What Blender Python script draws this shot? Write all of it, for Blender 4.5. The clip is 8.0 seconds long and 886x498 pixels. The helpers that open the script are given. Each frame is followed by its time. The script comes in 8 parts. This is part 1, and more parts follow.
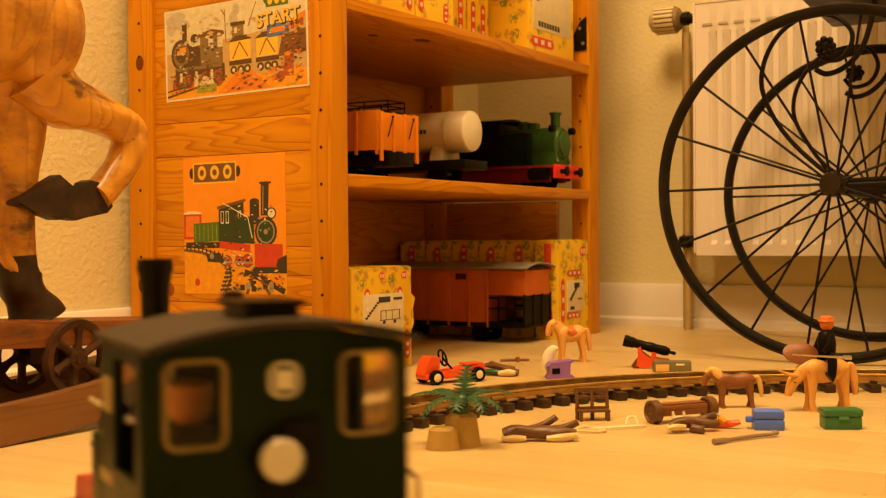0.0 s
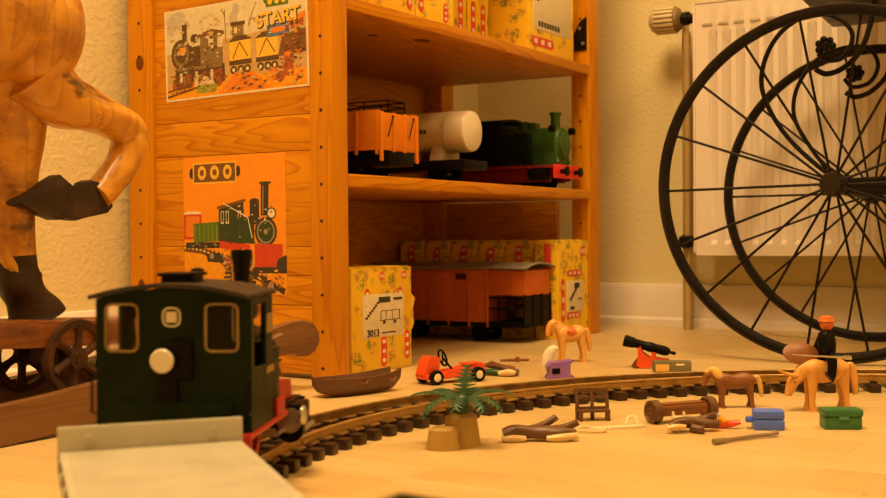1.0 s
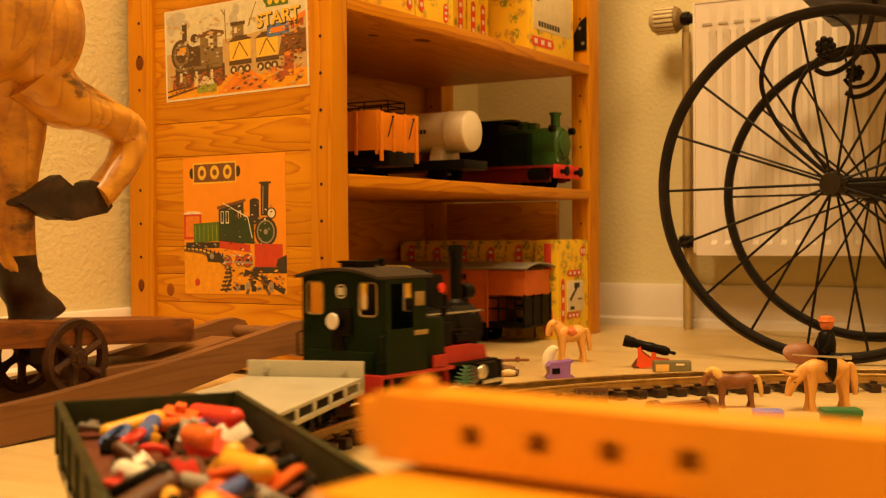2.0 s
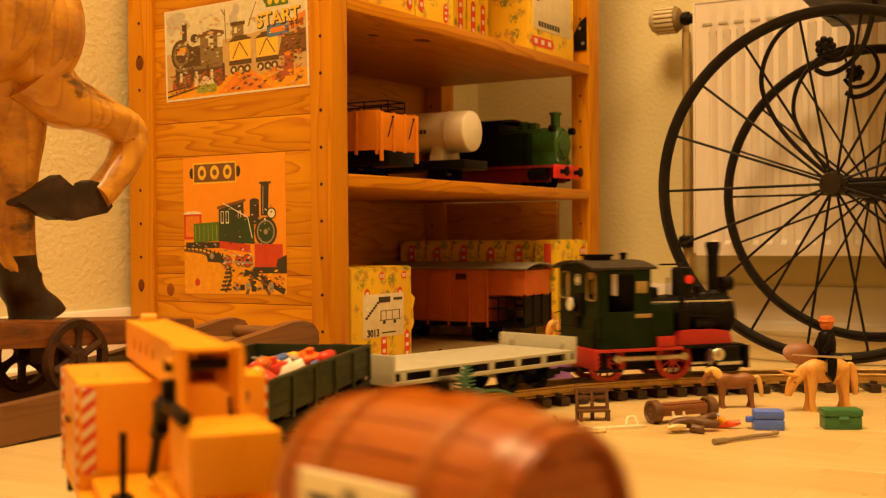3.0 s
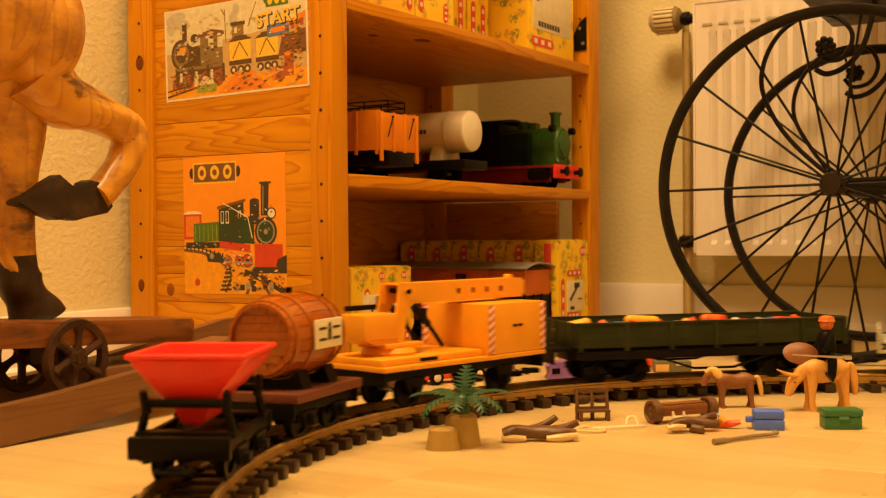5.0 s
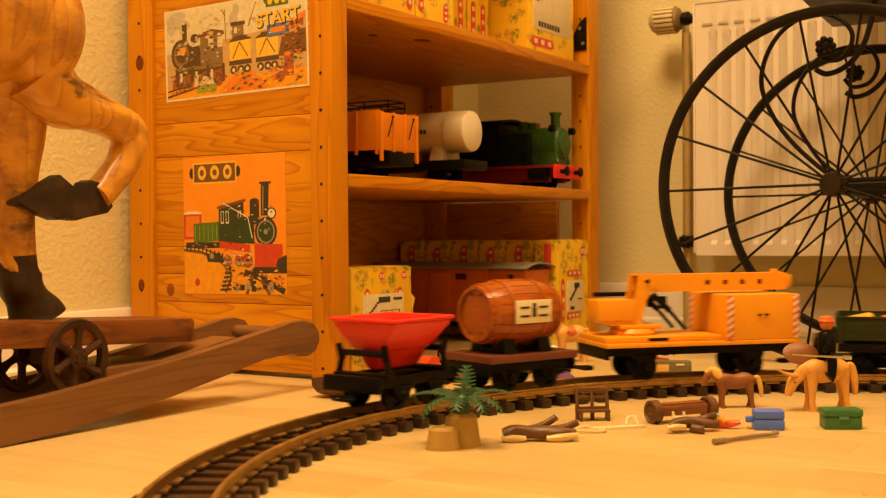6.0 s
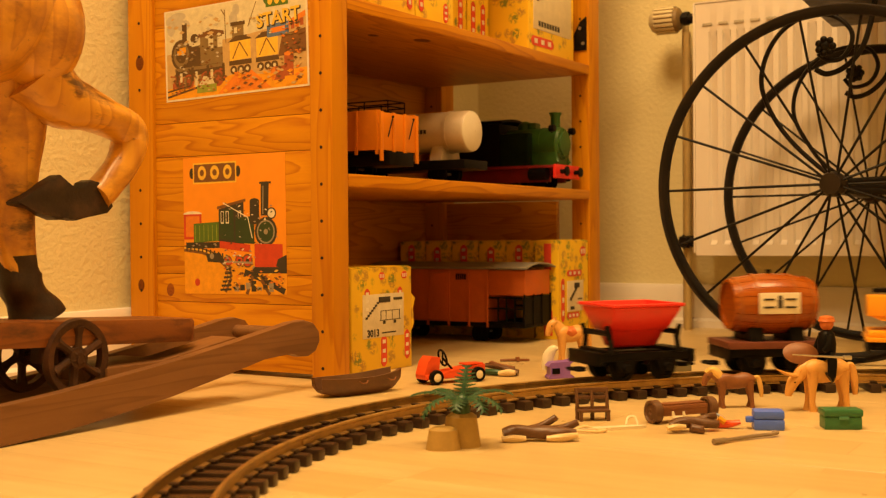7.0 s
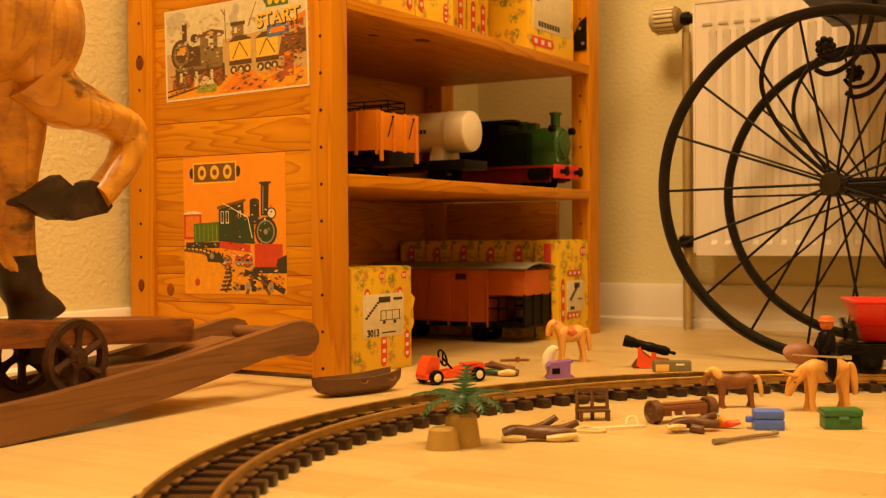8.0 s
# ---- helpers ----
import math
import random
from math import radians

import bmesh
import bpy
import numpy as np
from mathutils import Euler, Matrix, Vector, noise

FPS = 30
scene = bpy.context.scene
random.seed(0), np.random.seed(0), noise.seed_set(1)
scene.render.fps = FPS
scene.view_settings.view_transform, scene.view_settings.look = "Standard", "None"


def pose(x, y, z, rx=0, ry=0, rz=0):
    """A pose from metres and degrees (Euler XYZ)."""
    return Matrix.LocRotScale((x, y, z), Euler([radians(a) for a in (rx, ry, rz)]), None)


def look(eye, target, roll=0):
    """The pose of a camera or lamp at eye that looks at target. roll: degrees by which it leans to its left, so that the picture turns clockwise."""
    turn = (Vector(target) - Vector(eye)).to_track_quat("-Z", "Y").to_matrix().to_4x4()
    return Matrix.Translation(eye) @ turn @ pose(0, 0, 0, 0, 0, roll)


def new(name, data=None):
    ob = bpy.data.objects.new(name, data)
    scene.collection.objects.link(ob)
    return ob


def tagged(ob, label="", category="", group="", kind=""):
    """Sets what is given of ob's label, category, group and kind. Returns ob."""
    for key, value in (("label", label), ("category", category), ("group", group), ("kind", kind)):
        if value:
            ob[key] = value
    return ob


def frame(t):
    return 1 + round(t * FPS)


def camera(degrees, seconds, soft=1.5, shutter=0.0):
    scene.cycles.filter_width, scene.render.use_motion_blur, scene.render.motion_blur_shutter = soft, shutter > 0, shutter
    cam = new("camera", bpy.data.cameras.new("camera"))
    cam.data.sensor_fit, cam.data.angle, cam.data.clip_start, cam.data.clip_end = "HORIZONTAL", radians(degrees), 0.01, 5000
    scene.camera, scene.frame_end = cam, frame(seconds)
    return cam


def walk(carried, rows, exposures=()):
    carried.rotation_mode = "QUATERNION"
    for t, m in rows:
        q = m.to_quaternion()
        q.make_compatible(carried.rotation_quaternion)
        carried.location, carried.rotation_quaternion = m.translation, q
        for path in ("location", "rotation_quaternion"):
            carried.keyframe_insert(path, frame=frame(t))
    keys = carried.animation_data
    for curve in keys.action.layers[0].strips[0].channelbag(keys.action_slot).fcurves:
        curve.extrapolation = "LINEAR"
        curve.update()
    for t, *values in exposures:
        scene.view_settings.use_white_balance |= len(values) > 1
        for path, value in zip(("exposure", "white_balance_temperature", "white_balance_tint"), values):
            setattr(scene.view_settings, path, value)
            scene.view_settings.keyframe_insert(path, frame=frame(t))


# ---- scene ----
cam = camera(41.17, 8.0, soft=1.2, shutter=0.5)
EYE = (0.0, 0.0, 0.1835)
VIEW = look(EYE, (0.0, 10.0, 0.1835 - 0.125), roll=-0.40)
walk(cam, [(0.0, VIEW), (8.0, VIEW)])
cam.data.dof.use_dof = True
cam.data.dof.focus_distance = 1.35
cam.data.dof.aperture_fstop = 11.0
scene.view_settings.exposure = 0.0

# ---- light: two warm ceiling lamps, closed room ----
world = bpy.data.worlds.new("world")
scene.world = world
world.use_nodes = True
world.node_tree.nodes["Background"].inputs[0].default_value = (0.006, 0.004, 0.002, 1)


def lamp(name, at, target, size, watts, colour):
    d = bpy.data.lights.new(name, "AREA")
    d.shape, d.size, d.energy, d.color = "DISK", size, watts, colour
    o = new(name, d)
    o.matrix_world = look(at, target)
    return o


lamp("ceiling_lamp_light", (-0.30, 0.55, 2.36), (-0.15, 0.9, 0.0), 0.95, 76, (1.0, 0.625, 0.262))
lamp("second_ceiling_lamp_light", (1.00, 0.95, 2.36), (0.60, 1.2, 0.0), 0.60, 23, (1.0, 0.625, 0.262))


# ---- materials ----
def nodes_of(name):
    m = bpy.data.materials.new(name)
    m.use_nodes = True
    nt = m.node_tree
    return m, nt, nt.nodes["Principled BSDF"]


def add(nt, kind, **inputs):
    n = nt.nodes.new(kind)
    for k, val in inputs.items():
        n.inputs[k.replace("_", " ")].default_value = val
    return n


def ramp(nt, fac, stops):
    n = nt.nodes.new("ShaderNodeValToRGB")
    el = n.color_ramp.elements
    while len(el) < len(stops):
        el.new(0.5)
    for e, (pos, c) in zip(el, stops):
        e.position, e.color = pos, (*c, 1)
    nt.links.new(fac, n.inputs[0])
    return n.outputs[0]


def coords(nt, scale=(1, 1, 1), turn=(0, 0, 0), space="Object"):
    tc = nt.nodes.new("ShaderNodeTexCoord")
    mp = nt.nodes.new("ShaderNodeMapping")
    mp.inputs["Scale"].default_value = scale
    mp.inputs["Rotation"].default_value = [radians(a) for a in turn]
    nt.links.new(tc.outputs[space], mp.inputs[0])
    return mp.outputs[0]


def mixc(nt, fac, a, b, mode="MIX"):
    n = nt.nodes.new("ShaderNodeMix")
    n.data_type, n.blend_type = "RGBA", mode
    for sock, val in ((n.inputs[0], fac), (n.inputs[6], a), (n.inputs[7], b)):
        if isinstance(val, (int, float)):
            sock.default_value = val
        elif isinstance(val, tuple):
            sock.default_value = (*val, 1)
        else:
            nt.links.new(val, sock)
    return n.outputs[2]


def bump(nt, bsdf, height, strength, distance):
    b = nt.nodes.new("ShaderNodeBump")
    b.inputs["Strength"].default_value, b.inputs["Distance"].default_value = strength, distance
    nt.links.new(height, b.inputs["Height"])
    nt.links.new(b.outputs[0], bsdf.inputs["Normal"])


def shift(c, k):
    return tuple(max(0.0, min(1.0, x * k)) for x in c)


def paint(name, colour, rough=0.45, metal=0.0, vary=0.18, size=40.0, dust=None, relief=0.15, coat=0.0, gloss=0.5):
    """Painted or moulded surface: colour drifts at two scales, fine relief, dusty patches."""
    m, nt, b = nodes_of(name)
    co = coords(nt)
    n1 = add(nt, "ShaderNodeTexNoise", Scale=size, Detail=5.0, Roughness=0.6)
    n2 = add(nt, "ShaderNodeTexNoise", Scale=size * 9, Detail=3.0)
    nt.links.new(co, n1.inputs["Vector"])
    nt.links.new(co, n2.inputs["Vector"])
    c = ramp(nt, n1.outputs[0], [(0.3, shift(colour, 1 - vary)), (0.7, shift(colour, 1 + vary))])
    c = mixc(nt, 0.25, c, ramp(nt, n2.outputs[0], [(0.35, shift(colour, 1 - vary)), (0.65, shift(colour, 1 + vary))]))
    if dust:
        f = ramp(nt, n1.outputs[0], [(0.52, (0, 0, 0)), (0.75, (0.55, 0.55, 0.55))])
        c = mixc(nt, f, c, dust)
    nt.links.new(c, b.inputs["Base Color"])
    r = ramp(nt, n1.outputs[0], [(0.3, (rough * 0.8,) * 3), (0.7, (min(1, rough * 1.25),) * 3)])
    nt.links.new(r, b.inputs["Roughness"])
    b.inputs["Metallic"].default_value = metal
    b.inputs["Specular IOR Level"].default_value = gloss
    b.inputs["Coat Weight"].default_value = coat
    bump(nt, b, n2.outputs[0], relief, 0.0006)
    return m


def wood(name, light, dark, axis="X", rough=0.42, ring=26.0, stretch=12.0, spin=(0, 0, 0), coat=0.15, relief=0.2, gloss=0.35, turns=16.0):
    """Wood whose grain runs along one axis of the object: growth bands, fibres and knots."""
    m, nt, b = nodes_of(name)
    k = 1 / stretch
    sc = {"X": (k, 1, 1), "Y": (1, k, 1), "Z": (1, 1, k)}[axis]
    info = nt.nodes.new("ShaderNodeObjectInfo")
    tc = nt.nodes.new("ShaderNodeTexCoord")
    off = nt.nodes.new("ShaderNodeVectorMath")
    off.operation = "MULTIPLY_ADD"
    nt.links.new(info.outputs["Random"], off.inputs[0])
    off.inputs[1].default_value = (3.1, 5.3, 2.7)
    nt.links.new(tc.outputs["Object"], off.inputs[2])
    mp = nt.nodes.new("ShaderNodeMapping")
    mp.inputs["Scale"].default_value = sc
    mp.inputs["Rotation"].default_value = [radians(a) for a in spin]
    nt.links.new(off.outputs[0], mp.inputs[0])
    warp = add(nt, "ShaderNodeTexNoise", Scale=ring * 0.45, Detail=3.0, Roughness=0.55)
    nt.links.new(mp.outputs[0], warp.inputs["Vector"])
    mul = nt.nodes.new("ShaderNodeMath")
    mul.operation = "MULTIPLY"
    mul.inputs[1].default_value = turns
    nt.links.new(warp.outputs[0], mul.inputs[0])
    sn = nt.nodes.new("ShaderNodeMath")
    sn.operation = "FRACT"
    nt.links.new(mul.outputs[0], sn.inputs[0])
    fib = add(nt, "ShaderNodeTexNoise", Scale=ring * 16, Detail=4.0, Roughness=0.7)
    nt.links.new(mp.outputs[0], fib.inputs["Vector"])
    mid = tuple((a * 2 + c) / 3 for a, c in zip(light, dark))
    c = ramp(nt, sn.outputs[0], [(0.0, light), (0.62, mid), (0.9, dark), (1.0, light)])
    c = mixc(nt, 0.35, c, ramp(nt, fib.outputs[0], [(0.35, mid), (0.65, light)]))
    big = add(nt, "ShaderNodeTexNoise", Scale=ring * 0.12, Detail=2.0)
    nt.links.new(mp.outputs[0], big.inputs["Vector"])
    c = mixc(nt, 0.35, c, ramp(nt, big.outputs[0], [(0.35, mid), (0.65, light)]), "MULTIPLY")
    nt.links.new(c, b.inputs["Base Color"])
    b.inputs["Roughness"].default_value = rough
    b.inputs["Coat Weight"].default_value = coat
    b.inputs["Coat Roughness"].default_value = 0.35
    b.inputs["Specular IOR Level"].default_value = gloss
    bump(nt, b, fib.outputs[0], relief, 0.0005)
    return m


def plaster(name, colour):
    m, nt, b = nodes_of(name)
    co = coords(nt)
    n1 = add(nt, "ShaderNodeTexNoise", Scale=120.0, Detail=4.0, Roughness=0.55)
    n2 = add(nt, "ShaderNodeTexNoise", Scale=3.0, Detail=4.0)
    for n in (n1, n2):
        nt.links.new(co, n.inputs["Vector"])
    c = ramp(nt, n2.outputs[0], [(0.3, shift(colour, 0.9)), (0.7, colour)])
    nt.links.new(c, b.inputs["Base Color"])
    b.inputs["Roughness"].default_value = 0.9
    bump(nt, b, n1.outputs[0], 0.5, 0.0034)
    return m


def card(name, colours, scale=38.0, rough=0.5, seed=0.0):
    """Printed carton: small drawn motifs in other inks scattered over the ground colour."""
    m, nt, b = nodes_of(name)
    co = coords(nt)
    c = colours[0]
    vo = add(nt, "ShaderNodeTexVoronoi", Scale=scale)
    wav = add(nt, "ShaderNodeTexNoise", Scale=scale * 3.2, Detail=4.0, Roughness=0.75)
    nt.links.new(co, vo.inputs["Vector"])
    nt.links.new(co, wav.inputs["Vector"])
    f = ramp(nt, vo.outputs["Distance"], [(0.34, (1, 1, 1)), (0.50, (0, 0, 0))])
    g = ramp(nt, wav.outputs[0], [(0.45, (0, 0, 0)), (0.51, (0.9,) * 3)])
    fg = mixc(nt, 1.0, f, g, "MULTIPLY")
    ink = ramp(nt, vo.outputs["Color"], [(0.0, colours[1]), (0.5, colours[1]), (0.55, colours[2]), (1.0, colours[2])])
    out = mixc(nt, fg, c, ink)
    nt.links.new(out, b.inputs["Base Color"])
    b.inputs["Roughness"].default_value = rough
    bump(nt, b, wav.outputs[0], 0.08, 0.0005)
    return m


PINE = wood("pine_along_x", (0.68, 0.325, 0.006), (0.38, 0.125, 0.003), "X", ring=24, coat=0.03, gloss=0.22, turns=20.0)
PINE_Y = wood("pine_along_y", (0.70, 0.350, 0.006), (0.40, 0.120, 0.002), "Y", ring=26, stretch=9.0, coat=0.03, gloss=0.22, turns=24.0)
PINE_Z = wood("pine_along_z", (0.70, 0.345, 0.006), (0.50, 0.185, 0.004), "Z", ring=24, stretch=16.0, coat=0.03, gloss=0.22)
KNOT = wood("pine_knot", (0.24, 0.070, 0.004), (0.12, 0.032, 0.002), "Z", ring=120, stretch=2.0, coat=0.0, gloss=0.2)
WALL = plaster("plaster", (0.72, 0.64, 0.37))
CEIL = plaster("ceiling_plaster", (0.8, 0.76, 0.68))
WHITE = paint("white_paint", (0.72, 0.66, 0.60), 0.35, vary=0.03, size=8)
STEEL = paint("rail_brass", (0.42, 0.27, 0.10), 0.38, 0.85, vary=0.3, size=60)
SLEEPER = paint("sleeper_plastic", (0.036, 0.018, 0.010), 0.36, vary=0.3, dust=(0.060, 0.034, 0.020), gloss=0.35)
BLACK = paint("black_plastic", (0.006, 0.005, 0.0045), 0.40, vary=0.3, dust=(0.008, 0.006, 0.004), gloss=0.09)
IRON = paint("black_iron", (0.007, 0.005, 0.004), 0.44, 0.0, vary=0.35, dust=(0.014, 0.009, 0.005), relief=0.4, gloss=0.16)
RED = paint("red_plastic", (0.50, 0.016, 0.012), 0.38, vary=0.1)
REDBRIGHT = paint("bright_red_plastic", (0.72, 0.030, 0.022), 0.36, vary=0.08)
GREEN = paint("loco_green", (0.007, 0.016, 0.005), 0.34, vary=0.35, dust=(0.010, 0.013, 0.005), gloss=0.08)
GONDOLA = paint("faded_wagon_green", (0.020, 0.027, 0.010), 0.5, vary=0.3, dust=(0.035, 0.030, 0.016), gloss=0.2)
YELLOW = paint("crane_yellow", (0.78, 0.33, 0.012), 0.34, vary=0.06)
GREY = paint("flat_grey", (0.41, 0.40, 0.33), 0.5, vary=0.08)
BARREL = wood("barrel_plastic", (0.44, 0.125, 0.007), (0.30, 0.066, 0.004), "X", ring=40, rough=0.22, gloss=0.45, coat=0.0)
BROWN = paint("brown_plastic", (0.085, 0.030, 0.013), 0.4, vary=0.15)
OXRED = paint("oxide_brown", (0.13, 0.032, 0.016), 0.5, vary=0.2)
ORANGE = paint("orange_plastic", (0.66, 0.205, 0.006), 0.45, vary=0.07, gloss=0.3)


# ---- mesh helpers ----
def box(bm, x0, x1, y0, y1, z0, z1, bevel=0.0, m=None, seg=2):
    r = bmesh.ops.create_cube(bm, size=1.0)["verts"]
    for w in r:
        w.co = Vector((x0 + (w.co.x + 0.5) * (x1 - x0), y0 + (w.co.y + 0.5) * (y1 - y0), z0 + (w.co.z + 0.5) * (z1 - z0)))
    if bevel:
        es = list({e for w in r for e in w.link_edges})
        r2 = bmesh.ops.bevel(bm, geom=es, offset=bevel, segments=seg, profile=0.6, affect="EDGES", clamp_overlap=True)
        r = list({w for w in r2["verts"]} | {w for w in r if w.is_valid})
    if m is not None:
        bmesh.ops.transform(bm, matrix=m, verts=[w for w in r if w.is_valid])
    return r


def cyl(bm, p0, p1, r0, r1=None, seg=16, caps=True):
    p0, p1 = Vector(p0), Vector(p1)
    r1 = r0 if r1 is None else r1
    d = p1 - p0
    q = d.to_track_quat("Z", "Y").to_matrix().to_4x4()
    r = bmesh.ops.create_cone(bm, cap_ends=caps, segments=seg, radius1=r0, radius2=r1, depth=d.length)["verts"]
    bmesh.ops.transform(bm, matrix=Matrix.Translation((p0 + p1) / 2) @ q, verts=r)
    return r


def ball(bm, c, r, scale=(1, 1, 1), seg=12, m=None):
    vs = bmesh.ops.create_uvsphere(bm, u_segments=seg, v_segments=max(6, seg * 2 // 3), radius=r)["verts"]
    t = Matrix.Translation(c) @ (m or Matrix()) @ Matrix.Diagonal((*scale, 1))
    bmesh.ops.transform(bm, matrix=t, verts=vs)
    return vs


def loft(bm, rings, close=True, caps=True):
    """Skin of quads over rings of equal length."""
    vs = [[bm.verts.new(c) for c in ring] for ring in rings]
    n = len(vs[0])
    for a, b in zip(vs, vs[1:]):
        for i in range(n if close else n - 1):
            bm.faces.new((a[i], a[(i + 1) % n], b[(i + 1) % n], b[i]))
    if caps and close:
        bm.faces.new(list(reversed(vs[0])))
        bm.faces.new(vs[-1])
    return [w for ring in vs for w in ring]


def lathe(bm, profile, seg=24, m=None, caps=True):
    """Turns (radius, height) round z."""
    rings = [[Vector((r * math.cos(2 * math.pi * i / seg), r * math.sin(2 * math.pi * i / seg), h)) for i in range(seg)] for r, h in profile]
    vs = loft(bm, rings, True, caps)
    if m is not None:
        bmesh.ops.transform(bm, matrix=m, verts=vs)
    return vs


def tube(bm, pts, r, seg=8, flat=(1, 1), closed=False):
    """Sweeps a round or flattened section along points; r may be a list."""
    pts = [Vector(p) for p in pts]
    n = len(pts)
    rings, up = [], None
    for i, p in enumerate(pts):
        if closed:
            t = pts[(i + 1) % n] - pts[i - 1]
        else:
            t = pts[min(i + 1, n - 1)] - pts[max(i - 1, 0)]
        t.normalize()
        if up is None:
            up = Vector((0, 0, 1)) if abs(t.z) < 0.9 else Vector((0, 1, 0))
        s = t.cross(up).normalized()
        up = s.cross(t).normalized()
        rr = r[i] if isinstance(r, (list, tuple)) else r
        rings.append([p + rr * (s * math.cos(a) * flat[0] + up * math.sin(a) * flat[1]) for a in (2 * math.pi * k / seg for k in range(seg))])
    if closed:
        rings.append(rings[0])
        return loft(bm, rings, True, False)
    return loft(bm, rings)


def prism(bm, outline, d0, d1, m=None, bevel=0.0):
    """Extrudes an (x, z) outline from y = d0 to d1."""
    a = [bm.verts.new((x, d0, z)) for x, z in outline]
    b = [bm.verts.new((x, d1, z)) for x, z in outline]
    n = len(a)
    fs = [bm.faces.new(a), bm.faces.new(list(reversed(b)))]
    for i in range(n):
        bm.faces.new((a[(i + 1) % n], a[i], b[i], b[(i + 1) % n]))
    vs = a + b
    if bevel:
        es = list({e for f in fs for e in f.edges})
        bmesh.ops.bevel(bm, geom=es, offset=bevel, segments=2, profile=0.6, affect="EDGES", clamp_overlap=True)
        vs = list({w for w in bm.verts if w.is_valid and any(True for _ in w.link_faces)} - set()) if m is None else vs
    if m is not None:
        bmesh.ops.transform(bm, matrix=m, verts=[w for w in vs if w.is_valid])
    return vs


def mesh_of(name, bm, material, smooth=35):
    bmesh.ops.recalc_face_normals(bm, faces=bm.faces)
    me = bpy.data.meshes.new(name)
    for e in bm.edges:
        e.smooth = len(e.link_faces) == 2 and e.calc_face_angle(0) < radians(smooth)
    for f in bm.faces:
        f.smooth = True
    bm.to_mesh(me)
    bm.free()
    for mt in material if isinstance(material, (list, tuple)) else (material,):
        me.materials.append(mt)
    return me


def part(name, bm, material, parent, label="", m=None):
    ob = new(name, mesh_of(name, bm, material))
    ob.parent = parent
    if m is not None:
        ob.matrix_basis = m
    return tagged(ob, label) if label else ob


def share(name, me, parent, m, label=""):
    ob = new(name, me)
    ob.parent = parent
    ob.matrix_basis = m
    return tagged(ob, label) if label else ob


def thing(name, m, label, category, group="", kind=""):
    ob = new(name)
    ob.empty_display_size = 0.02
    ob.matrix_basis = m
    return tagged(ob, label, category, group, kind)


def single(name, bm, material, m, label, category, group="", kind=""):
    ob = new(name, mesh_of(name, bm, material))
    ob.matrix_basis = m
    return tagged(ob, label, category, group, kind)


def B():
    return bmesh.new()


def letters(words, size, material, parent, m, name="lettering", thick=0.0004, label="", bold=0.0):
    """Writing in the built-in font, as a thin mesh."""
    cu = bpy.data.curves.new(name, "FONT")
    cu.body, cu.size, cu.extrude, cu.align_x, cu.align_y, cu.offset = words, size, thick, "CENTER", "CENTER", bold
    cu.resolution_u = 3
    tmp = new("tmp", cu)
    dg = bpy.context.evaluated_depsgraph_get()
    me = bpy.data.meshes.new_from_object(tmp.evaluated_get(dg))
    bpy.data.objects.remove(tmp)
    me.materials.clear()
    me.materials.append(material)
    ob = new(name, me)
    ob.parent = parent
    ob.matrix_basis = m
    return tagged(ob, label) if label else ob


# ---- room ----
def wall(name, a, b, thick, height, material, label):
    """A wall on the floor from a to b; its thickness lies to the right of a->b."""
    a, b = Vector((*a, 0)), Vector((*b, 0))
    L = (b - a).length
    bm = B()
    box(bm, 0, L, -thick, 0, 0, height)
    return single(name, bm, material, Matrix.Translation(a) @ Matrix.Rotation(math.atan2(b.y - a.y, b.x - a.x), 4, "Z"), label, "wall", kind="structure")


WB0, WC, WA1 = (-1.42, 0.073), (0.078, 2.545), (2.10, 1.336)
bm = B()
box(bm, -2.0, 2.6, -1.9, 3.1, -0.06, -0.008)
FLOOR = single("floor", bm, paint("underlay", (0.25, 0.19, 0.12), 0.8), Matrix(), "pale birch laminate floor", "floor", kind="structure")
wall("wall_west", WC, WB0, 0.15, 2.45, WALL, "cream textured plaster wall behind the shelf")
wall("wall_north", WA1, WC, 0.15, 2.45, WALL, "cream textured plaster wall behind the radiator")
# three unseen walls, added to close the room and bounce the lamps' light
wall("wall_southwest", WB0, (-1.42, -1.5), 0.15, 2.45, WALL, "unseen cream plaster wall, added to bounce light")
wall("wall_south", (-1.42, -1.5), (2.1, -1.5), 0.15, 2.45, WALL, "unseen cream plaster wall, added to bounce light")
wall("wall_east", (2.1, -1.5), WA1, 0.15, 2.45, WALL, "unseen cream plaster wall, added to bounce light")
# unseen ceiling, added above the view for the same bounced light
bm = B()
box(bm, -2.0, 2.6, -1.9, 3.1, 2.45, 2.55)
single("ceiling", bm, CEIL, Matrix(), "unseen white painted ceiling, added to bounce light", "ceiling", kind="structure")


# ---- pine shelf ----
SHELF = Matrix.Translation((-0.137, 1.472, 0)) @ Matrix.Rotation(radians(58.77), 4, "Z")   # x along the front, y into its depth
SW, SD, SH = 0.824, 0.354, 1.26
SILVER_ = paint("screw_metal", (0.5, 0.47, 0.42), 0.35, 0.9)
HOLE = paint("drilled_hole", (0.02, 0.008, 0.003), 0.9)


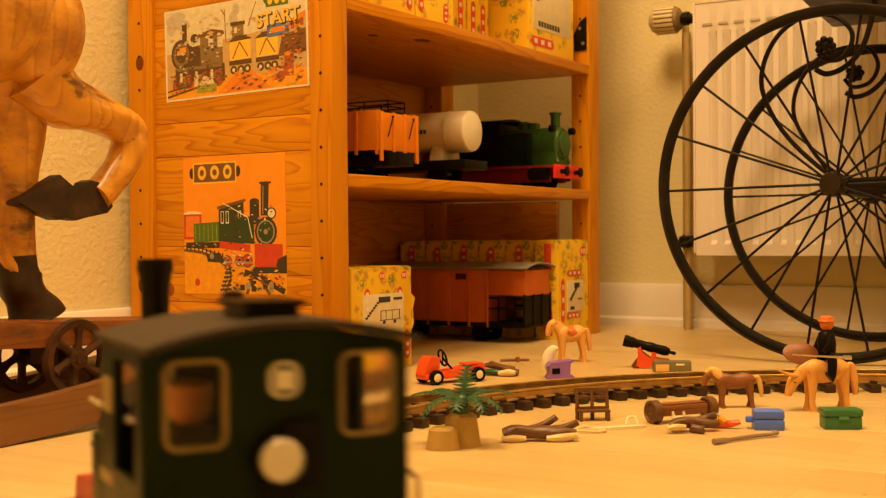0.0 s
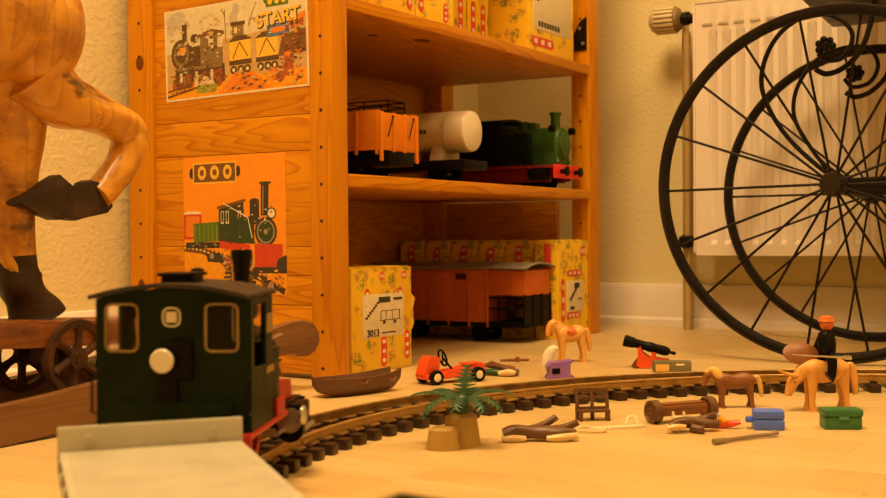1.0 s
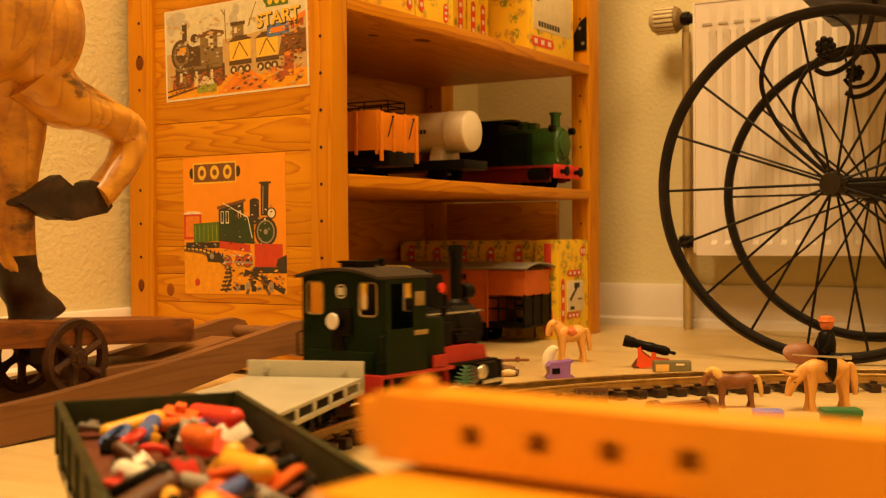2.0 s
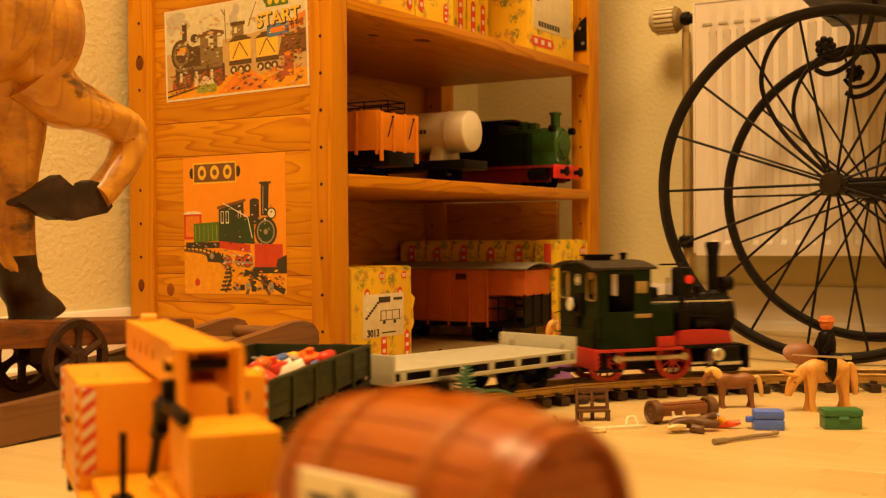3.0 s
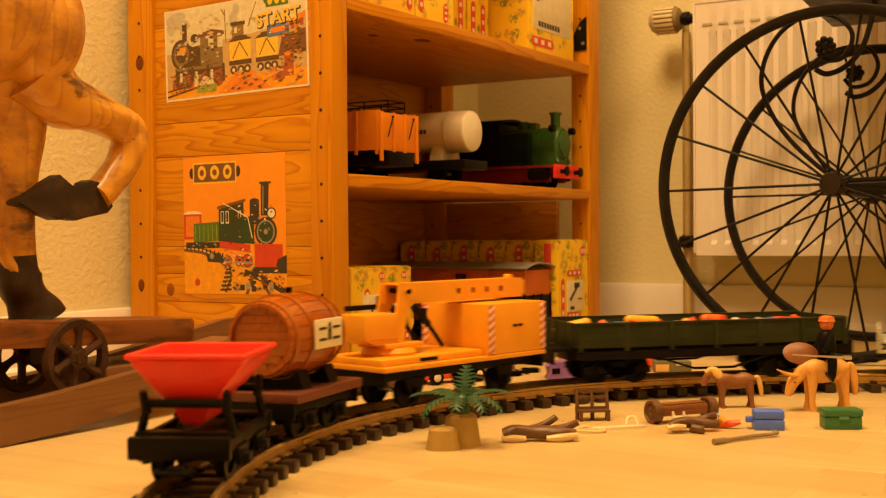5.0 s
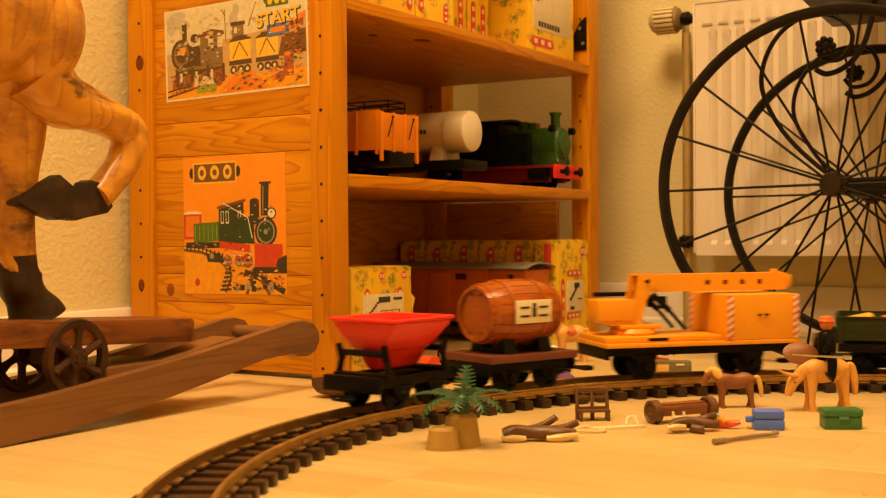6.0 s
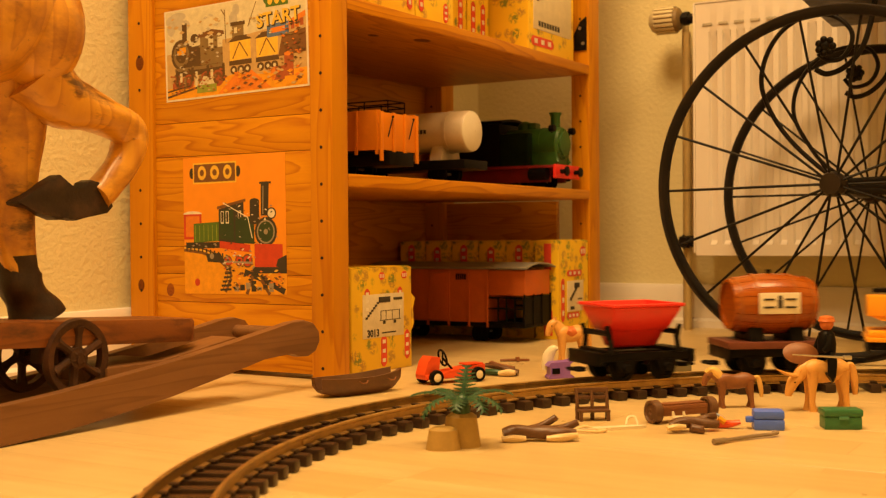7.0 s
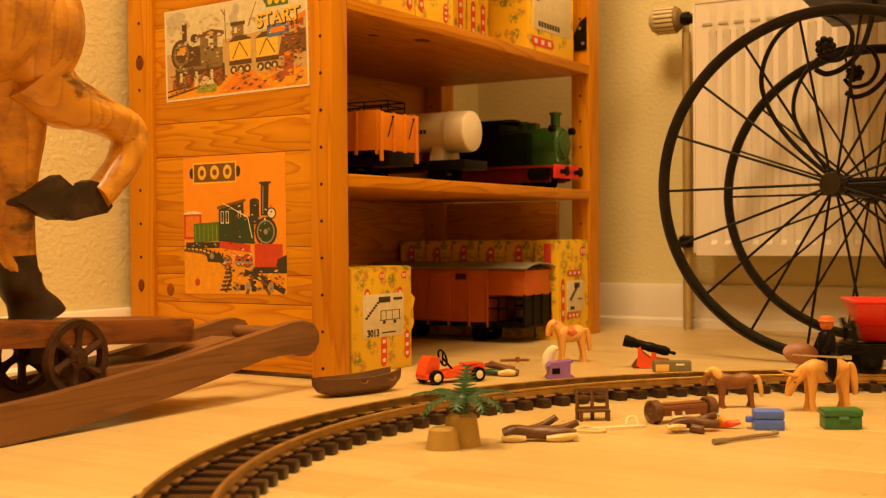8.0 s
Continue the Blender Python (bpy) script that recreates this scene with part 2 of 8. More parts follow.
def shelf_unit():
    t = thing("wooden_shelf", SHELF, "orange-stained pine shelf unit with drilled posts", "shelf")
    hb = B()
    cyl(hb, (-0.0006, 0, 0), (0.0006, 0, 0), 0.0021, seg=10)
    peg = mesh_of("peg_hole", hb, HOLE)
    def post(x0, x1, y0, y1, holes_x):
        bm = B()
        box(bm, x0, x1, y0, y1, 0, SH, 0.003)
        p = part("post", bm, PINE_Z, t)
        zz = 0.0155
        yc = 0.0175 if y0 < 0.1 else y0 + 0.024
        while zz < SH - 0.03:
            share("peg_hole", peg, p, Matrix.Translation((holes_x, yc, zz)))
            zz += 0.0464
    post(0, 0.034, 0, 0.0352, 0.0)
    post(0, 0.034, 0.3078, SD, 0.0)
    post(SW - 0.046, SW, 0, 0.036, SW - 0.046)
    post(SW - 0.046, SW, 0.312, SD, SW - 0.046)
    # boards of the closed side, set back a little
    edges = [0.006, 0.094, 0.132, 0.169, 0.2915, 0.3377, 0.47, 0.62, 0.80, 0.98, SH - 0.02]
    for a, b in zip(edges, edges[1:]):
        bm = B()
        box(bm, 0.006, 0.024, 0.0353, 0.3077, a + 0.00025, b - 0.00025, 0.0008)
        part("side_board", bm, PINE_Y, t)
    for z1, th in ((0.262, 0.0175), (0.4885, 0.0185), (0.76, 0.018), (1.02, 0.018)):
        bm = B()
        box(bm, 0.0245, SW - 0.0465, 0.004, SD - 0.004, z1 - th, z1, 0.002)
        box(bm, 0.0345, SW - 0.010, 0.0005, 0.0038, z1 - th + 0.001, z1 - 0.001, 0.001)
        part("shelf_board", bm, PINE, t)
    bm = B()
    box(bm, 0.035, SW - 0.047, SD - 0.0035, SD + 0.0035, 0.02, 0.76)
    part("back_panel", bm, PINE, t)
    bm = B()
    box(bm, SW - 0.030, SW - 0.016, 0.075, 0.3115, 0.130, 0.2435, 0.0012)
    part("side_board", bm, PINE_Y, t)
    bm = B()
    prism(bm, [(0.0, 0.0), (0.024, 0.0), (0.024, 0.030), (0.012, 0.052), (0.0, 0.060)], -0.002, 0.002)
    for yc, zc, ry, rz in ((0.331, 0.4245, 0.0075, 0.0105), (0.332, 0.1155, 0.006, 0.0085)):
        kb = B()
        lathe(kb, [(1.0, 0.0), (0.9, 0.0003), (0.001, 0.0004)], 20, Matrix.Translation((0, yc, zc)) @ Matrix.Rotation(radians(-90), 4, "Y") @ Matrix.Diagonal((rz, ry, 1, 1)))
        part("knot", kb, KNOT, t, "dark brown knot in the pine")
    kb = B()
    lathe(kb, [(1.0, 0.0), (0.9, 0.0003), (0.001, 0.0004)], 20, Matrix.Translation((0.006, 0.2825, 0.1098)) @ Matrix.Rotation(radians(-90), 4, "Y") @ Matrix.Diagonal((0.009, 0.007, 1, 1)))
    part("knot", kb, wood("pale_knot", (0.38, 0.115, 0.004), (0.20, 0.05, 0.002), "Y", ring=120, stretch=2.0, coat=0.0), t, "brown knot in the pine")
    for xk, yk, rx in ((0.291, 0.050, 0.016), (0.215, 0.085, 0.010)):
        kb = B()
        lathe(kb, [(1.0, 0.0), (0.9, -0.0003), (0.001, -0.0004)], 20, Matrix.Translation((xk, yk, 0.470)) @ Matrix.Diagonal((rx, rx * 0.7, 1, 1)))
        part("knot", kb, KNOT, t, "dark brown knot in the pine")
    brk = part("metal_bracket", bm, IRON, t, "dark iron corner bracket", Matrix.Translation((SW - 0.0475, 0.004, 0.515)) @ Matrix.Rotation(radians(90), 4, "Z"))
    for y, z in ((0.006, 0.012), (0.012, 0.040)):
        bm = B()
        cyl(bm, (y, 0.002, z), (y, 0.0032, z), 0.0032, seg=10)
        part("screw", bm, SILVER_, brk)
    return t


shelf_unit()

# ---- track ----
TC, TR = Vector((0.4298, 0.7773, 0)), 0.5995
RAIL = 0.020


def track():
    t = thing("toy_railway_track", Matrix.Translation(TC), "circle of garden-gauge track with brown sleepers and brass rails", "toy track")
    bm = B()
    box(bm, -0.040, 0.040, -0.0064, 0.0064, 0, 0.0098, 0.0024)
    for s in (-1, 1):
        box(bm, s * 0.0225 - 0.007, s * 0.0225 + 0.007, -0.004, 0.004, 0.0096, 0.0125, 0.0008)
    me = mesh_of("sleeper", bm, SLEEPER)
    for i in range(140):
        a = 2 * math.pi * i / 140 + radians(1.59)
        share("sleeper", me, t, Matrix.Rotation(a, 4, "Z") @ Matrix.Translation((TR, 0, 0)))
    sec = [(-0.0042, 0.0), (0.0042, 0.0), (0.0042, 0.0012), (0.0009, 0.0022), (0.0009, 0.0072), (0.0018, 0.0082), (0.0018, 0.0098), (0.0011, 0.0104), (-0.0011, 0.0104), (-0.0018, 0.0098), (-0.0018, 0.0082), (-0.0009, 0.0072), (-0.0009, 0.0022), (-0.0042, 0.0012)]
    for side, r in (("outer", TR + 0.0234), ("inner", TR - 0.0234)):
        bm = B()
        rings = []
        for i in range(241):
            a = 2 * math.pi * i / 240
            rings.append([((r + x) * math.cos(a), (r + x) * math.sin(a), z + 0.0099) for x, z in sec])
        loft(bm, rings, True, False)
        part("rail", bm, STEEL, t)
    bm = B()
    box(bm, -0.0025, 0.0025, -0.011, 0.011, 0.0125, 0.0168, 0.0006)
    joiner = mesh_of("rail_joiner", bm, STEEL)
    for i in range(12):
        a = 2 * math.pi * (i + 0.35) / 12
        for r in (TR + 0.0234, TR - 0.0234):
            share("rail_joiner", joiner, t, Matrix.Rotation(a, 4, "Z") @ Matrix.Translation((r, 0, 0)))


track()


# ---- the train ----
SPEED = 32.5
MOVERS, AXLES, RODS = [], [], []
LOCO_RED = paint("frame_red", (0.40, 0.018, 0.014), 0.42, vary=0.2, dust=(0.2, 0.05, 0.03))
BRASS = paint("brass_trim", (0.30, 0.22, 0.09), 0.45, 0.4, vary=0.2)
SILVER = paint("bright_metal", (0.55, 0.52, 0.47), 0.3, 0.9, vary=0.15)
LENS = paint("lamp_lens", (0.70, 0.66, 0.58), 0.22, vary=0.05)
ROOF = paint("dusty_roof", (0.024, 0.018, 0.014), 0.6, vary=0.3, dust=(0.07, 0.042, 0.026), gloss=0.3)
CREAM = paint("cream_print", (0.72, 0.66, 0.52), 0.5, vary=0.05)
INK = paint("dark_print", (0.03, 0.024, 0.02), 0.6)


def glass_material():
    m, nt, b = nodes_of("window_glass")
    b.inputs["Base Color"].default_value = (0.95, 0.93, 0.88, 1)
    b.inputs["Roughness"].default_value = 0.12
    b.inputs["Transmission Weight"].default_value = 1.0
    b.inputs["IOR"].default_value = 1.2
    return m


GLASS = glass_material()


def on_track(phi, half_base=0.0):
    a = radians(phi)
    r = math.sqrt(TR * TR - half_base * half_base)
    return Matrix.Translation((TC.x + r * math.cos(a), TC.y + r * math.sin(a), 0)) @ Matrix.Rotation(a - math.pi / 2, 4, "Z")


def wheel_mesh(r, spokes, material_name, mats):
    """A wheelset wheel round y: tread, flange, spokes or disc, hub."""
    bm = B()
    turn = Matrix.Rotation(radians(90), 4, "X")
    lathe(bm, [(r * 0.80, -0.003), (r, -0.003), (r, 0.0025), (r + 0.0022, 0.003), (r + 0.0022, 0.0045), (r * 0.80, 0.0045), (r * 0.80, -0.003)], 28, turn, caps=False)
    lathe(bm, [(0.0008, -0.004), (r * 0.24, -0.004), (r * 0.26, 0.004), (0.0008, 0.004)], 14, turn)
    if spokes:
        for k in range(spokes):
            a = 2 * math.pi * k / spokes
            cyl(bm, (r * 0.2 * math.cos(a), 0, r * 0.2 * math.sin(a)), (r * 0.86 * math.cos(a), 0, r * 0.86 * math.sin(a)), r * 0.07, r * 0.06, seg=6)
    else:
        lathe(bm, [(r * 0.2, -0.001), (r * 0.85, -0.001), (r * 0.85, 0.002), (r * 0.2, 0.002)], 24, turn)
    return mesh_of(material_name, bm, mats)


WHEEL = wheel_mesh(0.0145, 0, "wagon_wheel", BLACK)
SPOKED = wheel_mesh(0.0150, 9, "spoked_wheel", BLACK)
DRIVER = wheel_mesh(0.0205, 10, "driving_wheel", LOCO_RED)


def axle(parent, x, r, me, at_parent=(0, 0, 0)):
    """An axle with its two wheels, turned by motions()."""
    bm = B()
    cyl(bm, (0, -0.024, 0), (0, 0.024, 0), 0.0022, seg=10)
    a = part("axle", bm, SILVER, parent)
    a.matrix_basis = Matrix.Translation((x, 0, RAIL + r))
    for s in (-1, 1):
        share("wheel", me, a, Matrix.Translation((0, s * 0.0205, 0)) @ Matrix.Rotation(0 if s > 0 else math.pi, 4, "Z") @ Matrix.Rotation(math.pi, 4, "Z"))
    AXLES.append((a, x, r))
    return a


def coupler(parent, x, s, z=0.033):
    """Hook-and-loop coupler at a wagon's end; s gives the end."""
    bm = B()
    box(bm, min(x, x + s * 0.012), max(x, x + s * 0.012), -0.006, 0.006, z - 0.003, z + 0.002, 0.001)
    tube(bm, [(x + s * 0.010, 0.012, z), (x + s * 0.016, 0.010, z), (x + s * 0.019, 0, z), (x + s * 0.016, -0.010, z), (x + s * 0.010, -0.012, z)], 0.0016, 6)
    return part("coupler", bm, BLACK, parent)


def grid_wall(bm, xs, zs, holes, y0, y1, top=None, m=None):
    """A wall of cells with real openings, between y0 and y1."""
    old = set(bm.verts)
    def corner(i, j, y):
        z = zs[j] if not (top and j == len(zs) - 1) else top(xs[i])
        return (xs[i], y, z)
    cache = {}
    def v(i, j, k):
        if (i, j, k) not in cache:
            cache[(i, j, k)] = bm.verts.new(corner(i, j, (y0, y1)[k]))
        return cache[(i, j, k)]
    solid = {(i, j) for i in range(len(xs) - 1) for j in range(len(zs) - 1)} - set(holes)
    for i, j in solid:
        for k in (0, 1):
            bm.faces.new((v(i, j, k), v(i + 1, j, k), v(i + 1, j + 1, k), v(i, j + 1, k)))
        for di, dj, a, b in ((-1, 0, (i, j), (i, j + 1)), (1, 0, (i + 1, j), (i + 1, j + 1)), (0, -1, (i, j), (i + 1, j)), (0, 1, (i, j + 1), (i + 1, j + 1))):
            if (i + di, j + dj) not in solid:
                bm.faces.new((v(*a, 0), v(*b, 0), v(*b, 1), v(*a, 1)))
    vs = [w for w in bm.verts if w not in old]
    if m is not None:
        bmesh.ops.transform(bm, matrix=m, verts=vs)


def frame_ring(bm, x0, x1, z0, z1, y, r=0.0012):
    k = 0.004
    pts = []
    for cx, cz, a0 in ((x1 - k, z1 - k, 0), (x0 + k, z1 - k, 90), (x0 + k, z0 + k, 180), (x1 - k, z0 + k, 270)):
        for a in (0, 30, 60, 90):
            pts.append((cx + k * math.cos(radians(a0 + a)), y, cz + k * math.sin(radians(a0 + a))))
    tube(bm, pts, r, 6, closed=True)


def locomotive():
    t = thing("toy_steam_locomotive", Matrix(), "dark green and black toy tank engine with red frames", "toy train", "toy train")
    hw = 0.0495
    crown = lambda y: 0.1505 - 0.0070 * (y / 0.05) ** 2
    # cab: rear, front and side walls with window openings
    ys = [-hw, -0.0425, -0.0225, -0.004, 0.004, 0.0225, 0.0425, hw]
    zs = [0.058, 0.111, 0.1395, 0.1425]
    turn = Matrix.Rotation(radians(90), 4, "Z")
    body = None
    for nm, x in (("cab_rear_wall", -0.079), ("cab_front_wall", -0.018)):
        bm = B()
        grid_wall(bm, ys, zs, {(1, 1), (5, 1)}, -0.0012, 0.0012, top=crown, m=Matrix.Translation((x, 0, 0)) @ turn)
        body = part(nm, bm, GREEN, t)
        for s in (-1, 1):
            fb = B()
            frame_ring(fb, s * 0.0325 - 0.0105, s * 0.0325 + 0.0105, 0.1102, 0.1403, -0.0018 if x > -0.05 else 0.0018, 0.0009)
            bmesh.ops.transform(fb, matrix=Matrix.Translation((x, 0, 0)) @ turn, verts=fb.verts)
            part("window_frame", fb, BRASS, body, "brass window frame")
        for s in (-1, 1):
            gb = B()
            box(gb, x - 0.0004, x + 0.0004, s * 0.0325 - 0.0099, s * 0.0325 + 0.0099, 0.1112, 0.1393)
            g = part("window_pane", gb, GLASS, body)
            g.visible_shadow = False
    for s in (-1, 1):
        bm = B()
        grid_wall(bm, [-0.0778, -0.070, -0.038, -0.0192], [0.058, 0.098, 0.139, 0.1430], {(1, 1)}, s * hw - 0.0012, s * hw + 0.0012)
        w = part("cab_side_wall", bm, GREEN, t)
        bb = B()
        box(bb, -0.036, -0.022, s * (hw + 0.0012) - 0.0004, s * (hw + 0.0012) + 0.0004, 0.118, 0.131, 0.0002)
        box(bb, -0.037, -0.017, s * (hw + 0.0012) - 0.0004, s * (hw + 0.0012) + 0.0004, 0.091, 0.0955, 0.0002)
        part("number_plate", bb, BRASS, w, "small brass plate on the cab side")
        bm = B()
        box(bm, -0.0178, 0.012, s * 0.036 - 0.0125, s * 0.036 + 0.0125, 0.058, 0.1055, 0.002)
        part("side_tank", bm, GREEN, t)
        bm = B()
        box(bm, -0.010, 0.012, s * 0.0505 - 0.0015, s * 0.0505 + 0.0015, 0.0585, 0.0700, 0.0008)
        part("step_box", bm, LOCO_RED, t, "small red box under the tank")
        bm = B()
        prism(bm, [(0.020, 0.0583), (0.094, 0.0583), (0.090, 0.0720), (0.070, 0.0745), (0.028, 0.0745)], s * 0.033 - 0.006, s * 0.033 + 0.006)
        part("splasher", bm, LOCO_RED, t, "red splasher beside the boiler")
        bm = B()
        box(bm, 0.026, 0.040, s * 0.030 - 0.006, s * 0.030 + 0.007, 0.0745, 0.098, 0.002)
        cyl(bm, (0.033, s * 0.031, 0.098), (0.033, s * 0.031, 0.112), 0.003, seg=10)
        cyl(bm, (0.050, s * 0.030, 0.080), (0.072, s * 0.030, 0.080), 0.0055, seg=14)
        tube(bm, [(0.044, s * 0.031, 0.104), (0.056, s * 0.033, 0.094), (0.058, s * 0.034, 0.078)], 0.0012, 6)
        tube(bm, [(0.016, s * 0.034, 0.098), (0.040, s * 0.035, 0.090), (0.078, s * 0.034, 0.088)], 0.0011, 6)
        part("air_pump", bm, BLACK, t, "black pump and pipes beside the boiler")
    # roof, arched over the cab, with ventilator
    bm = B()
    sec = []
    for k in range(17):
        y = -0.0515 + 0.103 * k / 16
        sec.append((y, crown(y) + 0.0006))
    sec += [(y, z + 0.0026) for y, z in reversed(sec)]
    loft(bm, [[(x, y, z) for y, z in sec] for x in (-0.089, -0.010)])
    roof = part("cab_roof", bm, ROOF, t)
    bm = B()
    box(bm, -0.070, -0.044, -0.0105, 0.0105, 0.1515, 0.1585, 0.0015)
    box(bm, -0.072, -0.042, -0.0125, 0.0125, 0.1575, 0.1598, 0.0008)
    part("roof_ventilator", bm, BLACK, roof)
    bm = B()
    lathe(bm, [(0.0035, 0.148), (0.0035, 0.158), (0.0045, 0.159), (0.0045, 0.161), (0.001, 0.162)], 14, Matrix.Translation((-0.024, 0, 0)))
    part("whistle", bm, BLACK, roof)
    # floor plate and frames
    bm = B()
    box(bm, -0.084, 0.022, -0.052, 0.052, 0.0545, 0.058, 0.0008)
    box(bm, -0.0855, -0.0825, -0.052, 0.052, 0.036, 0.0578, 0.001)
    part("footplate", bm, LOCO_RED, t, "red footplate and buffer beam")
    bm = B()
    box(bm, 0.0222, 0.106, -0.044, 0.044, 0.0545, 0.0578, 0.0008)
    part("front_footplate", bm, BLACK, t)
    bm = B()
    box(bm, 0.1065, 0.112, -0.046, 0.046, 0.030, 0.0560, 0.0015)
    part("front_buffer_beam", bm, BLACK, t)
    bm = B()
    box(bm, -0.082, 0.106, -0.014, 0.014, 0.030, 0.0543, 0.002)
    part("frame", bm, BLACK, t)
    # boiler, smokebox, chimney, dome
    bm = B()
    rx = Matrix.Rotation(radians(90), 4, "Y")
    lathe(bm, [(0.001, -0.018), (0.0240, -0.018), (0.0240, 0.066), (0.0255, 0.067), (0.0255, 0.106), (0.0235, 0.1085), (0.001, 0.1105)], 32, Matrix.Translation((0, 0, 0.0885)) @ rx)
    for x in (0.01, 0.03, 0.052):
        lathe(bm, [(0.0240, x), (0.0247, x), (0.0247, x + 0.0025), (0.0240, x + 0.0025)], 32, Matrix.Translation((0, 0, 0.0885)) @ rx, caps=False)
    boiler = part("boiler", bm, BLACK, t, "black boiler and smokebox")
    for s in (-1, 1):
        bm = B()
        tube(bm, [(-0.016, s * 0.030, 0.106), (0.100, s * 0.030, 0.106)], 0.0011, 6)
        for x in (-0.005, 0.04, 0.09):
            cyl(bm, (x, s * 0.024, 0.103), (x, s * 0.030, 0.106), 0.0012, seg=6)
        part("hand_rail", bm, SILVER, boiler, "bright metal hand rail")
    bm = B()
    lathe(bm, [(0.0105, 0.108), (0.0100, 0.113), (0.0062, 0.117), (0.0068, 0.158), (0.0080, 0.165), (0.0088, 0.1675), (0.0082, 0.1725), (0.0066, 0.1725), (0.0058, 0.160), (0.001, 0.160)], 24, Matrix.Translation((0.0935, 0, 0)))
    part("chimney", bm, BLACK, boiler)
    bm = B()
    lathe(bm, [(0.0145, 0.106), (0.0125, 0.112), (0.0120, 0.140), (0.0105, 0.1435), (0.001, 0.144)], 20, Matrix.Translation((0.052, 0, 0)))
    tube(bm, [(0.026, 0.006, 0.147), (0.058, 0.006, 0.147)], 0.0011, 6)
    cyl(bm, (0.052, 0, 0.143), (0.052, 0.004, 0.148), 0.002, seg=8)
    part("sand_dome", bm, BLACK, boiler)
    bm = B()
    cyl(bm, (0.054, -0.0115, 0.130), (0.054, -0.0133, 0.130), 0.0052, seg=14)
    part("dome_badge", bm, REDBRIGHT, boiler, "small orange-red badge")
    bm = B()
    box(bm, -0.006, 0.016, -0.010, 0.010, 0.106, 0.122, 0.003)
    cyl(bm, (0.073, 0, 0.108), (0.073, 0, 0.122), 0.004, seg=10)
    tube(bm, [(0.030, -0.005, 0.108), (0.030, -0.005, 0.132)], 0.0012, 6)
    part("safety_valves", bm, BLACK, boiler)
    bm = B()
    cyl(bm, (0.104, 0, 0.124), (0.117, 0, 0.124), 0.008, 0.0085, seg=20)
    box(bm, 0.103, 0.112, -0.003, 0.003, 0.110, 0.118, 0.001)
    part("front_lamp", bm, BLACK, boiler)
    bm = B()
    cyl(bm, (0.1100, 0, 0.0885), (0.113, 0, 0.0885), 0.018, 0.0165, seg=28)
    cyl(bm, (0.113, 0, 0.0885), (0.117, 0, 0.0885), 0.003, seg=8)
    part("smokebox_door", bm, BLACK, boiler)
    # cylinders, rods
    for s in (-1, 1):
        bm = B()
        cyl(bm, (0.062, s * 0.044, 0.0375), (0.095, s * 0.044, 0.0375), 0.0105, seg=20)
        box(bm, 0.062, 0.095, s * 0.044 - 0.009, s * 0.044 + 0.009, 0.0375, 0.056, 0.002)
        cy = part("cylinder", bm, BLACK, t)
        bm = B()
        cyl(bm, (0.064, s * 0.054, 0.0375), (0.094, s * 0.0545, 0.0375), 0.0022, seg=8)
        cyl(bm, (0.040, s * 0.040, 0.0375), (0.062, s * 0.040, 0.0375), 0.0016, seg=8)
        part("piston_rod", bm, SILVER, cy, "bright metal rod")
        bm = B()
        cyl(bm, (0.060, s * 0.044, 0.0440), (0.0622, s * 0.044, 0.0440), 0.0095, seg=22)
        ball(bm, (0.066, s * 0.0535, 0.0475), 0.0075, (1.1, 0.45, 1), 16)
        part("cylinder_cover", bm, SILVER, cy, "bright metal cylinder cover")
        bm = B()
        box(bm, -0.060, 0.028, s * 0.033 - 0.0012, s * 0.033 + 0.0012, -0.0022, 0.0022, 0.0006)
        for x in (-0.058, 0.026):
            cyl(bm, (x, s * 0.033 - 0.0018, 0), (x, s * 0.033 + 0.0018, 0), 0.0045, seg=12)
        rod = part("coupling_rod", bm, SILVER, t, "bright coupling rod")
        RODS.append((rod, 0.0, s))
    # moulded driver in the cab, plain shape
    bm = B()
    lathe(bm, [(0.010, 0.0585), (0.011, 0.080), (0.012, 0.104), (0.009, 0.113), (0.004, 0.115)], 14, Matrix.Translation((-0.050, 0.026, 0)))
    nb = len(bm.faces)
    ball(bm, (-0.050, 0.026, 0.1215), 0.0080, (1, 1, 1.1), 14)
    lathe(bm, [(0.0086, 0.1240), (0.0084, 0.1290), (0.004, 0.1305), (0.001, 0.1306)], 14, Matrix.Translation((-0.050, 0.026, 0)))
    bm.faces.ensure_lookup_table()
    for f in bm.faces[nb:]:
        f.material_index = 1
    part("driver_figure", bm, (BLACK, paint("driver_orange", (0.45, 0.17, 0.04), 0.45)), t, "plain moulded toy driver")
    # rear lamp and hooks on the cab
    bm = B()
    cyl(bm, (-0.080, 0.004, 0.1048), (-0.0885, 0.004, 0.1048), 0.0095, 0.0085, seg=22)
    box(bm, -0.083, -0.0805, -0.004, 0.010, 0.078, 0.097, 0.001)
    box(bm, -0.0835, -0.0805, -0.014, 0.002, 0.092, 0.118, 0.002)
    lp = part("rear_lamp", bm, BLACK, t)
    bm = B()
    cyl(bm, (-0.0883, 0.004, 0.1048), (-0.0898, 0.004, 0.1048), 0.0080, 0.0068, seg=22)
    part("lamp_glass", bm, LENS, lp, "white lamp lens")
    bm = B()
    frame_ring(bm, -0.0055, 0.0055, 0.1262, 0.1378, 0.0, 0.0007)
    bmesh.ops.transform(bm, matrix=Matrix.Translation((-0.0808, 0, 0)) @ turn, verts=bm.verts)
    box(bm, -0.0815, -0.0805, -0.0035, 0.0035, 0.1285, 0.1355, 0.0004)
    part("destination_box", bm, LENS, t, "small framed plate between the rear windows")
    bm = B()
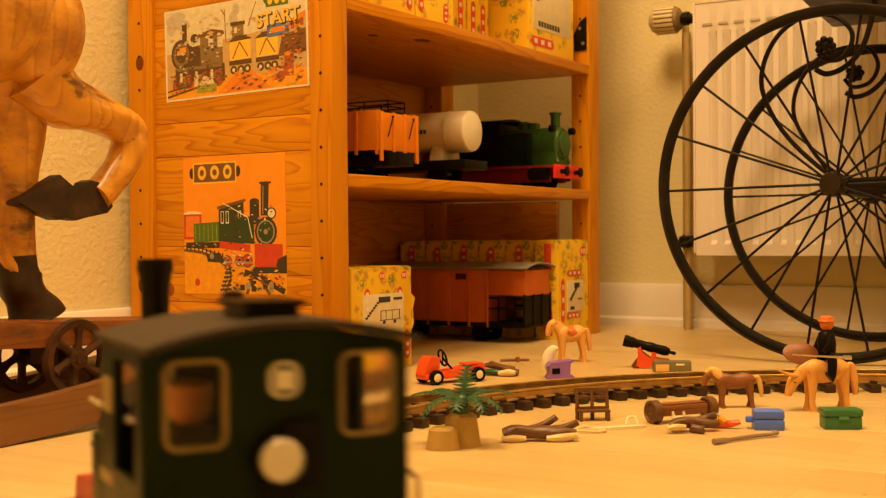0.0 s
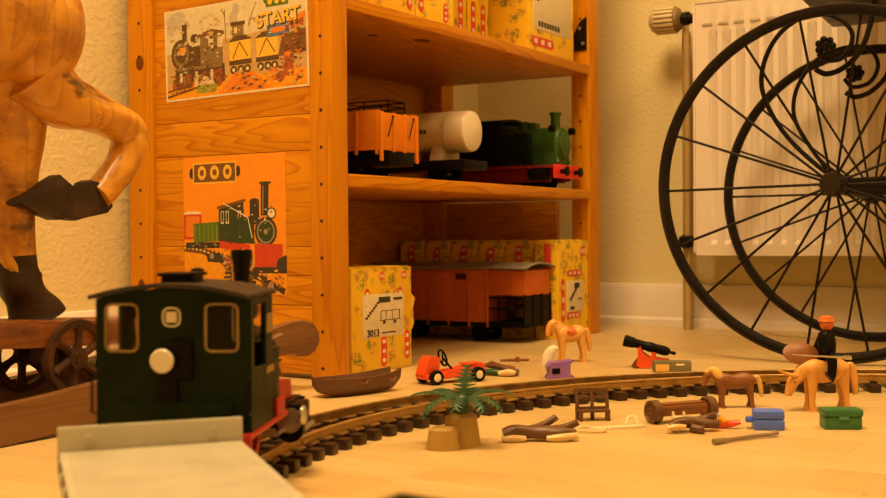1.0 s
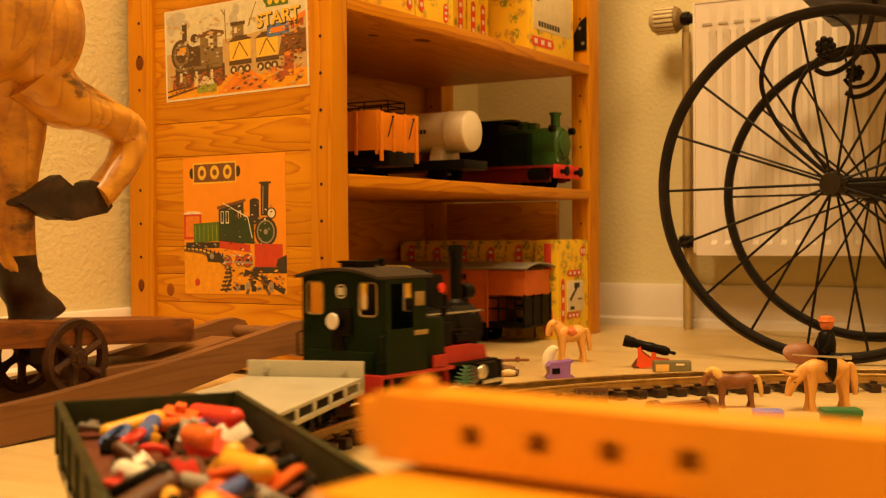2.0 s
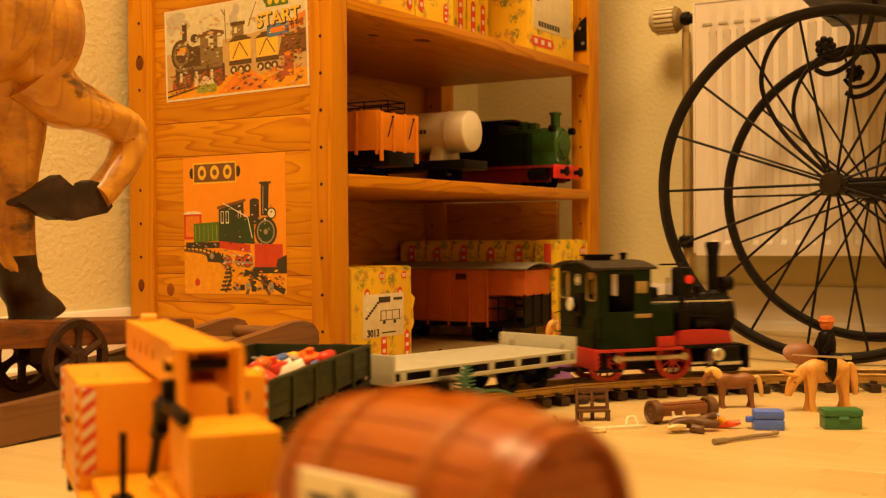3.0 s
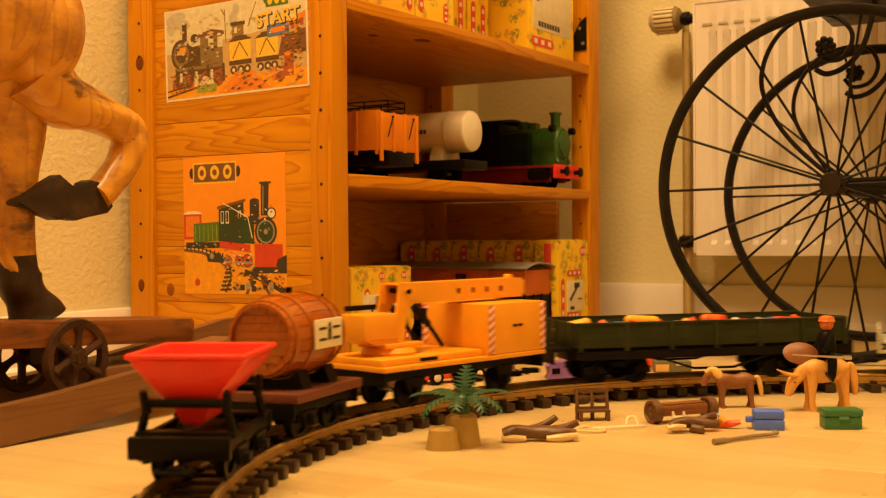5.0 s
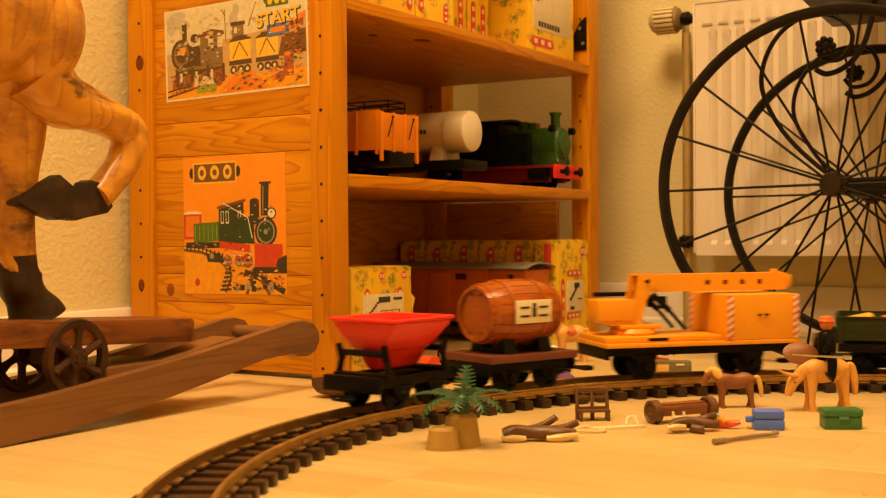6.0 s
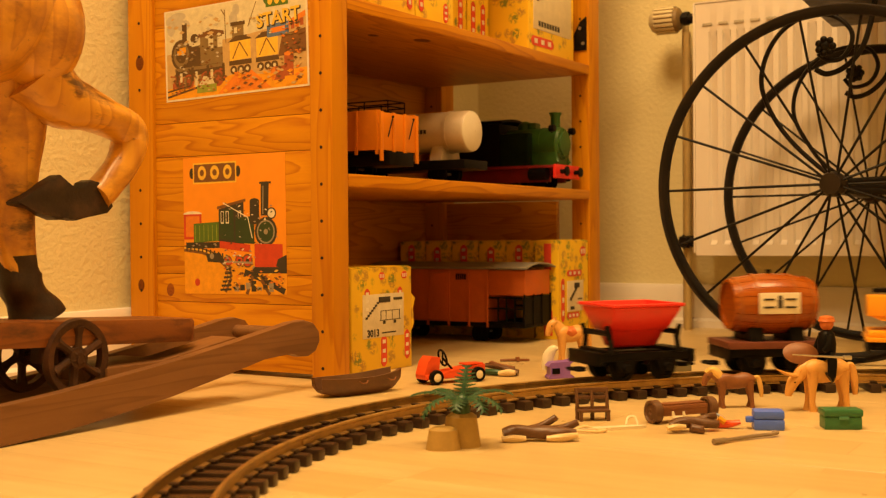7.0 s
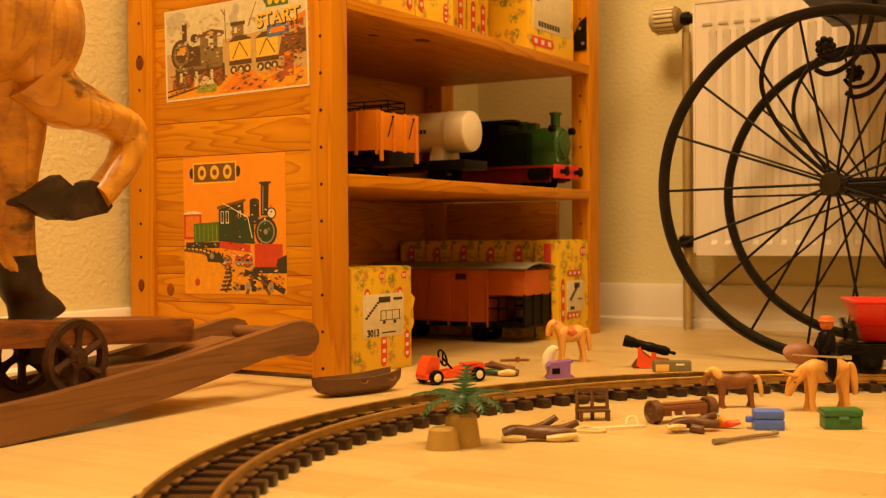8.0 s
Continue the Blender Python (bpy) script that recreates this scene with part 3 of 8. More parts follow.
    box(bm, -0.0825, -0.0800, -0.040, 0.040, 0.0585, 0.0780, 0.001)
    part("rear_bunker", bm, GREEN, t)
    for s in (-1, 1):
        bm = B()
        tube(bm, [(-0.079, s * 0.0505, 0.070), (-0.086, s * 0.0505, 0.072), (-0.086, s * 0.0505, 0.092), (-0.079, s * 0.0505, 0.094)], 0.0009, 6)
        part("grab_rail", bm, BLACK, t)
        bm = B()
        box(bm, -0.082, -0.052, s * 0.046 - 0.005, s * 0.046 + 0.005, 0.033, 0.036, 0.0008)
        box(bm, -0.074, -0.070, s * 0.046 - 0.003, s * 0.046 + 0.003, 0.036, 0.0545)
        part("step", bm, BLACK, t)
    coupler(t, -0.0855, -1)
    coupler(t, 0.112, 1)
    axle(t, -0.058, 0.0205, DRIVER)
    axle(t, 0.026, 0.0205, DRIVER)
    MOVERS.append((t, 207.45, 0.042))


def bogie(parent, x):
    bm = B()
    for s in (-1, 1):
        prism(bm, [(-0.038, 0.030), (0.038, 0.030), (0.038, 0.037), (0.026, 0.041), (0.010, 0.028), (-0.010, 0.028), (-0.026, 0.041), (-0.038, 0.037)], s * 0.032 - 0.0025, s * 0.032 + 0.0025)
        for a in (-0.023, 0.023):
            cyl(bm, (a, s * 0.032, 0.0345), (a, s * 0.0375, 0.0345), 0.0055, 0.004, seg=10)
    box(bm, -0.010, 0.010, -0.032, 0.032, 0.033, 0.043, 0.002)
    b = part("bogie", bm, BLACK, parent)
    b.matrix_basis = Matrix.Translation((x, 0, 0))
    for a in (-0.023, 0.023):
        axle(b, a, 0.0145, WHEEL)
    return b


def flat_wagon():
    t = thing("toy_flat_wagon", Matrix(), "light grey toy flat wagon with low end walls", "toy wagon", "toy train")
    h, w = 0.131, 0.0525
    bm = B()
    box(bm, -h + 0.003, h - 0.003, -w, w, 0.0565, 0.0595, 0.0006)
    deck = part("deck", bm, GREY, t)
    bm = B()
    for k in range(1, 30):
        x = -h + 2 * h * k / 30
        box(bm, x - 0.0003, x + 0.0003, -w + 0.004, w - 0.004, 0.0594, 0.05965)
    part("plank_joint", bm, paint("deck_joint", (0.36, 0.335, 0.28), 0.6), deck)
    for s in (-1, 1):
        bm = B()
        box(bm, s * h - 0.0018, s * h + 0.0018, -w - 0.001, w + 0.001, 0.0455, 0.0735, 0.0006)
        for y in (-0.036, 0.036):
            cyl(bm, (s * h - s * 0.0015, y, 0.066), (s * h - s * 0.0035, y, 0.066), 0.0028, seg=10)
        part("end_wall", bm, GREY, t)
        bm = B()
        box(bm, -h + 0.002, h - 0.002, s * w - 0.0012, s * w + 0.0012, 0.0455, 0.0495, 0.0005)
        box(bm, -h + 0.002, h - 0.002, s * w - 0.0006, s * w + 0.0012, 0.0476, 0.0482, 0.0)
        for k in range(7):
            x = -h + 0.012 + (2 * h - 0.024) * k / 6
            box(bm, x - 0.0035, x + 0.0035, s * w - 0.0010, s * w + 0.0010, 0.0490, 0.0566, 0.0004)
        part("side_sill", bm, GREY, t)
    bm = B()
    box(bm, -h + 0.006, h - 0.006, -0.040, 0.040, 0.0440, 0.0563, 0.001)
    part("underframe", bm, BLACK, t)
    bogie(t, -0.082)
    bogie(t, 0.082)
    coupler(t, -h - 0.001, -1)
    coupler(t, h + 0.001, 1)
    MOVERS.append((t, 232.5, 0.082))


def gondola():
    t = thing("toy_gondola_wagon", Matrix(), "dark green toy gondola wagon loaded with coloured toy bits", "toy wagon", "toy train")
    h, w = 0.162, 0.052
    bm = B()
    box(bm, -h, h, -w + 0.002, w - 0.002, 0.0600, 0.0635, 0.0006)
    part("wagon_floor", bm, BLACK, t)
    for s in (-1, 1):
        bm = B()
        box(bm, -h, h, s * w - 0.0014, s * w + 0.0014, 0.0600, 0.0858, 0.0005)
        for k in range(7):
            x = -h + 0.003 + (2 * h - 0.006) * k / 6
            box(bm, x - 0.0026, x + 0.0026, s * (w + 0.0016) - 0.0014, s * (w + 0.0016) + 0.0014, 0.0560, 0.0850, 0.0006)
        box(bm, -h, h, s * (w + 0.0005) - 0.0022, s * (w + 0.0005) + 0.0022, 0.0848, 0.0872, 0.0006)
        for z in (0.0685, 0.0768):
            box(bm, -h, h, s * (w + 0.0006) - 0.0010, s * (w + 0.0006) + 0.0010, z - 0.0003, z + 0.0003)
        side = part("side_wall", bm, GONDOLA, t)
        bm = B()
        for x0, x1 in ((-0.096, -0.062), (0.030, 0.052), (0.068, 0.092)):
            for z in (0.0505, 0.0530):
                box(bm, x0, x1, s * (w + 0.0015) - 0.0003, s * (w + 0.0015) + 0.0003, z - 0.0007, z + 0.0007)
        for x in (-0.030, -0.020):
            box(bm, x, x + 0.0055, s * (w + 0.0015) - 0.0003, s * (w + 0.0015) + 0.0003, 0.0495, 0.0545)
        part("side_lettering", bm, CREAM, side, "small white marks along the sill")
        bm = B()
        box(bm, s * h - 0.0014, s * h + 0.0014, -w, w, 0.0600, 0.0865, 0.0005)
        for y in (-0.040, -0.014, 0.014, 0.040):
            box(bm, s * (h + 0.0016) - 0.0014, s * (h + 0.0016) + 0.0014, y - 0.0022, y + 0.0022, 0.0560, 0.0855, 0.0005)
        part("end_wall", bm, GONDOLA, t)
        bm = B()
        box(bm, -h - 0.001, h + 0.001, s * w - 0.002, s * w + 0.0014, 0.0470, 0.0560, 0.0006)
        part("sole_bar", bm, BLACK, t)
        bm = B()
        tube(bm, [(-0.066, s * 0.047, 0.047), (-0.024, s * 0.047, 0.034), (0.024, s * 0.047, 0.034), (0.066, s * 0.047, 0.047)], 0.0015, 6)
        part("truss_rod", bm, BLACK, t)
    bm = B()
    box(bm, -h - 0.024, -h - 0.0015, -0.045, 0.045, 0.0560, 0.0600, 0.0008)
    box(bm, -h - 0.027, -h - 0.024, -0.048, 0.048, 0.0430, 0.0600, 0.0008)
    part("brake_platform", bm, BLACK, t)
    bm = B()
    box(bm, h + 0.0012, h + 0.012, -0.046, 0.046, 0.0430, 0.0600, 0.0008)
    part("end_platform", bm, BLACK, t)
    bm = B()
    cyl(bm, (h + 0.008, -0.022, 0.058), (h + 0.008, -0.022, 0.0845), 0.0014, seg=8)
    lathe(bm, [(0.001, 0.0835), (0.0080, 0.0835), (0.0085, 0.0845), (0.0080, 0.0858), (0.001, 0.0858)], 18, Matrix.Translation((h + 0.008, -0.022, 0)))
    part("brake_wheel", bm, BLACK, t)
    bm = B()
    box(bm, -h, h, -0.020, 0.020, 0.0440, 0.0600, 0.001)
    part("underframe", bm, BLACK, t)
    bogie(t, -0.108)
    bogie(t, 0.108)
    coupler(t, -h - 0.027, -1)
    coupler(t, h + 0.012, 1)
    # loose toy bits heaped in the wagon: each is a part that rides along
    rnd = random.Random(5)
    cols = [paint("bit_red", (0.62, 0.035, 0.02), 0.4), paint("bit_orange", (0.75, 0.14, 0.02), 0.4), paint("bit_yellow", (0.80, 0.42, 0.03), 0.4), paint("bit_white", (0.74, 0.70, 0.64), 0.4),
            paint("bit_grey", (0.30, 0.28, 0.26), 0.45), paint("bit_blue", (0.06, 0.12, 0.40), 0.4), BROWN, BLACK]
    for k in range(58):
        bm = B()
        shape = rnd.choice(("pill", "block", "pill", "ring", "block", "plate"))
        s = rnd.uniform(0.8, 1.35)
        if shape == "pill":
            cyl(bm, (-0.012 * s, 0, 0), (0.012 * s, 0, 0), 0.0045 * s, seg=12)
            ball(bm, (0.012 * s, 0, 0), 0.0047 * s, seg=10)
            ball(bm, (-0.012 * s, 0, 0), 0.0047 * s, seg=10)
        elif shape == "block":
            box(bm, -0.009 * s, 0.009 * s, -0.006, 0.006, -0.004, 0.004, 0.0012)
            box(bm, -0.003, 0.003, -0.003, 0.003, 0.003, 0.0075 * s, 0.001)
        elif shape == "plate":
            box(bm, -0.014 * s, 0.014 * s, -0.007, 0.007, -0.0012, 0.0012, 0.0006)
            cyl(bm, (0.006, 0, -0.001), (0.006, 0, 0.004), 0.003, seg=10)
        else:
            tube(bm, [(0.008 * s * math.cos(a), 0.008 * s * math.sin(a), 0) for a in [2 * math.pi * i / 14 for i in range(14)]], 0.0022, 6, closed=True)
        x, y = rnd.uniform(-h + 0.018, h - 0.018), rnd.uniform(-0.036, 0.036)
        z = 0.0680 + 0.0125 * (1 - (y / 0.05) ** 2) * rnd.uniform(0.1, 1.0)
        part("toy_bit", bm, rnd.choice(cols), t, m=pose(x, y, z, rnd.uniform(-35, 35), rnd.uniform(-30, 30), rnd.uniform(0, 360)))
    for x, y, z, L, c in ((-0.070, -0.010, 0.0850, 0.034, cols[2]), (0.02, -0.006, 0.084, 0.024, cols[1]), (0.110, -0.030, 0.0805, 0.056, cols[0])):
        bm = B()
        cyl(bm, (-L / 2, 0, 0), (L / 2, 0, 0), 0.0058, seg=16)
        ball(bm, (L / 2, 0, 0), 0.0058, seg=12)
        ball(bm, (-L / 2, 0, 0), 0.0058, seg=12)
        part("toy_bit", bm, c, t, m=pose(x, y, z, 0, 4, 12))
    bm = B()
    box(bm, -h + 0.003, h - 0.003, -w + 0.003, w - 0.003, 0.0637, 0.0685, 0.002)
    part("load_base", bm, OXRED, t)
    MOVERS.append((t, 266.4, 0.108))


def two_axle_frame(t, L, w, zt, base):
    bm = B()
    for s in (-1, 1):
        box(bm, -L / 2, L / 2, s * 0.030 - 0.0022, s * 0.030 + 0.0022, zt - 0.010, zt - 0.0005, 0.0008)
        for x in (-base, base):
            prism(bm, [(x - 0.014, zt - 0.009), (x + 0.014, zt - 0.009), (x + 0.007, 0.030), (x - 0.007, 0.030)], s * 0.032 - 0.002, s * 0.032 + 0.002)
            cyl(bm, (x, s * 0.033, 0.0345), (x, s * 0.039, 0.0345), 0.0055, 0.004, seg=10)
    for s in (-1, 1):
        box(bm, s * L / 2 - 0.002, s * L / 2 + 0.002, -w, w, zt - 0.013, zt - 0.0005, 0.0008)
    box(bm, -L / 2, L / 2, -0.010, 0.010, zt - 0.011, zt - 0.001, 0.001)
    part("underframe", bm, BLACK, t)
    for x in (-base, base):
        axle(t, x, 0.0145, WHEEL)
    coupler(t, -L / 2 - 0.002, -1)
    coupler(t, L / 2 + 0.002, 1)


def stripes_material(turn=(0, 38, 0)):
    m, nt, b = nodes_of("hazard_stripes")
    co = coords(nt, turn=turn)
    w = add(nt, "ShaderNodeTexWave", Scale=52.0)
    w.wave_type, w.bands_direction, w.wave_profile = "BANDS", "Z", "SIN"
    nt.links.new(co, w.inputs["Vector"])
    c = ramp(nt, w.outputs["Color"], [(0.49, (0.72, 0.66, 0.56)), (0.51, (0.60, 0.06, 0.03))])
    nt.links.new(c, b.inputs["Base Color"])
    b.inputs["Roughness"].default_value = 0.45
    return m


STRIPES = stripes_material()


def crane_wagon():
    t = thing("toy_crane_wagon", Matrix(), "bright yellow toy crane wagon with its boom lowered", "toy wagon", "toy train")
    h, w = 0.118, 0.046
    two_axle_frame(t, 2 * h - 0.006, 0.044, 0.0575, 0.066)
    bm = B()
    box(bm, -h, h, -w, w, 0.0575, 0.0625, 0.0012)
    box(bm, -h + 0.002, 0.024, -w + 0.006, w - 0.006, 0.0625, 0.0690, 0.0015)
    deck = part("deck", bm, YELLOW, t)
    bm = B()
    for s in (-1, 1):
        box(bm, -0.066, -0.042, s * (w - 0.0058) - 0.0004, s * (w - 0.0058) + 0.0004, 0.0640, 0.0672)
    part("deck_label", bm, BLACK, deck, "small dark label plate")
    bm = B()
    box(bm, 0.026, h - 0.001, -w + 0.0005, w - 0.0005, 0.0625, 0.1135, 0.0018)
    bx = part("equipment_box", bm, YELLOW, t)
    for s in (-1, 1):
        for x0, x1 in ((0.0275, 0.0340), (0.1100, 0.1160)):
            bm = B()
            box(bm, x0, x1, s * w - 0.0008, s * w + 0.0006, 0.0640, 0.1125, 0.0003)
            part("warning_stripes", bm, STRIPES, bx, "red and white warning stripes")
        bm = B()
        for x in (0.067, 0.0755):
            box(bm, x - 0.002, x + 0.002, s * w, s * (w + 0.0016), 0.0895, 0.0915, 0.0003)
        part("door_handles", bm, BLACK, bx, "dark door handles")
    bm = B()
    box(bm, 0.0254, 0.0268, w - 0.0085, w - 0.0022, 0.0700, 0.1115, 0.0003)
    part("warning_stripes", bm, stripes_material((38, 0, 0)), bx, "red and white warning stripes")
    bm = B()
    for y in (-0.018, 0.018):
        box(bm, h - 0.0012, h + 0.0004, y - 0.0025, y + 0.0025, 0.094, 0.099, 0.0005)
    box(bm, h - 0.0012, h + 0.0002, -0.0004, 0.0004, 0.066, 0.110)
    part("box_latch", bm, BLACK, bx)
    bm = B()
    cyl(bm, (-0.040, 0.033, 0.0690), (-0.043, 0.033, 0.1000), 0.0016, seg=8)
    box(bm, -0.047, -0.033, 0.0285, 0.0375, 0.0690, 0.0725, 0.0008)
    part("control_lever", bm, BLACK, t, "black control lever on the deck")
    # revolving crane at the rear
    bm = B()
    lathe(bm, [(0.001, 0.0690), (0.026, 0.0690), (0.027, 0.0715), (0.024, 0.0760), (0.001, 0.0760)], 28, Matrix.Translation((-0.068, 0, 0)))
    part("turntable", bm, YELLOW, t)
    bm = B()
    box(bm, -0.116, -0.072, -0.0180, 0.0180, 0.0850, 0.1090, 0.002)
    prism(bm, [(-0.112, 0.0852), (-0.100, 0.0800), (-0.074, 0.0800), (-0.074, 0.0852)], -0.0160, 0.0160)
    box(bm, -0.090, -0.040, -0.021, 0.021, 0.0758, 0.0805, 0.0015)
    eng = part("engine_house", bm, YELLOW, t)
    bm = B()
    box(bm, -0.108, -0.060, 0.0150, 0.0195, 0.1110, 0.1160, 0.0012)
    box(bm, -0.066, -0.058, 0.0120, 0.0195, 0.1100, 0.1240, 0.0012)
    for y in (-0.0165, 0.0165):
        cyl(bm, (-0.050, y, 0.114), (-0.030, y, 0.096), 0.0036, seg=10)
        cyl(bm, (-0.030, y, 0.096), (-0.010, y, 0.074), 0.0022, seg=8)
        box(bm, -0.042, -0.034, y - 0.003, y + 0.003, 0.098, 0.112, 0.001)
    part("hydraulic_ram", bm, BLACK, eng, "black rams and exhaust")
    for s in (-1, 1):
        bm = B()
        prism(bm, [(-0.080, 0.0785), (-0.064, 0.0785), (-0.056, 0.108), (-0.046, 0.124), (-0.046, 0.137), (-0.066, 0.137), (-0.068, 0.118)], s * 0.0128 - 0.0016, s * 0.0128 + 0.0016)
        for x, z in ((-0.072, 0.084), (-0.056, 0.130)):
            cyl(bm, (x, s * 0.0142, z), (x, s * 0.0166, z), 0.0022, seg=8)
        part("mast_cheek", bm, YELLOW, t)
    bm = B()
    for s in (-1, 1):
        grid_wall(bm, [-0.064, 0.0] + [v for k in range(4) for v in (0.018 + k * 0.022, 0.024 + k * 0.022)] + [0.122], [0.1165, 0.1235, 0.1290, 0.1365], {(2 * k + 2, 1) for k in range(4)}, s * 0.0100 - 0.0010, s * 0.0100 + 0.0010)
    box(bm, -0.064, 0.122, -0.0100, 0.0100, 0.1345, 0.1363, 0.0005)
    box(bm, -0.030, 0.100, -0.0098, 0.0098, 0.1168, 0.1185, 0.0005)
    box(bm, 0.116, 0.130, -0.0085, 0.0085, 0.1190, 0.1340, 0.0015)
    boom = part("boom", bm, YELLOW, t)
    bm = B()
    cyl(bm, (0.112, -0.004, 0.1375), (0.112, 0.004, 0.1375), 0.0030, seg=14)
    box(bm, 0.108, 0.116, -0.005, 0.005, 0.1360, 0.1375, 0.0006)
    part("winch_drum", bm, YELLOW, boom)
    bm = B()
    cyl(bm, (-0.056, -0.0175, 0.129), (-0.056, 0.0175, 0.129), 0.0026, seg=8)
    part("boom_pin", bm, BLACK, boom)
    MOVERS.append((t, 299.6, 0.066))


def barrel_wagon():
    t = thing("toy_barrel_wagon", Matrix(), "brown toy barrel with a white label on a small flat wagon", "toy wagon", "toy train")
    two_axle_frame(t, 0.116, 0.036, 0.0510, 0.028)
    bm = B()
    box(bm, -0.060, 0.060, -0.040, 0.040, 0.0510, 0.0588, 0.0012)
    deck = part("deck", bm, OXRED, t)
    bm = B()
    for k in range(1, 12):
        x = -0.060 + 0.120 * k / 12
        box(bm, x - 0.0004, x + 0.0004, -0.0392, 0.0392, 0.0585, 0.0590)
    part("plank_joint", bm, BLACK, deck)
    L, R0, R1 = 0.0490, 0.0290, 0.0356
    staves = 20
    rx = Matrix.Translation((0, 0, 0.1000)) @ Matrix.Rotation(radians(90), 4, "Y")
    bulge = lambda u: R1 - (R1 - R0) * u * u
    prof_u = [-1 + k / 6 for k in range(13)]
    bm = B()
    lathe(bm, [(bulge(u) - 0.0012, u * L) for u in prof_u], 40, caps=False)
    bmesh.ops.transform(bm, matrix=rx, verts=bm.verts)
    br = part("barrel", bm, BARREL, t)
    for k in range(staves):
        bm = B()
        rings = []
        for u in prof_u:
            ring = []
            for dr in (0, -0.003):
                for j in ((0, 1, 2, 3) if dr == 0 else (3, 2, 1, 0)):
                    a = 2 * math.pi * (k + 0.03 + 0.94 * j / 3) / staves
                    rr = bulge(u) + dr
                    ring.append((rr * math.cos(a), rr * math.sin(a), u * L))
            rings.append(ring)
        loft(bm, rings)
        bmesh.ops.transform(bm, matrix=rx, verts=bm.verts)
        part("stave", bm, BARREL, br)
    for s in (-1, 1):
        bm = B()
        lathe(bm, [(0.0005, s * (L - 0.004)), (R0 - 0.003, s * (L - 0.004)), (R0 - 0.002, s * (L - 0.0035))], 36, rx, caps=False)
        part("barrel_head", bm, BARREL, br)
        for k in range(8):
            lo, hi = -0.0256 + 0.0064 * k + 0.0002, -0.0256 + 0.0064 * (k + 1) - 0.0002
            reach = math.sqrt(max(1e-6, (R0 - 0.0032) ** 2 - max(abs(lo), abs(hi)) ** 2))
            bm = B()
            box(bm, s * (L - 0.0036) - 0.0006, s * (L - 0.0036) + 0.0006, -reach, reach, 0.1000 + lo, 0.1000 + hi)
            part("head_plank", bm, BARREL, br)
    hoop = paint("hoop_brown", (0.30, 0.080, 0.008), 0.25, vary=0.15)
    for u in (-0.86, -0.44, 0.44, 0.86):
        bm = B()
        a, b2 = u - 0.045, u + 0.045
        lathe(bm, [(bulge(a), a * L), (bulge(a) + 0.0011, a * L), (bulge(b2) + 0.0011, b2 * L), (bulge(b2), b2 * L)], 48, rx, caps=False)
        part("hoop", bm, hoop, br)
    bm = B()
    cyl(bm, (0.0, 0, 0.133), (0.0, 0, 0.1400), 0.0028, 0.0032, seg=10)
    part("bung", bm, BLACK, br)
    for s in (-1, 1):
        bm = B()
        box(bm, -0.024, 0.024, s * 0.0371 - 0.0010, s * 0.0371 + 0.0010, 0.0905, 0.1145, 0.0005)
        plate = part("label_plate", bm, CREAM, br, "white label plate with dark print")
        bm = B()
        y = s * 0.0383
        for z0, x0, x1 in ((0.1070, -0.019, -0.006), (0.1070, 0.006, 0.019), (0.0980, -0.019, -0.006), (0.0980, 0.006, 0.019)):
            box(bm, x0, x1, y - 0.0003, y + 0.0003, z0 - 0.0011, z0 + 0.0011)
        box(bm, -0.003, 0.003, y - 0.0003, y + 0.0003, 0.0970, 0.1065, 0.0002)
        ball(bm, (0, y, 0.1090), 0.0028, (1, 0.1, 1), 10)
        tagged(part("label_print", bm, INK, plate), kind="stuff")
    for x in (-0.024, 0.024):
        bm = B()
        outline = [(-0.030, 0.0588), (0.030, 0.0588)] + [(0.0355 * math.sin(radians(a)), 0.1000 - 0.0363 * math.cos(radians(a))) for a in range(44, -45, -8)]
        prism(bm, outline, -0.008, 0.008, Matrix.Translation((x, 0, 0)) @ Matrix.Rotation(radians(90), 4, "Z"))
        part("saddle", bm, BLACK, t)
    MOVERS.append((t, 321.7, 0.028))


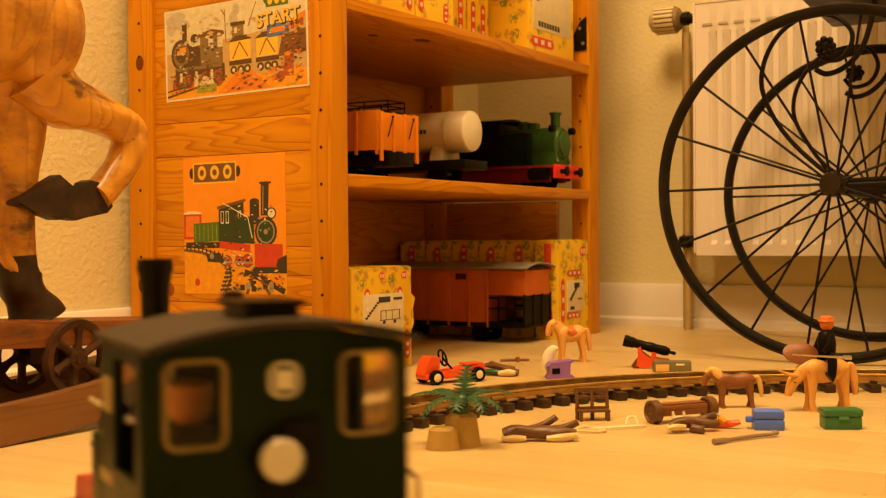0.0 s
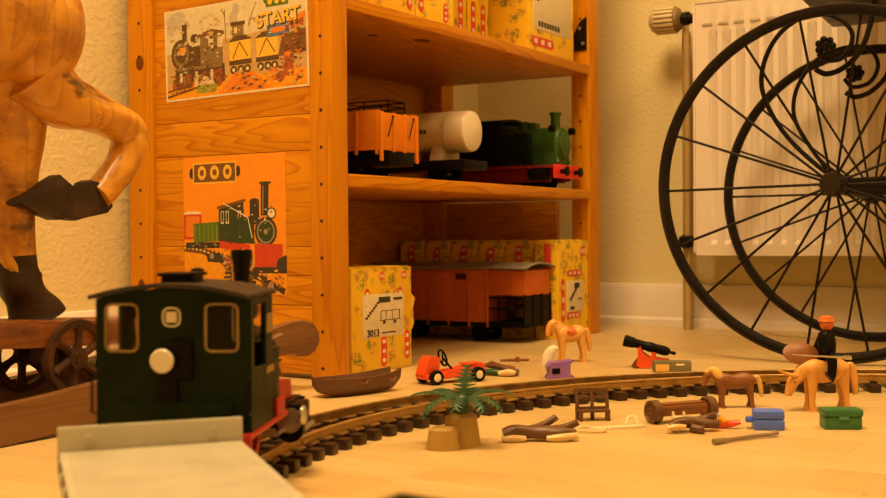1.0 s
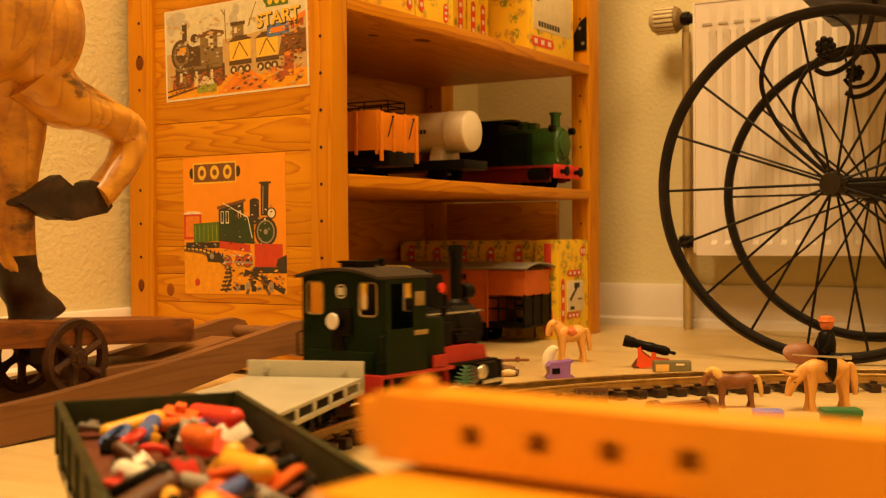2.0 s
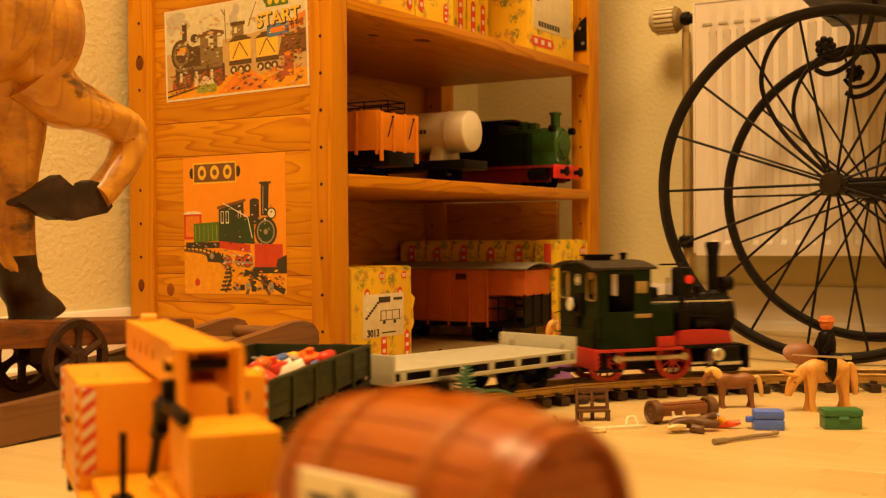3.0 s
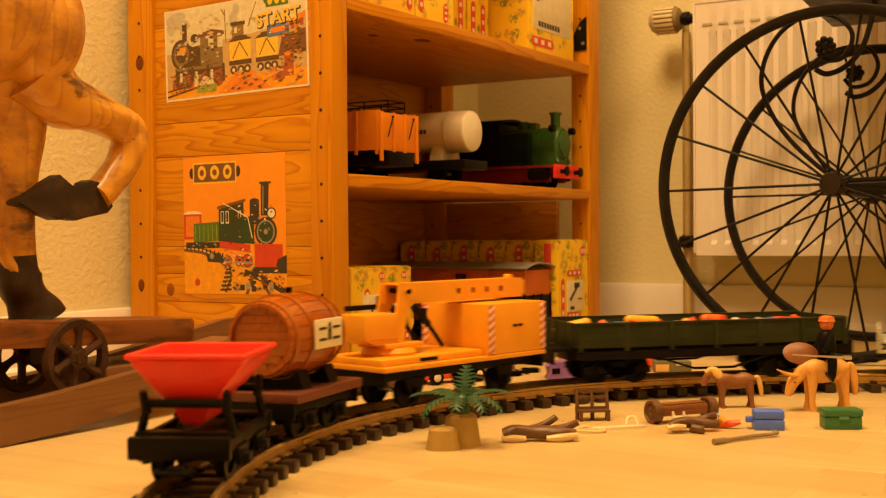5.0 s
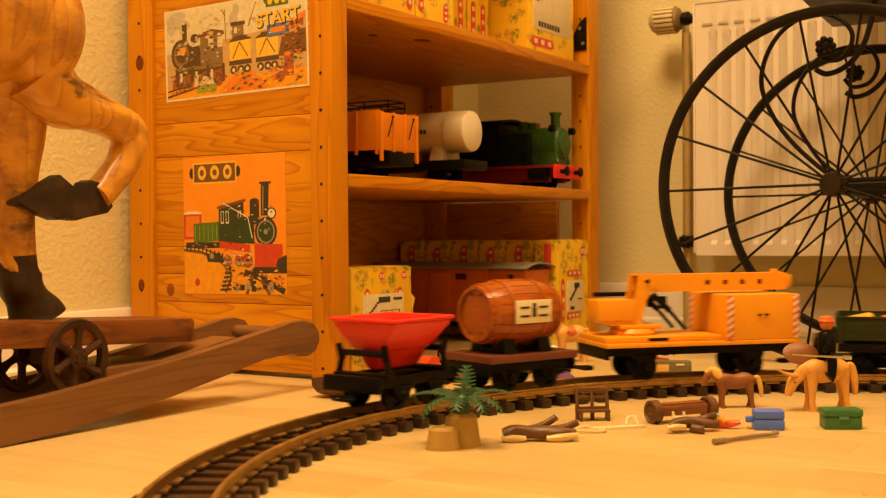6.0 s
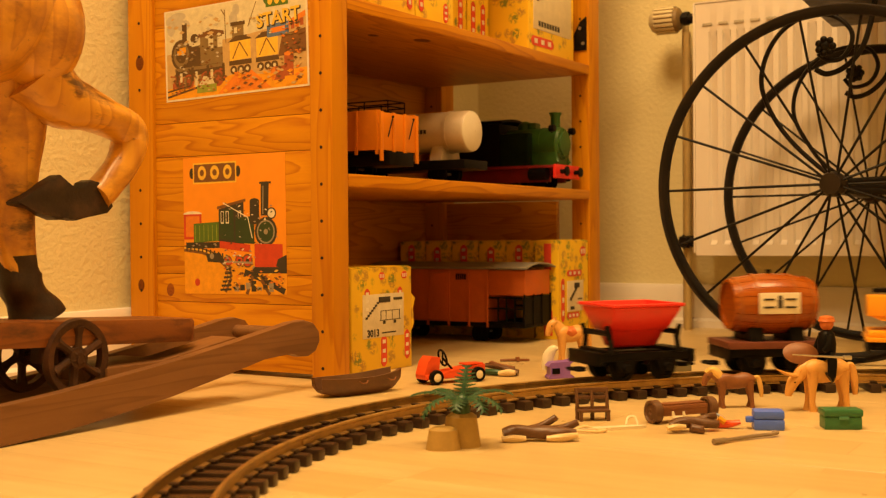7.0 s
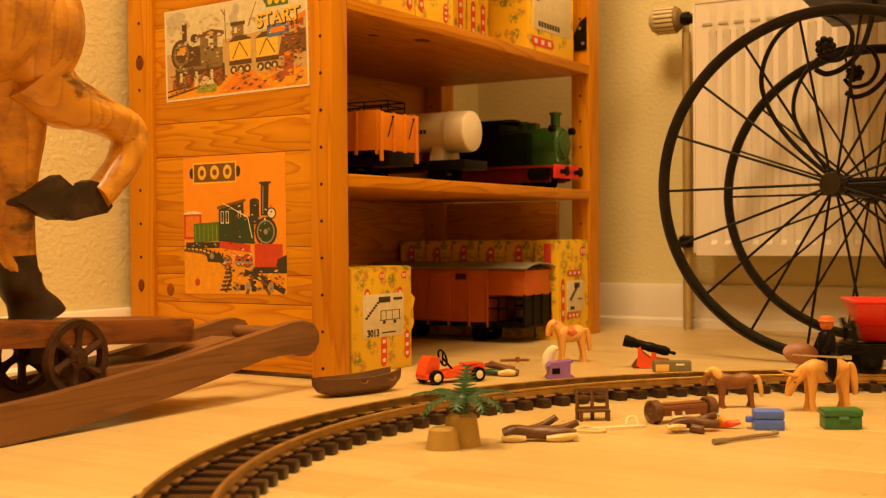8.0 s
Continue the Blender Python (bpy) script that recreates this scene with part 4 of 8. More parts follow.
def tipper_wagon():
    t = thing("toy_tipper_wagon", Matrix(), "red toy tipper tub on a black cradle wagon", "toy wagon", "toy train")
    two_axle_frame(t, 0.116, 0.030, 0.0520, 0.026)
    def ring(lx, wy, z):
        return [(-lx, -wy, z), (lx, -wy, z), (lx, wy, z), (-lx, wy, z)]
    bm = B()
    outer = [ring(0.026, 0.003, 0.0545), ring(0.0300, 0.0075, 0.0575), ring(0.0345, 0.0150, 0.0735), ring(0.0370, 0.0190, 0.0755), ring(0.0420, 0.0375, 0.0975), ring(0.0425, 0.0385, 0.1010), ring(0.0455, 0.0415, 0.1015), ring(0.0455, 0.0415, 0.1052),
             ring(0.0415, 0.0375, 0.1052), ring(0.0398, 0.0350, 0.0970), ring(0.0345, 0.0165, 0.0775), ring(0.0270, 0.0050, 0.0620)]
    loft(bm, outer)
    bmesh.ops.bevel(bm, geom=list(bm.edges), offset=0.0008, segments=1, affect="EDGES", clamp_overlap=True)
    part("tub", bm, REDBRIGHT, t, "bright red tipping tub")
    for s in (-1, 1):
        bm = B()
        x = s * 0.0425
        tube(bm, [(x, -0.032, 0.050), (x, -0.029, 0.062), (x, -0.026, 0.0725), (x, 0.026, 0.0725), (x, 0.029, 0.062), (x, 0.032, 0.050)], 0.0032, 8)
        for y in (-0.027, 0.027):
            tube(bm, [(x, y, 0.066), (x + s * 0.004, y * 1.05, 0.081)], [0.0036, 0.0028], 8)
        box(bm, x - 0.006, x + 0.006, -0.034, 0.034, 0.0500, 0.0545, 0.001)
        part("cradle", bm, BLACK, t)
        bm = B()
        box(bm, s * 0.059 - 0.004, s * 0.059 + 0.004, -0.034, 0.034, 0.038, 0.0530, 0.0015)
        part("buffer_beam", bm, BLACK, t)
    MOVERS.append((t, 338.1, 0.026))


locomotive()
flat_wagon()
gondola()
crane_wagon()
barrel_wagon()
tipper_wagon()


def gone(t):
    """Degrees run along the circle: quick at first, then steady, at last easing off a little."""
    return SPEED * t - 1.1 * max(0.0, 1 - t / 0.8) ** 2 - 1.1 * max(0.0, t - 6.2) ** 2


def motions():
    for ob, phi, half in MOVERS:
        walk(ob, [(k / 10, on_track(phi - gone(k / 10), half)) for k in range(81)])
    for ob, x, r in AXLES:
        walk(ob, [(k / 15, Matrix.Translation((x, 0, RAIL + r)) @ Matrix.Rotation(radians(gone(k / 15)) * TR / r, 4, "Y")) for k in range(121)])
    for ob, x, s in RODS:
        rows = []
        for k in range(241):
            a = radians(gone(k / 30)) * TR / 0.0205 + (0 if s > 0 else 1.57)
            rows.append((k / 30, Matrix.Translation((x + 0.0095 * math.sin(a), 0, RAIL + 0.0205 + 0.0095 * math.cos(a)))))
        walk(ob, rows)


# ---- wall trim, radiator ----
WALL_A = Matrix.Translation((WC[0], WC[1], 0)) @ Matrix.Rotation(math.atan2(-0.5132, 0.8583), 4, "Z")   # x along the wall, -y into the room


def baseboards():
    for nm, m, L, flip in (("baseboard_north", WALL_A, 2.34, -1), ("baseboard_west", Matrix.Translation((WC[0], WC[1], 0)) @ Matrix.Rotation(radians(58.77 + 180), 4, "Z"), 2.85, 1)):
        bm = B()
        sec = [(0.0, 0.0), (0.020, 0.0), (0.020, 0.013), (0.013, 0.018), (0.013, 0.074), (0.009, 0.082), (0.0, 0.083)]
        loft(bm, [[(x, flip * (y + 0.0005), z) for y, z in sec] for x in (0.021, L)])
        single(nm, bm, WHITE, m, "cream-white painted baseboard", "baseboard", kind="structure")


baseboards()


def radiator():
    t = thing("wall_radiator", WALL_A, "cream-white ribbed panel radiator on the wall", "radiator")
    x0, x1, z0, z1, y = 0.521, 1.42, 0.141, 0.604, -0.11
    bm = B()
    pitch, n = 0.0255, 34
    sec = []
    for k in range(n):
        a = x0 + 0.016 + k * pitch
        sec += [(a, 0.0), (a + 0.009, 0.0), (a + 0.012, 0.007), (a + 0.0225, 0.007)]
    sec = [(x0, 0.0)] + sec + [(x1, 0.0)]
    za, zb = z0 + 0.028, z1 - 0.062
    rows = [[(x, y, z0) for x, d in sec], [(x, y, za - 0.008) for x, d in sec], [(x, y + d, za) for x, d in sec], [(x, y + d, zb) for x, d in sec], [(x, y, zb + 0.010) for x, d in sec], [(x, y, z1) for x, d in sec]]
    loft(bm, rows, close=False, caps=False)
    box(bm, x0, x1, y + 0.0085, y + 0.020, z0, z1, 0.003)
    part("front_panel", bm, WHITE, t)
    bm = B()
    box(bm, x0 + 0.004, x1 - 0.004, y + 0.045, y + 0.060, z0 + 0.01, z1 - 0.01, 0.003)
    part("rear_panel", bm, WHITE, t)
    bm = B()
    box(bm, x0 - 0.002, x1 + 0.002, y - 0.0015, y + 0.068, z1 + 0.0005, z1 + 0.004, 0.001)
    box(bm, x0 - 0.0045, x0 - 0.0005, y - 0.0015, y + 0.068, z0 + 0.005, z1 + 0.003, 0.001)
    part("grille_cover", bm, WHITE, t)
    for k in range(10):
        bm = B()
        a = x0 + 0.014 + k * 0.0295
        box(bm, a, a + 0.018, y - 0.0022, y - 0.0004, z1 - 0.041, z1 - 0.036, 0.0006)
        part("vent_slot", bm, paint("slot_shadow", (0.42, 0.37, 0.29), 0.6) if k == 0 else bpy.data.materials["slot_shadow"], t)
    # thermostat head, lower valve and pipes
    bm = B()
    rx = Matrix.Translation((0.0, y + 0.03, 0.586)) @ Matrix.Rotation(radians(90), 4, "Y")
    lathe(bm, [(0.001, 0.424), (0.010, 0.4245), (0.020, 0.430), (0.0245, 0.440), (0.0245, 0.470), (0.021, 0.480), (0.014, 0.484), (0.001, 0.484)], 30, rx)
    aged = paint("aged_cream_plastic", (0.62, 0.54, 0.34), 0.4, vary=0.08)
    head = part("thermostat_head", bm, paint("slot_brown", (0.20, 0.13, 0.05), 0.6), t, "cream slotted thermostat head")
    for k in range(18):
        bm = B()
        a = 2 * math.pi * k / 18
        m = rx @ Matrix.Rotation(a, 4, "Z")
        box(bm, 0.0235, 0.0262, -0.0028, 0.0028, 0.436, 0.474, 0.0006, m)
        part("grip_rib", bm, aged, head)
    bm = B()
    lathe(bm, [(0.001, 0.4225), (0.012, 0.423), (0.0205, 0.4285), (0.0250, 0.4370), (0.0235, 0.4372)], 30, rx)
    part("end_cap", bm, aged, head)
    bm = B()
    cyl(bm, (0.484, y + 0.03, 0.586), (0.523, y + 0.03, 0.584), 0.0095, seg=14)
    cyl(bm, (0.488, y + 0.03, 0.586), (0.499, y + 0.03, 0.586), 0.013, seg=8)
    part("upper_valve", bm, IRON, t)
    bm = B()
    cyl(bm, (0.480, y + 0.03, 0.166), (0.523, y + 0.03, 0.168), 0.011, seg=12)
    cyl(bm, (0.486, y + 0.03, 0.166), (0.500, y + 0.03, 0.166), 0.015, seg=6)
    cyl(bm, (0.4935, y + 0.006, 0.166), (0.4935, y + 0.05, 0.166), 0.009, seg=10)
    part("lower_valve", bm, IRON, t)
    pipe = paint("painted_pipe", (0.40, 0.29, 0.12), 0.5, vary=0.12)
    for dx, zt in ((0.4945, 0.56), (0.478, 0.60)):
        bm = B()
        cyl(bm, (dx, y + (0.03 if dx > 0.49 else 0.07), 0.0), (dx, y + (0.03 if dx > 0.49 else 0.07), zt), 0.0068, seg=14)
        part("supply_pipe", bm, pipe, t)


radiator()

# ---- antique pram: two large spoked wheels on one axle, scroll springs ----
PRAM = Matrix.Translation((0.537, 1.63, 0.2492)) @ Matrix.Rotation(math.atan2(-0.464, 0.886), 4, "Z")   # x along the wheel, y along the axle
RUBBER = paint("old_rubber", (0.014, 0.009, 0.006), 0.55, vary=0.3, dust=(0.030, 0.019, 0.012), relief=0.3, gloss=0.2)
HUB = paint("hub_bronze", (0.020, 0.012, 0.009), 0.35, 0.4, vary=0.3, dust=(0.035, 0.022, 0.014))


def smooth_path(pts, n=6):
    """Catmull-Rom through a few control points."""
    pts = [Vector(p) for p in pts]
    out = []
    for i in range(len(pts) - 1):
        p0, p1, p2, p3 = pts[max(i - 1, 0)], pts[i], pts[i + 1], pts[min(i + 2, len(pts) - 1)]
        for k in range(n):
            s = k / n
            out.append(0.5 * ((2 * p1) + (p2 - p0) * s + (2 * p0 - 5 * p1 + 4 * p2 - p3) * s * s + (3 * p1 - p0 - 3 * p2 + p3) * s ** 3))
    return out + [pts[-1]]


def pram():
    t = thing("antique_pram", PRAM, "antique black iron pram with large spoked wheels and scroll springs", "pram")
    for y0, first, cx, R in ((0.0, 9.0, 0.003, 0.2482), (0.372, 9.7, 0.003, 0.2460)):
        bm = B()
        turn = Matrix.Translation((cx, y0, R - 0.2487)) @ Matrix.Rotation(radians(90), 4, "X")
        lathe(bm, [(R - 0.007, -0.0045), (R - 0.002, -0.0055), (R, -0.003), (R + 0.0005, 0.0), (R, 0.003), (R - 0.002, 0.0055), (R - 0.007, 0.0045), (R - 0.007, -0.0045)], 120, turn, caps=False)
        w = part("wheel", bm, RUBBER, t, "large spoked wheel with a thin rubber tyre")
        bm = B()
        lathe(bm, [(R - 0.0145, -0.0045), (R - 0.0085, -0.0072), (R - 0.0066, -0.0072), (R - 0.0068, 0.0072), (R - 0.0085, 0.0072), (R - 0.0145, 0.0045), (R - 0.0155, 0.0), (R - 0.0145, -0.0045)], 120, turn, caps=False)
        part("rim", bm, IRON, w)
        me = B()
        cyl(me, (0.0, 0, 0.012), (0.0, 0, R - 0.0150), 0.0019, seg=8)
        sm = mesh_of("spoke", me, IRON)
        for k in range(18):
            side = 0.014 if k % 2 else -0.014
            tilt = math.atan2(side, R)
            share("spoke", sm, w, Matrix.Translation((cx, y0 - side, R - 0.2487)) @ Matrix.Rotation(radians(first + 20 * k), 4, "Y") @ Matrix.Rotation(-tilt, 4, "X"))
        bm = B()
        lathe(bm, [(0.001, -0.034), (0.008, -0.0335), (0.0135, -0.030), (0.0165, -0.023), (0.0150, -0.016), (0.0175, -0.012), (0.0175, 0.012), (0.014, 0.018), (0.014, 0.030), (0.001, 0.030)], 24, turn)
        part("hub", bm, HUB, w, "bronze-brown rounded hub")
    bm = B()
    cyl(bm, (0, 0.0, 0), (0, 0.372, 0), 0.0085, seg=14)
    box(bm, -0.010, 0.010, 0.05, 0.32, -0.012, 0.012, 0.003)
    part("axle_beam", bm, IRON, t)
    bm = B()
    for dz in (-0.010, 0.0, 0.012):
        tube(bm, [(0.004, 0.055, dz * 0.4), (0.10, 0.058, dz - 0.004), (0.34, 0.06, 2.2 * dz - 0.01)], 0.004, 8, flat=(0.6, 1.2))
    part("leaf_spring", bm, IRON, t)
    for y0, sh, ctrl in ((0.05, (0.0, 0.0), [(0.008, 0.004), (-0.021, 0.023), (-0.064, 0.065), (-0.092, 0.107), (-0.106, 0.149), (-0.099, 0.190), (-0.076, 0.225), (-0.040, 0.244), (-0.005, 0.240), (0.017, 0.221), (0.020, 0.201), (0.007, 0.180), (-0.013, 0.178), (-0.026, 0.188)]),
                         (0.32, (0.0, -0.006), [(-0.010, 0.006), (-0.063, 0.044), (-0.090, 0.080), (-0.110, 0.118), (-0.113, 0.151), (-0.103, 0.183), (-0.081, 0.213), (-0.054, 0.229), (-0.018, 0.235), (0.008, 0.228), (0.020, 0.202), (0.008, 0.176), (-0.018, 0.169), (-0.032, 0.183)])):
        pts = smooth_path([(x, y0, z) for x, z in ctrl])
        bm = B()
        tube(bm, pts, 0.0040, 10, flat=(1.1, 0.85))
        sp = part("scroll_spring", bm, IRON, t)
        bm = B()
        ball(bm, (-0.014 + sh[0], y0 - 0.006, 0.196 + sh[1]), 0.0125, (1, 0.8, 1), 14)
        part("rosette", bm, IRON, sp, "iron rosette on the scroll end")
        for k in range(7):
            a = 2 * math.pi * k / 7
            bm = B()
            ball(bm, (-0.014 + sh[0] + 0.010 * math.cos(a), y0 - 0.012, 0.196 + sh[1] + 0.010 * math.sin(a)), 0.0052, seg=8)
            part("petal", bm, IRON, sp)
        bm = B()
        inner = [(0.050, 0.262), (0.042, 0.222), (0.030, 0.190), (0.008, 0.168), (-0.016, 0.160), (-0.032, 0.168)]
        tube(bm, smooth_path([(x + sh[0], y0 + 0.012, z + sh[1]) for x, z in inner]), 0.0036, 10, flat=(1.1, 0.85))
        part("inner_scroll", bm, IRON, sp)
    bm = B()
    rings = []
    for k in range(13):
        s = k / 12
        x = -0.055 + s * 0.62
        z = 0.274 + 0.10 * s * s
        rings.append([(x, 0.03, z), (x, 0.35, z), (x + 0.004, 0.36, z + 0.16), (x + 0.004, 0.02, z + 0.16)])
    loft(bm, rings)
    part("body", bm, paint("pram_body", (0.014, 0.008, 0.006), 0.4, vary=0.3), t, "dark painted pram body")
    return t


pram()

# ---- rocking horse on a wheeled board ----
ROCK = Matrix.Translation((-0.165, 1.40, 0)) @ Matrix.Rotation(radians(58.77), 4, "Z")   # x towards the rocker's tip, y across
HORSE = wood("worn_horse_wood", (0.76, 0.420, 0.035), (0.46, 0.190, 0.014), "Z", rough=0.30, ring=16, stretch=5, coat=0.55, gloss=0.45)


def stain_and_shade(m, colour, scale, low, high, stretch=(1, 1, 1), turn=(0, 0, 0)):
    """Dark patches over a wood material, for wear and for crease shade put into the colour."""
    nt = m.node_tree
    b = nt.nodes["Principled BSDF"]
    src = b.inputs["Base Color"].links[0].from_socket
    n = add(nt, "ShaderNodeTexNoise", Scale=scale, Detail=6.0, Roughness=0.68)
    nt.links.new(coords(nt, stretch, turn), n.inputs["Vector"])
    f = ramp(nt, n.outputs[0], [(low, (0, 0, 0)), (high, (0.85,) * 3)])
    nt.links.new(mixc(nt, f, src, colour), b.inputs["Base Color"])


# streaks along the raised leg: wear, with shade of carved creases painted in
stain_and_shade(HORSE, (0.26, 0.085, 0.014), 14.0, 0.47, 0.64, (0.5, 1, 1), (0, 35, 0))
stain_and_shade(HORSE, (0.045, 0.016, 0.006), 28.0, 0.55, 0.64, (0.30, 1.0, 1.1), (0, 35, 0))
stain_and_shade(HORSE, (0.035, 0.014, 0.006), 75.0, 0.66, 0.72)
HOOF = paint("hoof_brown", (0.026, 0.013, 0.008), 0.55, vary=0.45, dust=(0.085, 0.040, 0.02), relief=0.5, gloss=0.35)
OLDWOOD = wood("old_brown_wood", (0.270, 0.130, 0.048), (0.170, 0.075, 0.026), "X", rough=0.5, ring=34, stretch=20, coat=0.1, relief=0.5)
RUST = paint("rusty_iron", (0.048, 0.019, 0.009), 0.6, 0.1, vary=0.45, dust=(0.11, 0.042, 0.018), relief=0.6, gloss=0.3)
BOARDWOOD = wood("worn_board_wood", (0.30, 0.105, 0.020), (0.14, 0.042, 0.009), "X", rough=0.5, ring=24, stretch=12, coat=0.15, relief=0.6)
stain_and_shade(BOARDWOOD, (0.055, 0.020, 0.009), 32.0, 0.52, 0.66, (0.35, 1, 1))


def limb(bm, path, seg=20):
    """Tapered limb: rows of x, y, z, radius along the plane of the horse, radius across it."""
    c = smooth_path([p[:3] for p in path], 5)
    r1 = [v.x for v in smooth_path([(p[3], p[4], 0) for p in path], 5)]
    r2 = [v.y for v in smooth_path([(p[3], p[4], 0) for p in path], 5)]
    rings = []
    for i, p in enumerate(c):
        d = (c[min(i + 1, len(c) - 1)] - c[max(i - 1, 0)]).normalized()
        s = Vector((0, 1, 0)).cross(d).normalized()
        ring = []
        for k in range(seg):
            a = 2 * math.pi * k / seg
            w = 1 + 0.05 * math.sin(3 * a + i * 0.4)
            ring.append(p + s * (r1[i] * math.cos(a) * w) + Vector((0, 1, 0)) * (r2[i] * math.sin(a) * w))
        rings.append(ring)
    loft(bm, rings)


def rocking_horse():
    t = thing("rocking_horse", ROCK, "worn carved wooden rocking horse with one raised foreleg", "rocking horse")
    y = 0.055
    bm = B()
    limb(bm, [(-0.66, y, 0.395, 0.075, 0.060), (-0.56, y, 0.392, 0.080, 0.066), (-0.46, y, 0.392, 0.080, 0.066), (-0.405, y, 0.396, 0.074, 0.058), (-0.365, y, 0.412, 0.060, 0.050), (-0.345, y, 0.455, 0.048, 0.042), (-0.335, y, 0.53, 0.042, 0.036)], 28)
    ball(bm, (-0.350, y - 0.004, 0.385), 0.05, (1.0, 0.95, 1.25), 24)
    part("body", bm, HORSE, t)
    bm = B()
    limb(bm, [(-0.352, y, 0.345, 0.040, 0.032), (-0.319, y, 0.3200, 0.0295, 0.028), (-0.288, y, 0.3126, 0.0236, 0.024), (-0.259, y, 0.3071, 0.0200, 0.021), (-0.237, y, 0.3000, 0.0190, 0.020), (-0.224, y, 0.2907, 0.0196, 0.019), (-0.223, y, 0.2790, 0.0190, 0.019), (-0.234, y, 0.2593, 0.0172, 0.017), (-0.250, y, 0.2428, 0.0166, 0.016), (-0.262, y, 0.2303, 0.0168, 0.016), (-0.270, y, 0.2240, 0.0165, 0.016)])
    leg = part("raised_foreleg", bm, HORSE, t)
    bm = B()
    prism(bm, [(-0.3732, 0.2171), (-0.3469, 0.2306), (-0.3217, 0.2441), (-0.3141, 0.2377), (-0.3072, 0.2307), (-0.2987, 0.2287), (-0.2937, 0.2305), (-0.2892, 0.2380), (-0.2827, 0.2405), (-0.2700, 0.2380), (-0.2636, 0.2279), (-0.2547, 0.2143), (-0.2623, 0.2072),
               (-0.2846, 0.2036), (-0.3027, 0.1995), (-0.3097, 0.2028), (-0.3167, 0.2022), (-0.3257, 0.1999), (-0.3373, 0.2042), (-0.3538, 0.2105), (-0.3720, 0.2139)], y - 0.0095, y + 0.0095, bevel=0.0050)
    part("hoof", bm, HOOF, leg, "dark brown painted hoof")
    bm = B()
    limb(bm, [(-0.372, y + 0.024, 0.360, 0.052, 0.034), (-0.356, y + 0.024, 0.300, 0.0385, 0.028), (-0.354, y + 0.024, 0.250, 0.0285, 0.022), (-0.353, y + 0.024, 0.205, 0.0242, 0.019), (-0.350, y + 0.024, 0.170, 0.0195, 0.018), (-0.348, y + 0.024, 0.150, 0.0180, 0.018)])
    leg = part("standing_foreleg", bm, HORSE, t)
    bm = B()
    limb(bm, [(-0.349, y + 0.024, 0.166, 0.0198, 0.0190), (-0.348, y + 0.024, 0.152, 0.0188, 0.0195), (-0.3455, y + 0.024, 0.140, 0.0225, 0.021), (-0.337, y + 0.024, 0.126, 0.0205, 0.020), (-0.329, y + 0.024, 0.112, 0.0265, 0.024), (-0.326, y + 0.024, 0.1040, 0.0290, 0.027)])
    part("hoof", bm, HOOF, leg, "dark brown painted hoof")
    for dy in (-0.022, 0.022):
        bm = B()
        limb(bm, [(-0.63, y + dy, 0.36, 0.06, 0.034), (-0.64, y + dy, 0.28, 0.035, 0.026), (-0.655, y + dy, 0.20, 0.020, 0.018), (-0.650, y + dy, 0.15, 0.019, 0.018), (-0.645, y + dy, 0.112, 0.026, 0.024)])
        part("hind_leg", bm, HORSE, t)
    # board with worn edges, slightly nose-down
    bm = B()
    n = 10
    prof = []
    for k in range(n + 1):
        a = math.pi / 2 - math.pi * k / n
        prof.append((-0.176 + 0.026 * math.cos(a), 0.062 + 0.046 * math.sin(a)))
    ol = [(-0.75, 0.108)] + prof + [(-0.75, 0.016)]
    rings = [[(x * 1.0, yy, z) for x, yy in ol] for z in (-0.024, -0.022, -0.003, 0.0)]
    inset = lambda ring, k: [((x + 0.45) * k - 0.45, (yy - 0.062) * k + 0.062, z) for x, yy, z in ring]
    rings[0], rings[3] = inset(rings[0], 0.99), inset(rings[3], 0.99)
    loft(bm, rings)
    for w in bm.verts:
        w.co.z += 0.0012 * noise.noise(w.co * 40)
    bd = part("board", bm, BOARDWOOD, t, "worn reddish-brown wooden board", Matrix.Translation((-0.35, 0, 0.1040)) @ Matrix.Rotation(radians(2.9), 4, "Y") @ Matrix.Translation((0.35, 0, 0)))
    bm = B()
    box(bm, -0.74, -0.40, 0.036, 0.072, -0.040, -0.0245, 0.003)
    part("spine_beam", bm, OLDWOOD, bd)
    for yw in (0.0165, 0.0905):
        for xw in (-0.332, -0.62):
            bm = B()
            turn = Matrix.Translation((xw, yw, 0.068 if xw > -0.5 else 0.085)) @ Matrix.Rotation(radians(90), 4, "X")
            lathe(bm, [(0.0295, -0.004), (0.0365, -0.005), (0.0380, 0.0), (0.0365, 0.005), (0.0295, 0.004), (0.0295, -0.004)], 40, turn, caps=False)
            lathe(bm, [(0.001, -0.008), (0.007, -0.0075), (0.0105, -0.003), (0.0105, 0.005), (0.001, 0.006)], 16, turn)
            for k in range(6):
                a = 2 * math.pi * k / 6 + 0.3
                pts = [Vector((r * math.cos(a + (r - 0.005) * 5), r * math.sin(a + (r - 0.005) * 5), 0)) for r in (0.005, 0.012, 0.021, 0.0300)]
                vs = tube(bm, pts, [0.0066, 0.0042, 0.0040, 0.0062], 8)
                bmesh.ops.transform(bm, matrix=turn, verts=vs)
            part("iron_wheel", bm, RUST, t, "rusty cast-iron spoked wheel")
    for x, z in ((-0.332, 0.066), (-0.62, 0.085)):
        bm = B()
        cyl(bm, (x, 0.010, z), (x, 0.100, z), 0.004, seg=10)
        box(bm, x - 0.006, x + 0.006, 0.034, 0.074, 0.060, 0.0815, 0.001)
        part("wheel_axle", bm, RUST, t)
